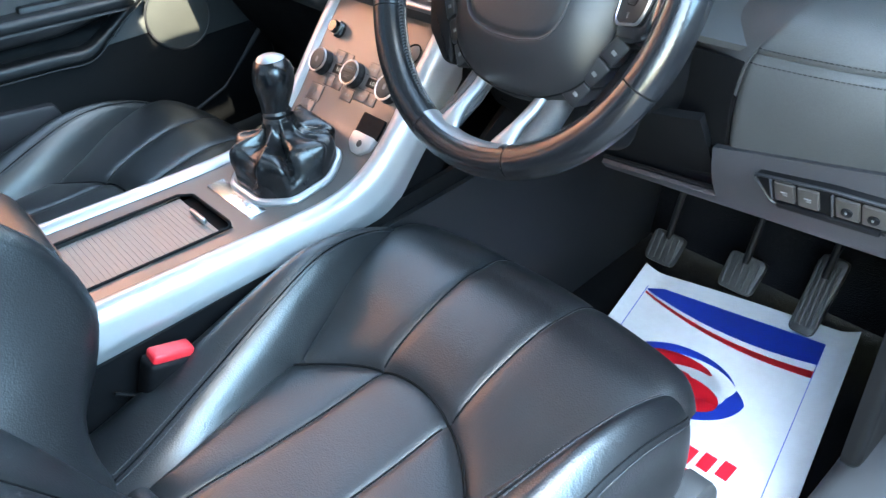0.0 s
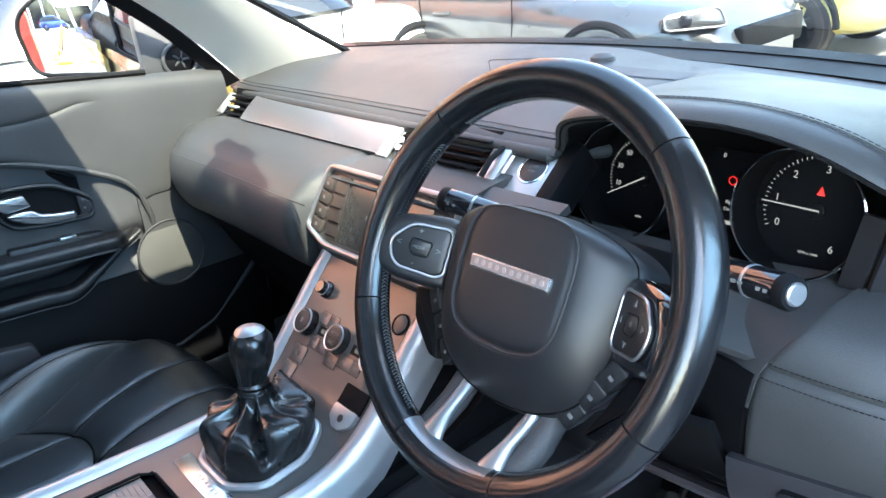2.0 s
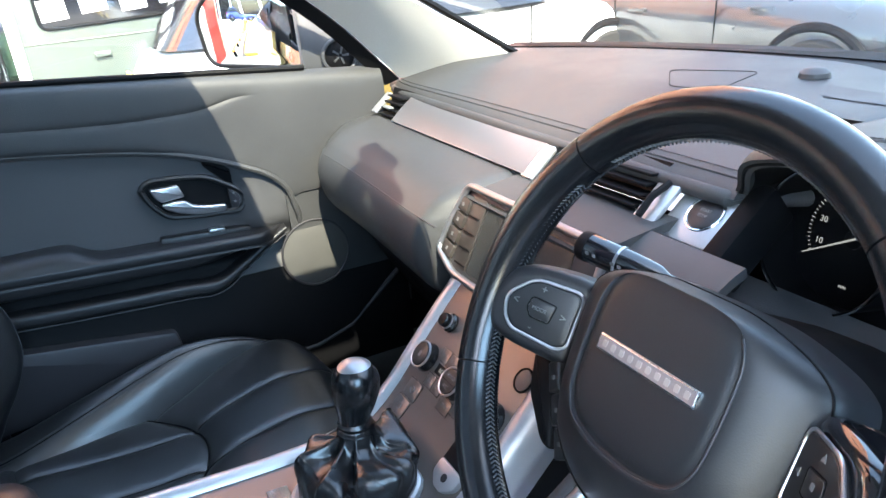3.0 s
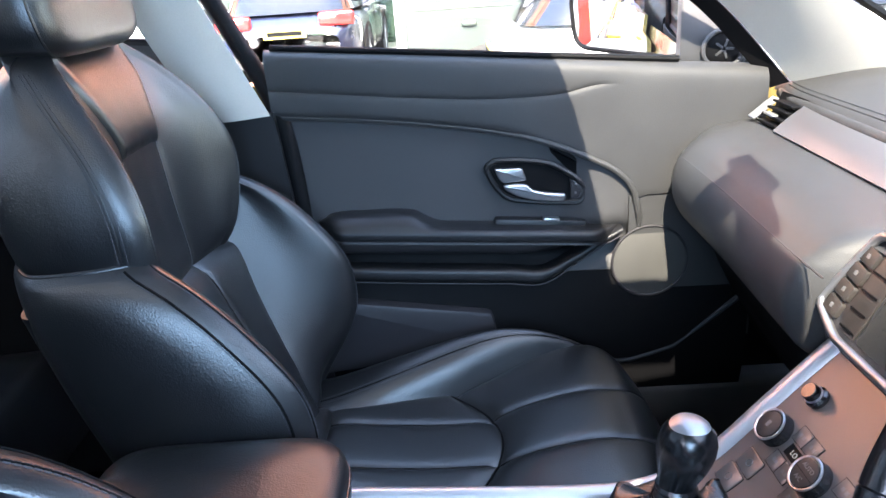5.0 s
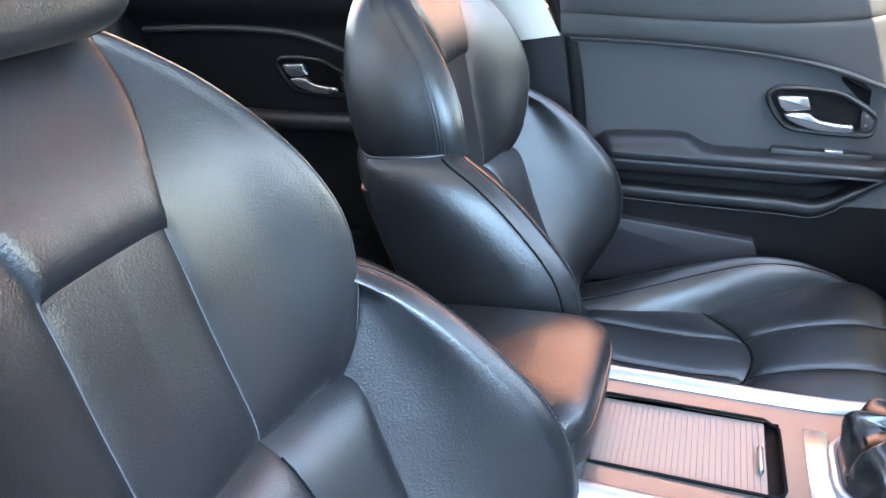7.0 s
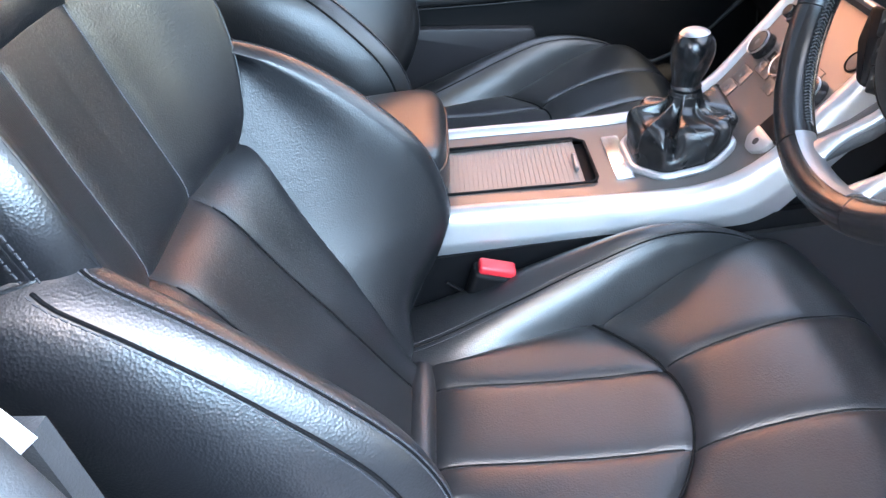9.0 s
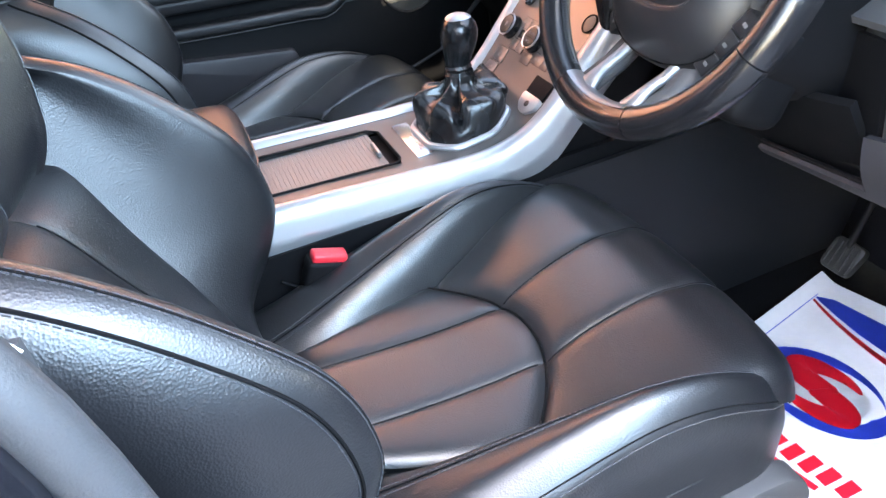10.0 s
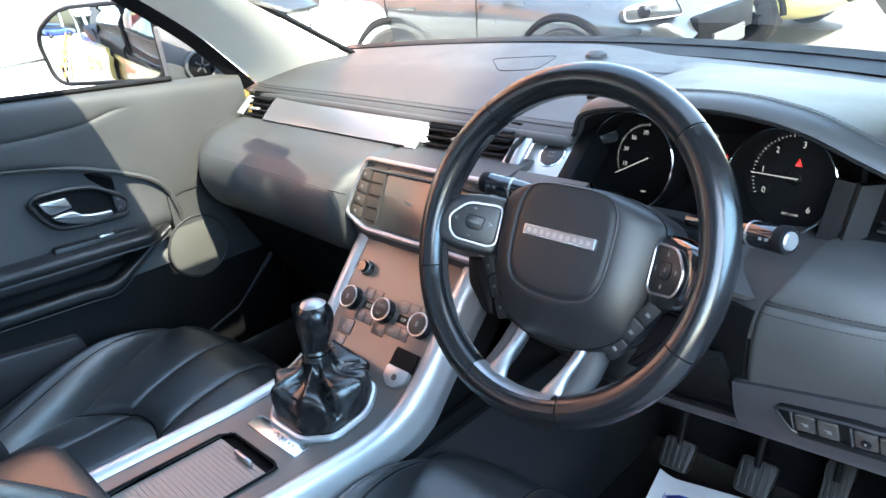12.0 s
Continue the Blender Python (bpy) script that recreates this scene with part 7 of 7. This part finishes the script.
# showroom facing the passenger side
bd = structure("building_front", "white rendered showroom with tall glazed windows", "building")
for k in range(4):
    x = -22.75 + 5.1 * k
    part("pier", box(0.9, 0.5, 4.2, 0.01, 1, pose(x, 11.5, 2.1)), CREAM, bd)
    if k == 0:
        part("wall_bay", box(4.2, 0.3, 4.2, 0.01, 1, pose(x + 2.55, 11.55, 2.1)), CREAM, bd)
    elif k < 3:
        w = part("window", box(4.2, 0.05, 3.9, 0.01, 1, pose(x + 2.55, 11.55, 2.0)), GREYGLASS, bd)
        for q in (-1.98, -0.1, 1.98):
            part("mullion", box(0.12, 0.08, 3.9, 0.005, 1, pose(x + 2.55 + q, 11.5, 2.0)), CREAM, w)
part("back_wall", box(16.2, 0.3, 4, 0.01, 1, pose(-15.1, 14.5, 2)), CLADDING, bd)
part("parapet", box(16.2, 3.2, 0.6, 0.01, 1, pose(-15.1, 13.0, 4.5)), CREAM, bd)
bl = structure("building_side", "long pale building with a brick upper storey", "building")
for k in range(9):
    y = -16 + 3.6 * k
    part("pier", box(0.5, 0.6, 4.0, 0.01, 1, pose(-13.0, y, 2.0)), CREAM, bl)
    if k < 8:
        part("window", box(0.05, 3.0, 3.4, 0.01, 1, pose(-13.05, y + 1.8, 1.8)), GREYGLASS, bl)
part("back_wall", box(0.3, 32, 8, 0.01, 1, pose(-15.5, -2, 4)), CREAM, bl)
part("upper_storey", box(2.8, 32, 9.0, 0.01, 1, pose(-14.2, -2, 8.5)), BRICK, bl)
for k in range(8):
    for j in range(3):
        w = part("window", box(0.06, 1.2, 1.6, 0.01, 1, pose(-12.78, -14 + 3.6 * k, 5.8 + 2.8 * j)), GREYGLASS, bl)
        part("sill", box(0.2, 1.4, 0.1, 0.01, 1, pose(-12.75, -14 + 3.6 * k, 4.95 + 2.8 * j)), CREAM, w)
# unseen blocks added on the driver's side to throw shadow on the car
SH = structure("building_shade", "unseen dark blocks added to shade the driver's side", "building")
edge = Vector((-0.05, 0.73, 1.11)) + 7.0 * Vector((0.9, -0.13, 1.0))
along = Vector((-0.26, 0.43, 0)).normalized()
out = Vector((along.y, -along.x, 0))
mid = edge + along * 0.8 + out * 1.3
ang = math.degrees(math.atan2(along.y, along.x))
part("rear_wing", box(3.6, 2.2, 8.0, 0.02, 1, pose(6.4, -1.72, 4.0)), CLADDING, SH)
part("low_wing", box(2.0, 7.5, 2.6, 0.02, 1, pose(4.2, 2.75, 1.3)), CLADDING, SH)
part("wall", box(4.6, 2.6, edge.z, 0.02, 1, pose(mid.x, mid.y, edge.z / 2, 0, 0, ang)), CLADDING, SH)
